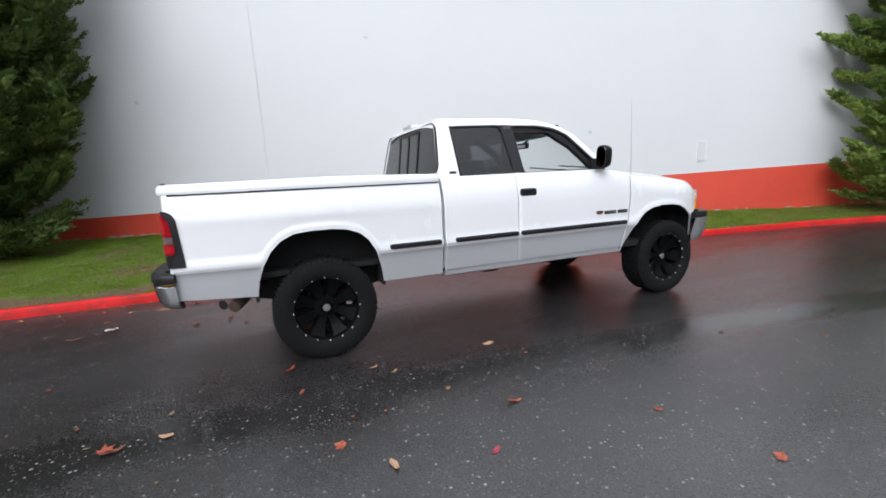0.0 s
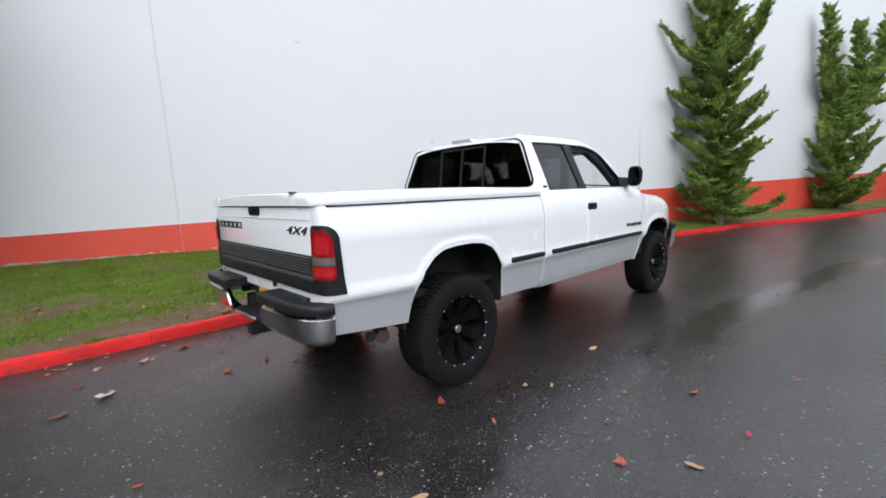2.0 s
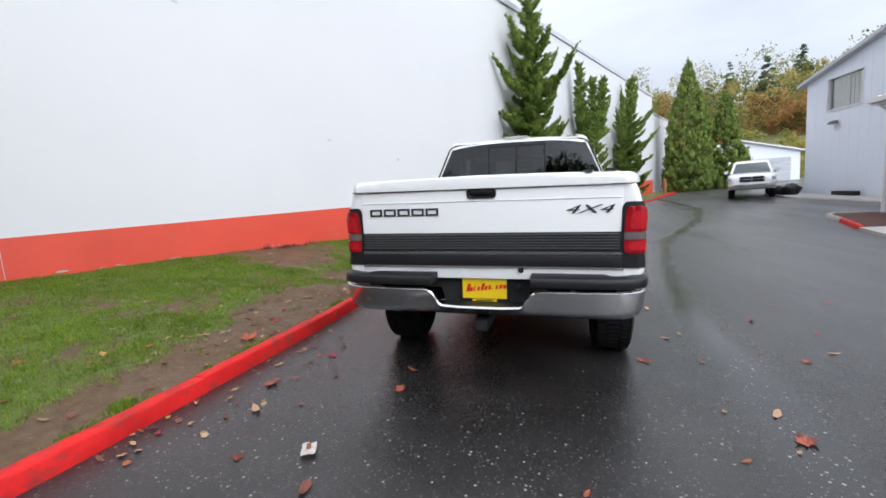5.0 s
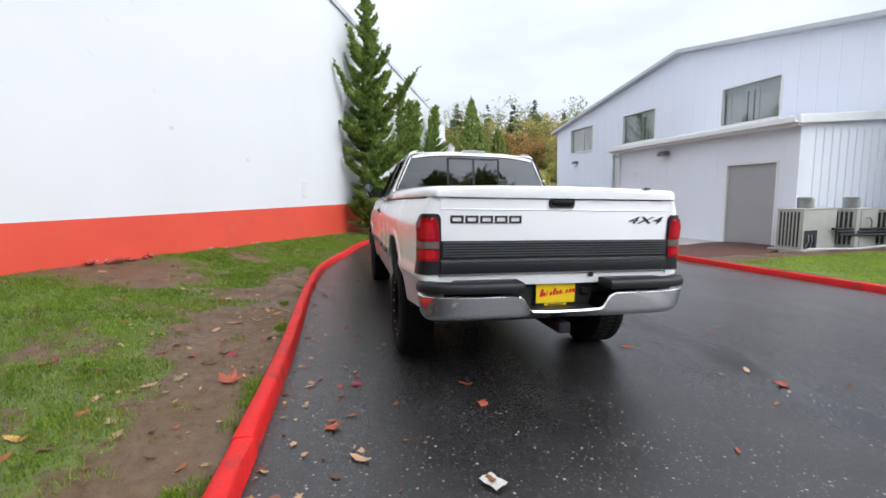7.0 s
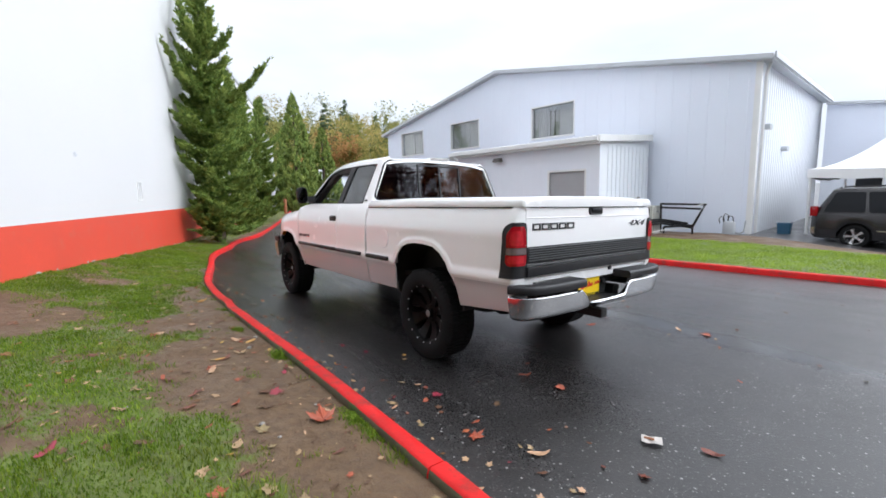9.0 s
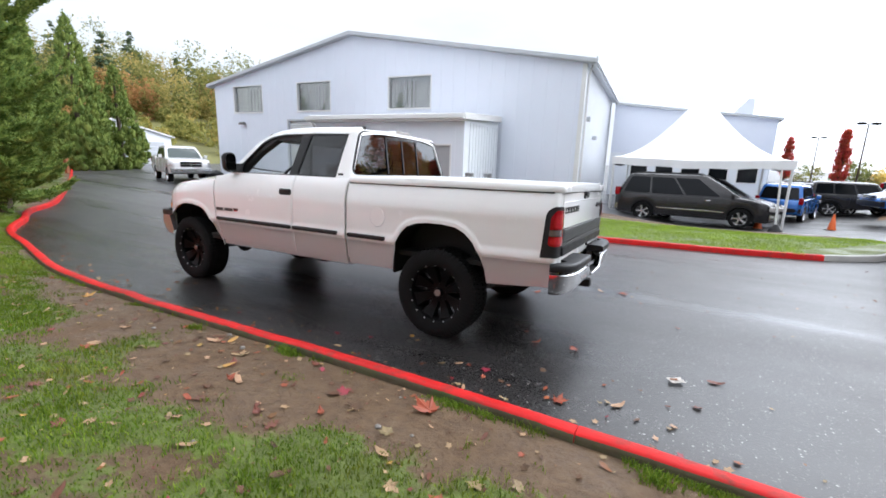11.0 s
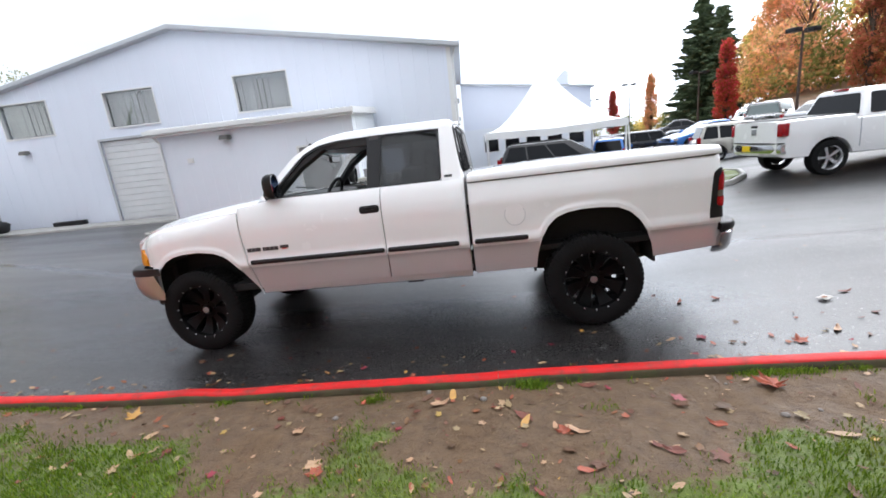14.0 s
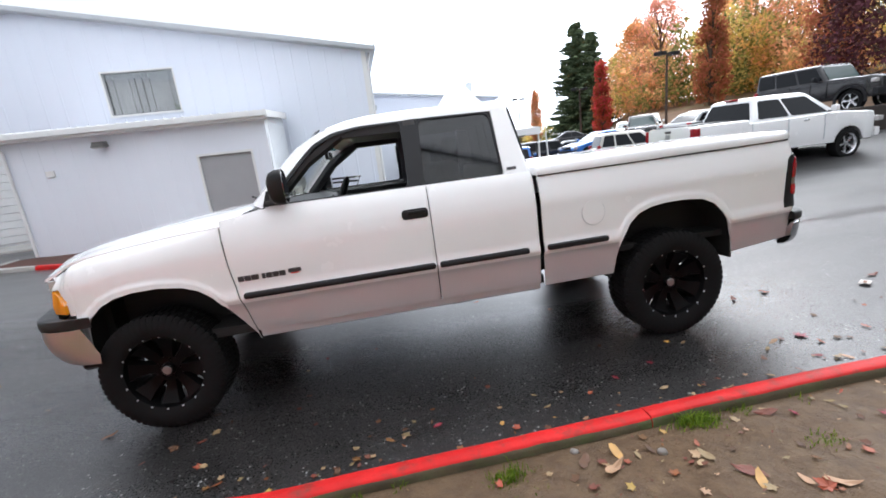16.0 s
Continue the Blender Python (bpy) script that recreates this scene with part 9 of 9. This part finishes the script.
def fir_tree(x, y, height, radius, seed, label, z=None):
    """A fir: tiers of level boughs with drooping sprays and ragged gaps, drawn to a point."""
    rnd = random.Random(seed)
    root = tagged(empty("fir_tree", pose(x, y, ground_z(x, y) if z is None else z)), label, "tree")
    part("trunk", tube([(0, 0, -0.3), (0, 0, height * 0.5), (0, 0, height)], [0.022 * height, 0.014 * height, 0.02], 7), M["bark"], root)
    pads, limbs = [], bmesh.new()
    tiers = int(height * 1.9)
    for i in range(tiers):
        t = (i + 0.6) / tiers
        for k in range(9 if t < 0.7 else 6):
            a = k * 6.283 / 8 + rnd.uniform(-0.4, 0.4) + i
            reach = radius * ((1 - t) ** 0.62 * (0.75 + 0.25 * t) + 0.02) * rnd.choice((0.6, 0.85, 1.0, 1.2))
            zz = height * (0.05 + 0.95 * t) + rnd.uniform(-0.2, 0.2)
            pts = [Vector((math.cos(a) * reach * f, math.sin(a) * reach * f, zz - 0.22 * reach * f + 0.16 * reach * f ** 3)) for f in (0.05, 0.35, 0.7, 1.0)]
            add(limbs, tube(pts, [0.03, 0.02, 0.012, 0.004], 4))
            for f in span(0.2, 1.0, max(3, int(reach / 0.4))):
                j = min(2, int(f * 3))
                q = pts[j].lerp(pts[j + 1], f * 3 - j)
                pads.append((q, 0.56 * (1.15 - 0.7 * f) * rnd.uniform(0.7, 1.3) * height / 14, (pts[-1] - pts[0]).normalized() + Vector((0, 0, -0.15))))
    part("branchwork", limbs, M["bark"], root)
    spray_mesh("foliage", pads, M["fir"], root, 0.16, 42, seed, 0.5, 1.7, 0.26, rise=-0.1)
    return root


def broad_tree(x, y, height, radius, seed, mat, label, name="autumn_tree", per=34, size=0.28, column=False, z=None, bare=0.0):
    """A leafy tree: a forking trunk, limbs and a crown of leaf clumps with gaps."""
    rnd = random.Random(seed)
    root = tagged(empty(name, pose(x, y, ground_z(x, y) if z is None else z)), label, "tree")
    lb = tube([(0, 0, -0.3), (0.05 * radius, 0, height * 0.3), (0, 0.05 * radius, height * 0.9)], [0.035 * height * 0.5, 0.025 * height * 0.5, 0.02], 7)
    tufts = []
    n = int((95 if column else 110) * (1 + height / 12))
    for k in range(n):
        t = rnd.uniform(0.06 if column else 0.12, 1.0)
        prof = (math.sin(math.pi * min(1, 0.12 + 0.88 * t)) ** 0.6) if not column else (1 - t) ** 0.5 * min(1, 0.4 + 3 * t)
        a, q = rnd.uniform(0, 6.283), rnd.uniform(0.3, 1.0) ** 0.6
        rr = radius * prof * q
        c = (rr * math.cos(a), rr * math.sin(a), height * t)
        if k % (3 if column else 6) == 0:
            add(lb, tube([(0, 0, height * max(0.15, t - 0.25)), (c[0] * 0.55, c[1] * 0.55, height * (t - 0.1)), c], [0.006 * height, 0.004 * height, 0.015], 5))
        if rnd.random() > bare:
            tufts.append((*c, radius * (0.30 if column else 0.21) * rnd.uniform(0.6, 1.5)))
    part("trunk", lb, M["bark"], root)
    leaf_cloud("crown", tufts, mat, root, size, per, rnd)
    return root


for k, (x, y, h, r) in enumerate(((-30, -7, 11.0, 4.4), (-33, -1, 12.9, 4.8), (-31, 5, 10.8, 4.4), (-36, 11, 13.0, 4.8), (-38, -14, 13.5, 5.0), (-33, 17, 11.8, 4.4))):
    broad_tree(x, y, h, r, 90 + k, M["fir" if k % 2 else "cypress"], "green tree across the yard behind the pickup", "broadleaf_tree", per=30, size=0.34)


def bearing(az, dist, eye=(1.9, 3.6)):
    return eye[0] + dist * math.cos(radians(az)), eye[1] + dist * math.sin(radians(az))


def bank_rise(x, y):
    """How far the wooded bank beyond the lot stands above the yard."""
    az = math.degrees(math.atan2(y - 3.6, x - 1.9))
    k = min(1.0, max(0.0, (-116.5 - az) / 6.0))
    return k * k * (3 - 2 * k) * float(np.interp(math.hypot(x - 1.9, y - 3.6), [30, 36, 44, 52, 62, 85], [-0.1, 0.5, 1.3, 2.0, 2.6, 3.5]))


bm = bmesh.new()
bank = {}
b_az, b_d = span(-113, -165, 40), [29, 33, 37, 41, 46, 52, 58, 66, 76, 90]
for i, az in enumerate(b_az):
    for j, dist in enumerate(b_d):
        x, y = bearing(az, dist)
        bank[i, j] = bm.verts.new((x, y, ground_z(x, y) + bank_rise(x, y) - (0.12 if j == 0 else 0) + 0.25 * noise.noise((x * 0.2, y * 0.2, 0)) * min(1, j * 0.3)))
for i in range(len(b_az) - 1):
    for j in range(len(b_d) - 1):
        bm.faces.new((bank[i, j], bank[i, j + 1], bank[i + 1, j + 1], bank[i + 1, j]))
bmesh.ops.recalc_face_normals(bm, faces=bm.faces)
if sum(f.normal.z for f in bm.faces) < 0:
    bmesh.ops.reverse_faces(bm, faces=bm.faces)
tagged(solo("ground_bank", bm, M["leafy_bank"]), "leaf-strewn brown bank beyond the car lot", "bank", kind="structure")
rnd = random.Random(52)
for mat, n, lab in (("gold_far", 44, "yellow autumn shrubs on the bank"), ("green_far", 44, "green shrubs on the bank"), ("orange_far", 80, "orange shrubs on the bank")):
    tufts = []
    for _ in range(n):
        x, y = bearing(rnd.uniform(-119, -152), rnd.uniform(50, 80))
        tall = rnd.uniform(2.0, 8.5)
        for _ in range(int(tall * 4)):
            tufts.append((x + rnd.gauss(0, 1.0), y + rnd.gauss(0, 1.0), ground_z(x, y) + bank_rise(x, y) + rnd.uniform(0.1, 1) * tall, rnd.uniform(0.5, 1.0)))
    tagged(leaf_cloud("bank_shrubs", tufts, M[mat], None, 0.28, 20, rnd), lab, "shrubs", kind="stuff")
# raised bed with a dark retaining wall under the off-road car
bed = tagged(empty("raised_bed"), "raised bark bed behind a dark timber retaining wall", "raised bed")
part("retaining_wall", box((-24.0, -9.3, -0.3), (-13.3, -9.06, 1.22), 0.02, 1), M["timber_dark"], bed)
part("bed_fill", box((-24.0, -18.0, -0.3), (-13.32, -9.31, 0.93), 0.05, 1), M["asphalt"], bed)


for az, dist, h, r, mat, kind, lab in ((-117.7, 52, 7.6, 1.15, "red_far", 1, "narrow red autumn tree by the lot"), (-109.9, 80, 8.8, 1.2, "orange_far", 1, "narrow orange-brown tree far across the lot"), (-105.8, 80, 7.0, 1.0, "red_far", 1, "narrow red tree far across the lot"),
                                       (-101.2, 95, 7.0, 1.0, "red_far", 1, "narrow dark red tree far off"), (-121.5, 62, 10.0, 3.2, "orange_far", 0, "orange autumn tree on the rise"), (-124.0, 60, 12.5, 3.4, "pink_far", 0, "thin pink autumn tree on the rise"),
                                       (-128.9, 46, 10.4, 1.5, "maroon_far", 1, "tall rust-red columnar tree on the rise"), (-132.5, 58, 13.5, 4.2, "orange_far", 0, "broad orange autumn tree on the rise"), (-136.0, 62, 14.0, 4.2, "pink_far", 0, "broad pinkish-orange autumn tree on the rise"),
                                       (-138.6, 42, 12.0, 1.9, "maroon_far", 1, "dark red columnar tree on the rise"), (-143.5, 36, 10.5, 4.2, "plum_far", 0, "dark plum-leaved tree on the rise"), (-147.0, 52, 12.0, 4.0, "orange_far", 0, "orange tree beyond the rise"),
                                       (-123.0, 70, 11.0, 3.0, "gold_far", 0, "yellow-green autumn tree behind the lot"), (-119.5, 75, 9.5, 3.0, "gold_far", 0, "pale gold autumn tree behind the lot"), (-130.5, 70, 12.0, 3.6, "orange_far", 0, "orange tree behind the lot")):
    x, y = bearing(az, dist)
    broad_tree(x, y, h, r, int(-az * 10), M[mat], lab, column=bool(kind), per=60 if kind else 64, size=0.17 if kind else 0.19, z=ground_z(x, y) + bank_rise(x, y), bare=(0.5 if az > -130 else 0.2) if mat == "pink_far" else 0.12)
x, y = bearing(-115.0, 70)
fir_tree(x, y, 15.8, 4.9, 8, "tall dark fir tree beyond the lot")
x, y = bearing(-116.6, 74)
fir_tree(x, y, 15.0, 4.4, 12, "dark fir tree beyond the lot")


# low bushes along the far edge of the lot
rnd = random.Random(63)
for mat, lab, spots_ in (("gold_far", "yellow bushes along the far edge of the lot", ((-109.3, 84, 3.0), (-108.7, 86, 2.2), (-110.6, 83, 2.8))), ("green_far", "green bushes along the far edge of the lot", ((-106.6, 84, 3.4), (-107.4, 86, 2.4), (-103.2, 90, 2.6), (-111.8, 82, 2.6)))):
    tufts = []
    for az, dist, tall in spots_:
        x, y = bearing(az, dist)
        for _ in range(40):
            tufts.append((x + rnd.gauss(0, 0.8), y + rnd.gauss(0, 0.8), ground_z(x, y) + rnd.uniform(0.0, 0.9) * tall, rnd.uniform(0.3, 0.6)))
    tagged(leaf_cloud("far_bushes", tufts, M[mat], None, 0.22, 22, rnd), lab, "bushes", kind="stuff")


# lamp posts of the lot
def lot_lamp(az, dist, h, label):
    x, y = bearing(az, dist)
    root = tagged(empty("street_lamp", stand(x, y, 20)), label, "lamp post", "lot lamp posts")
    part("pole", tube([(0, 0, -0.2), (0, 0, h)], [0.09, 0.06], 8), M["rust"], root)
    part("cross_arm", tube([(-0.7, 0, h), (0.7, 0, h)], 0.04, 6), M["rust"], root)
    for s in (-1, 1):
        part("lamp_head", box((s * 0.65 - 0.28, -0.28, h - 0.05), (s * 0.65 + 0.28, 0.28, h + 0.18), 0.04), M["black"], root)


lot_lamp(-107.85, 62, 6.4, "dark twin-head lamp post far in the lot")
lot_lamp(-103.6, 85, 6.4, "dark lamp post far across the lot")
lot_lamp(-124.6, 33, 5.2, "brown twin-head lamp post on the rise")
lot_lamp(-115.2, 50, 5.4, "brown lamp post in the lot")

# ---- far hillside and woods ----
HILL_D, HILL_Z = [58, 68, 80, 95, 115, 140, 180], [0.0, 1.6, 5.0, 9.5, 14.5, 19.5, 22.0]


def hill_z(a, d):
    """Height of the hillside at bearing a and distance d; it is highest to the south-east."""
    rise = float(np.interp(a, [-75, -55, -40, -34, -28, -14, -4, 8, 30, 60], [0.45, 0.6, 0.75, 0.84, 1.0, 0.98, 0.95, 0.75, 0.55, 0.4]))
    return float(np.interp(d, HILL_D, HILL_Z)) * rise * (0.93 + 0.09 * noise.noise((a * 0.12, d * 0.03, 0)))


bm = bmesh.new()
hill = {}
ha = span(-75, 60, 60)
hd = span(58, 180, 16)
for i, d in enumerate(hd):
    for j, a in enumerate(ha):
        hill[i, j] = bm.verts.new((d * math.cos(radians(a)), d * math.sin(radians(a)), hill_z(a, d) - (0.3 if i == 0 else 0)))
for i in range(len(hd) - 1):
    for j in range(len(ha) - 1):
        bm.faces.new((hill[i, j], hill[i + 1, j], hill[i + 1, j + 1], hill[i, j + 1]))
tagged(solo("backdrop_hill", bm, M["brown_hill"]), "overgrown hillside far behind the drive", "hillside", kind="structure")
rnd = random.Random(77)
for mat, n, lab, lo, hi, tall in (("scrub_far", 420, "yellow-green scrub low on the far hillside", 60, 98, 2.6), ("green_far", 130, "mixed green woods on the far hillside", 84, 150, 7.5), ("gold_hill", 105, "golden autumn woods on the far hillside", 84, 150, 7.0), ("orange_hill", 42, "orange autumn woods on the far hillside", 74, 135, 6.0)):
    tufts = []
    for k in range(n):
        a, d = rnd.uniform(-58, 16), rnd.uniform(lo, hi)
        h = tall * rnd.uniform(0.55, 1.3) * (1.45 if tall > 3 and rnd.random() < 0.22 else 1.0)
        z0 = hill_z(a, d) - 0.3
        cx, cy, r = d * math.cos(radians(a)), d * math.sin(radians(a)), h * rnd.uniform(0.30, 0.45)
        for q in range(10 if tall < 3 else 34):
            t = rnd.random()
            w = r * math.sin(math.pi * (0.14 + 0.8 * t)) ** 0.6 * rnd.uniform(0.5, 1.0)
            b = rnd.uniform(0, 6.28)
            tufts.append((cx + w * math.cos(b), cy + w * math.sin(b), z0 + h * t, 0.11 * h * rnd.uniform(0.7, 1.3) + 0.25))
    tagged(leaf_cloud("far_woods", tufts, M[mat], None, 0.34, 26, rnd), lab, "woods", kind="stuff")
pads = []
for k in range(46):
    a, d = (rnd.uniform(-50, 12), rnd.uniform(95, 150)) if k > 3 else ((-24.7, 128), (-18.5, 125), (-14.5, 120), (-22.0, 104))[k]
    h = rnd.uniform(5.5, 10.0) if k > 3 else 12.5
    cx, cy, z0 = d * math.cos(radians(a)), d * math.sin(radians(a)), hill_z(a, d) - 0.3
    for q in range(60):
        t = rnd.random() ** 1.2
        w, b = 0.2 * h * (1 - t) ** 0.8 * rnd.choice((0.6, 0.9, 1.15)), rnd.uniform(0, 6.28)
        pads.append((Vector((cx + w * math.cos(b), cy + w * math.sin(b), z0 + h * (0.08 + 0.95 * t))), 0.075 * h * (1.1 - 0.7 * t), Vector((math.cos(b), math.sin(b), -0.2))))
tagged(spray_mesh("far_firs", pads, M["fir"], None, 0.3, 40, 6, 0.5, 1.5, 0.3, rise=0.0), "dark firs among the far woods", "woods", kind="stuff")


# ---- fallen leaves, litter and stones ----
def verge_z(x, y):
    y0, y1 = KERB_Y(x) + 0.104, wall_y(x)
    return verge_point(x, max(0.0, min(1.0, (y - y0) / (y1 - y0)))).z


def top_z(x, y):
    return verge_z(x, y) if y > KERB_Y(x) + 0.13 else (ground_z(x, y) + 0.008 * noise.noise((x * 0.5, y * 0.5, 0)))


def maple_outline(size, rnd):
    pts = []
    for k in range(5):
        a = math.pi / 2 + (k - 2) * 1.05
        r = size * (1.0 if k == 2 else 0.85 if k in (1, 3) else 0.6) * rnd.uniform(0.85, 1.1)
        pts.append((r * 0.55 * math.cos(a - 0.46), r * 0.55 * math.sin(a - 0.46)))
        pts.append((r * 0.72 * math.cos(a - 0.30), r * 0.72 * math.sin(a - 0.30)))
        pts.append((r * 0.70 * math.cos(a - 0.20), r * 0.70 * math.sin(a - 0.20)))
        pts.append((r * math.cos(a), r * math.sin(a)))
        pts.append((r * 0.70 * math.cos(a + 0.20), r * 0.70 * math.sin(a + 0.20)))
        pts.append((r * 0.76 * math.cos(a + 0.29), r * 0.76 * math.sin(a + 0.29)))
    pts.append((-0.03 * size, -0.25 * size))
    pts.append((0.02 * size, -0.6 * size))
    pts.append((0.05 * size, -0.25 * size))
    return sorted(pts, key=lambda p: math.atan2(p[1], p[0]))


def oval_outline(size, rnd):
    return [(size * math.cos(a) * rnd.uniform(0.9, 1.1), size * 0.36 * math.sin(a) * abs(math.sin(a)) ** 0.5 * (1 + 0.3 * math.cos(a)) * rnd.uniform(0.75, 1.2)) for a in [2 * math.pi * k / 14 for k in range(14)]]


def leaf_bm(outline, curl, rnd):
    bm = bmesh.new()
    n = len(outline)
    lift = lambda x, y: curl * (x * x + y * y) * 6 + 0.010 * curl * math.sin(60 * x + 35 * y) * math.cos(45 * y - 20 * x)
    c = bm.verts.new((0, 0, 0.004))
    ring = [bm.verts.new((x, y, 0.004 + max(0, lift(x, y)))) for x, y in outline]
    c2 = bm.verts.new((0, 0, 0.002))
    ring2 = [bm.verts.new((x, y, 0.0025 + max(0, lift(x, y)))) for x, y in outline]
    for k in range(n):
        j = (k + 1) % n
        bm.faces.new((c, ring[k], ring[j]))
        bm.faces.new((c2, ring2[j], ring2[k]))
        bm.faces.new((ring[k], ring2[k], ring2[j], ring[j]))
    return bm


rnd = random.Random(41)
NAMED = [(-0.98, -1.61, "tan", "oval", 0.05), (-1.26, -1.62, "orange", "maple", 0.065), (-0.12, -2.14, "orange", "maple", 0.05), (0.08, -2.40, "tan", "oval", 0.045), (0.55, -2.52, "red", "oval", 0.03), (0.88, -2.16, "orange", "oval", 0.045), (1.67, -3.14, "orange", "maple", 0.04), (1.53, -2.6, "orange", "oval", 0.03), (1.16, -1.32, "tan", "oval", 0.05), (-1.12, 0.54, "orange", "maple", 0.055), (-0.31, -1.05, "orange", "oval", 0.06), (0.24, -1.31, "tan", "oval", 0.045), (-0.8, 0.57, "orange", "oval", 0.05), (-1.55, 1.31, "tan", "oval", 0.06), (-2.11, 0.6, "brown", "oval", 0.06), (-1.21, 1.46, "orange", "maple", 0.075), (-0.652, 1.30, "red", "maple", 0.06), (-1.215, -1.645, "brown", "oval", 0.06),
         (-0.66, 2.12, "orange", "maple", 0.115), (0.45, 2.505, "tan", "oval", 0.06), (3.2, 2.19, "yellow", "maple", 0.085), (1.68, 2.78, "orange", "maple", 0.06), (0.07, 2.67, "brown", "oval", 0.05), (-0.2, 2.48, "orange", "oval", 0.045), (1.17, 2.19, "tan", "oval", 0.06), (0.51, 2.51, "orange", "maple", 0.05), (1.94, 2.43, "tan", "maple", 0.06), (-0.3, 3.31, "red", "oval", 0.07), (0.05, 3.04, "tan", "oval", 0.045), (-1.31, 2.85, "yellow", "oval", 0.06)]
WORDS = {"tan": "pale tan", "orange": "orange-brown", "red": "bright red", "brown": "dark brown", "yellow": "yellow"}
for x, y, col, shape, size in NAMED:
    bm = leaf_bm((maple_outline if shape == "maple" else oval_outline)(size, rnd), rnd.uniform(0.4, 1.3), rnd)
    ob = solo("fallen_leaf", bm, M["leaf_" + col], 0)
    ob.matrix_world = pose(x, y, top_z(x, y) + 0.003, rnd.uniform(-4, 4), rnd.uniform(-4, 4), rnd.uniform(0, 360))
    tagged(ob, f"{WORDS[col]} {'maple' if shape == 'maple' else 'oval'} leaf lying on the {'verge' if y > 1.9 else 'wet asphalt'}", "leaf", "fallen leaves")


def scatter(name, col, n, where, label, sizes, share_maple=0.35):
    bm = bmesh.new()
    for _ in range(n):
        x, y = where()
        s = rnd.uniform(*sizes)
        b = leaf_bm((maple_outline if rnd.random() < share_maple else oval_outline)(s, rnd), rnd.uniform(0.1, 0.7), rnd)
        add(bm, b, pose(x, y, top_z(x, y) + 0.005, rnd.uniform(-13, 13), rnd.uniform(-13, 13), rnd.uniform(0, 360)))
    return tagged(solo(name, bm, M["leaf_" + col], 0), label, "leaves", kind="stuff")


def by_kerb():
    x = rnd.uniform(-4, 12)
    return x, KERB_Y(x) - min(abs(rnd.gauss(0.02, 0.2)), rnd.uniform(0.05, 1.2)) - 0.02


def beside_truck():
    x = rnd.uniform(-2.0, 4.5)
    return x, KERB_Y(x) - rnd.uniform(0.05, 1.0)


def on_road():
    x = rnd.uniform(-5, 6)
    return x, rnd.uniform(-6, 1.7)


def on_verge():
    x = rnd.triangular(-5, 8, 0.5)
    return x, min(wall_y(x) - 0.1, KERB_Y(x) + 0.16 + abs(rnd.gauss(0, 1.3)))


for col, a, b, c in (("tan", 110, 44, 230), ("orange", 60, 50, 130), ("brown", 70, 60, 200), ("red", 24, 20, 34), ("yellow", 12, 6, 26)):
    scatter("gutter_leaves", col, int(a * 1.3), by_kerb, f"small {WORDS[col]} leaves gathered along the kerb", (0.009, 0.038), 0.82)
    scatter("gutter_leaves", col, int(a * 0.16), beside_truck, f"larger {WORDS[col]} leaves lying between the kerb and the pickup", (0.018, 0.05), 0.6)
    scatter("verge_leaves", col, int(c * 0.2), on_verge, f"large {WORDS[col]} leaves on the verge", (0.03, 0.07), 0.7)
    scatter("road_leaves", col, b, on_road, f"scattered {WORDS[col]} leaves on the wet asphalt", (0.008, 0.032), 0.55)
    scatter("verge_leaves", col, c, on_verge, f"scattered {WORDS[col]} leaves on the verge", (0.008, 0.036), 0.6)

scatter("leaf_crumbs", "brown", 700, on_verge, "tiny dark leaf crumbs and twigs on the bare soil", (0.004, 0.012), 0.0)
scatter("leaf_crumbs", "tan", 350, on_verge, "tiny pale leaf crumbs on the bare soil", (0.004, 0.010), 0.0)
# the crumpled paper in the road
bm = sheet(lambda u, v: Vector((u, v, 0.008 + 0.010 * noise.noise((u * 34, v * 34, 2)) + 0.006 * abs(u * 9))), span(-0.052, 0.052, 14), span(-0.036, 0.036, 11), 0.002)
paper = solo("paper_scrap", bm, M["paper"])
paper.matrix_world = pose(-1.86, 0.74, top_z(-1.86, 0.74) + 0.012, 0, 0, 28)
tagged(paper, "crumpled white paper wrapper lying on the wet asphalt", "litter")
tagged(solo("paper_mark", prism([(-1.875, 0.745), (-1.83, 0.77), (-1.82, 0.75), (-1.865, 0.725)], "z", top_z(-1.86, 0.74) + 0.026, top_z(-1.86, 0.74) + 0.028), M["leaf_orange"]), "small orange mark on the paper wrapper", "litter mark")
for k in range(14):
    x, y = on_verge() if k > 6 else (rnd.uniform(-1.5, 2.5), rnd.uniform(2.0, 2.6))
    r = rnd.uniform(0.008, 0.022)
    bm = bmesh.new()
    bmesh.ops.create_icosphere(bm, subdivisions=2, radius=r)
    for v in bm.verts:
        v.co *= 1 + 0.35 * noise.noise(v.co * 40 + Vector((k, 0, 0)))
        v.co.z *= 0.6
    ob = solo("stone", bm, M["stone"])
    ob.matrix_world = pose(x, y, top_z(x, y) + r * 0.25, 0, 0, rnd.uniform(0, 360))
    tagged(ob, "small grey stone lying on the bare soil", "stone", "stones on the verge")
# tufts of fresh weed at the kerb
for k, (x, y) in enumerate(((0.65, 1.98), (0.60, 2.0), (1.6, 2.1), (-1.8, 2.05), (4.6, 2.1))):
    spots = [(x + rnd.gauss(0, 0.045), y + rnd.gauss(0, 0.03), top_z(x, y)) for _ in range(260)]
    spots = [(a, max(b, KERB_Y(a) + 0.15), c) for a, b, c in spots]
    grass_blades("weed_tuft", spots, "small bright green weed tuft by the kerb", (0.015, 0.045))
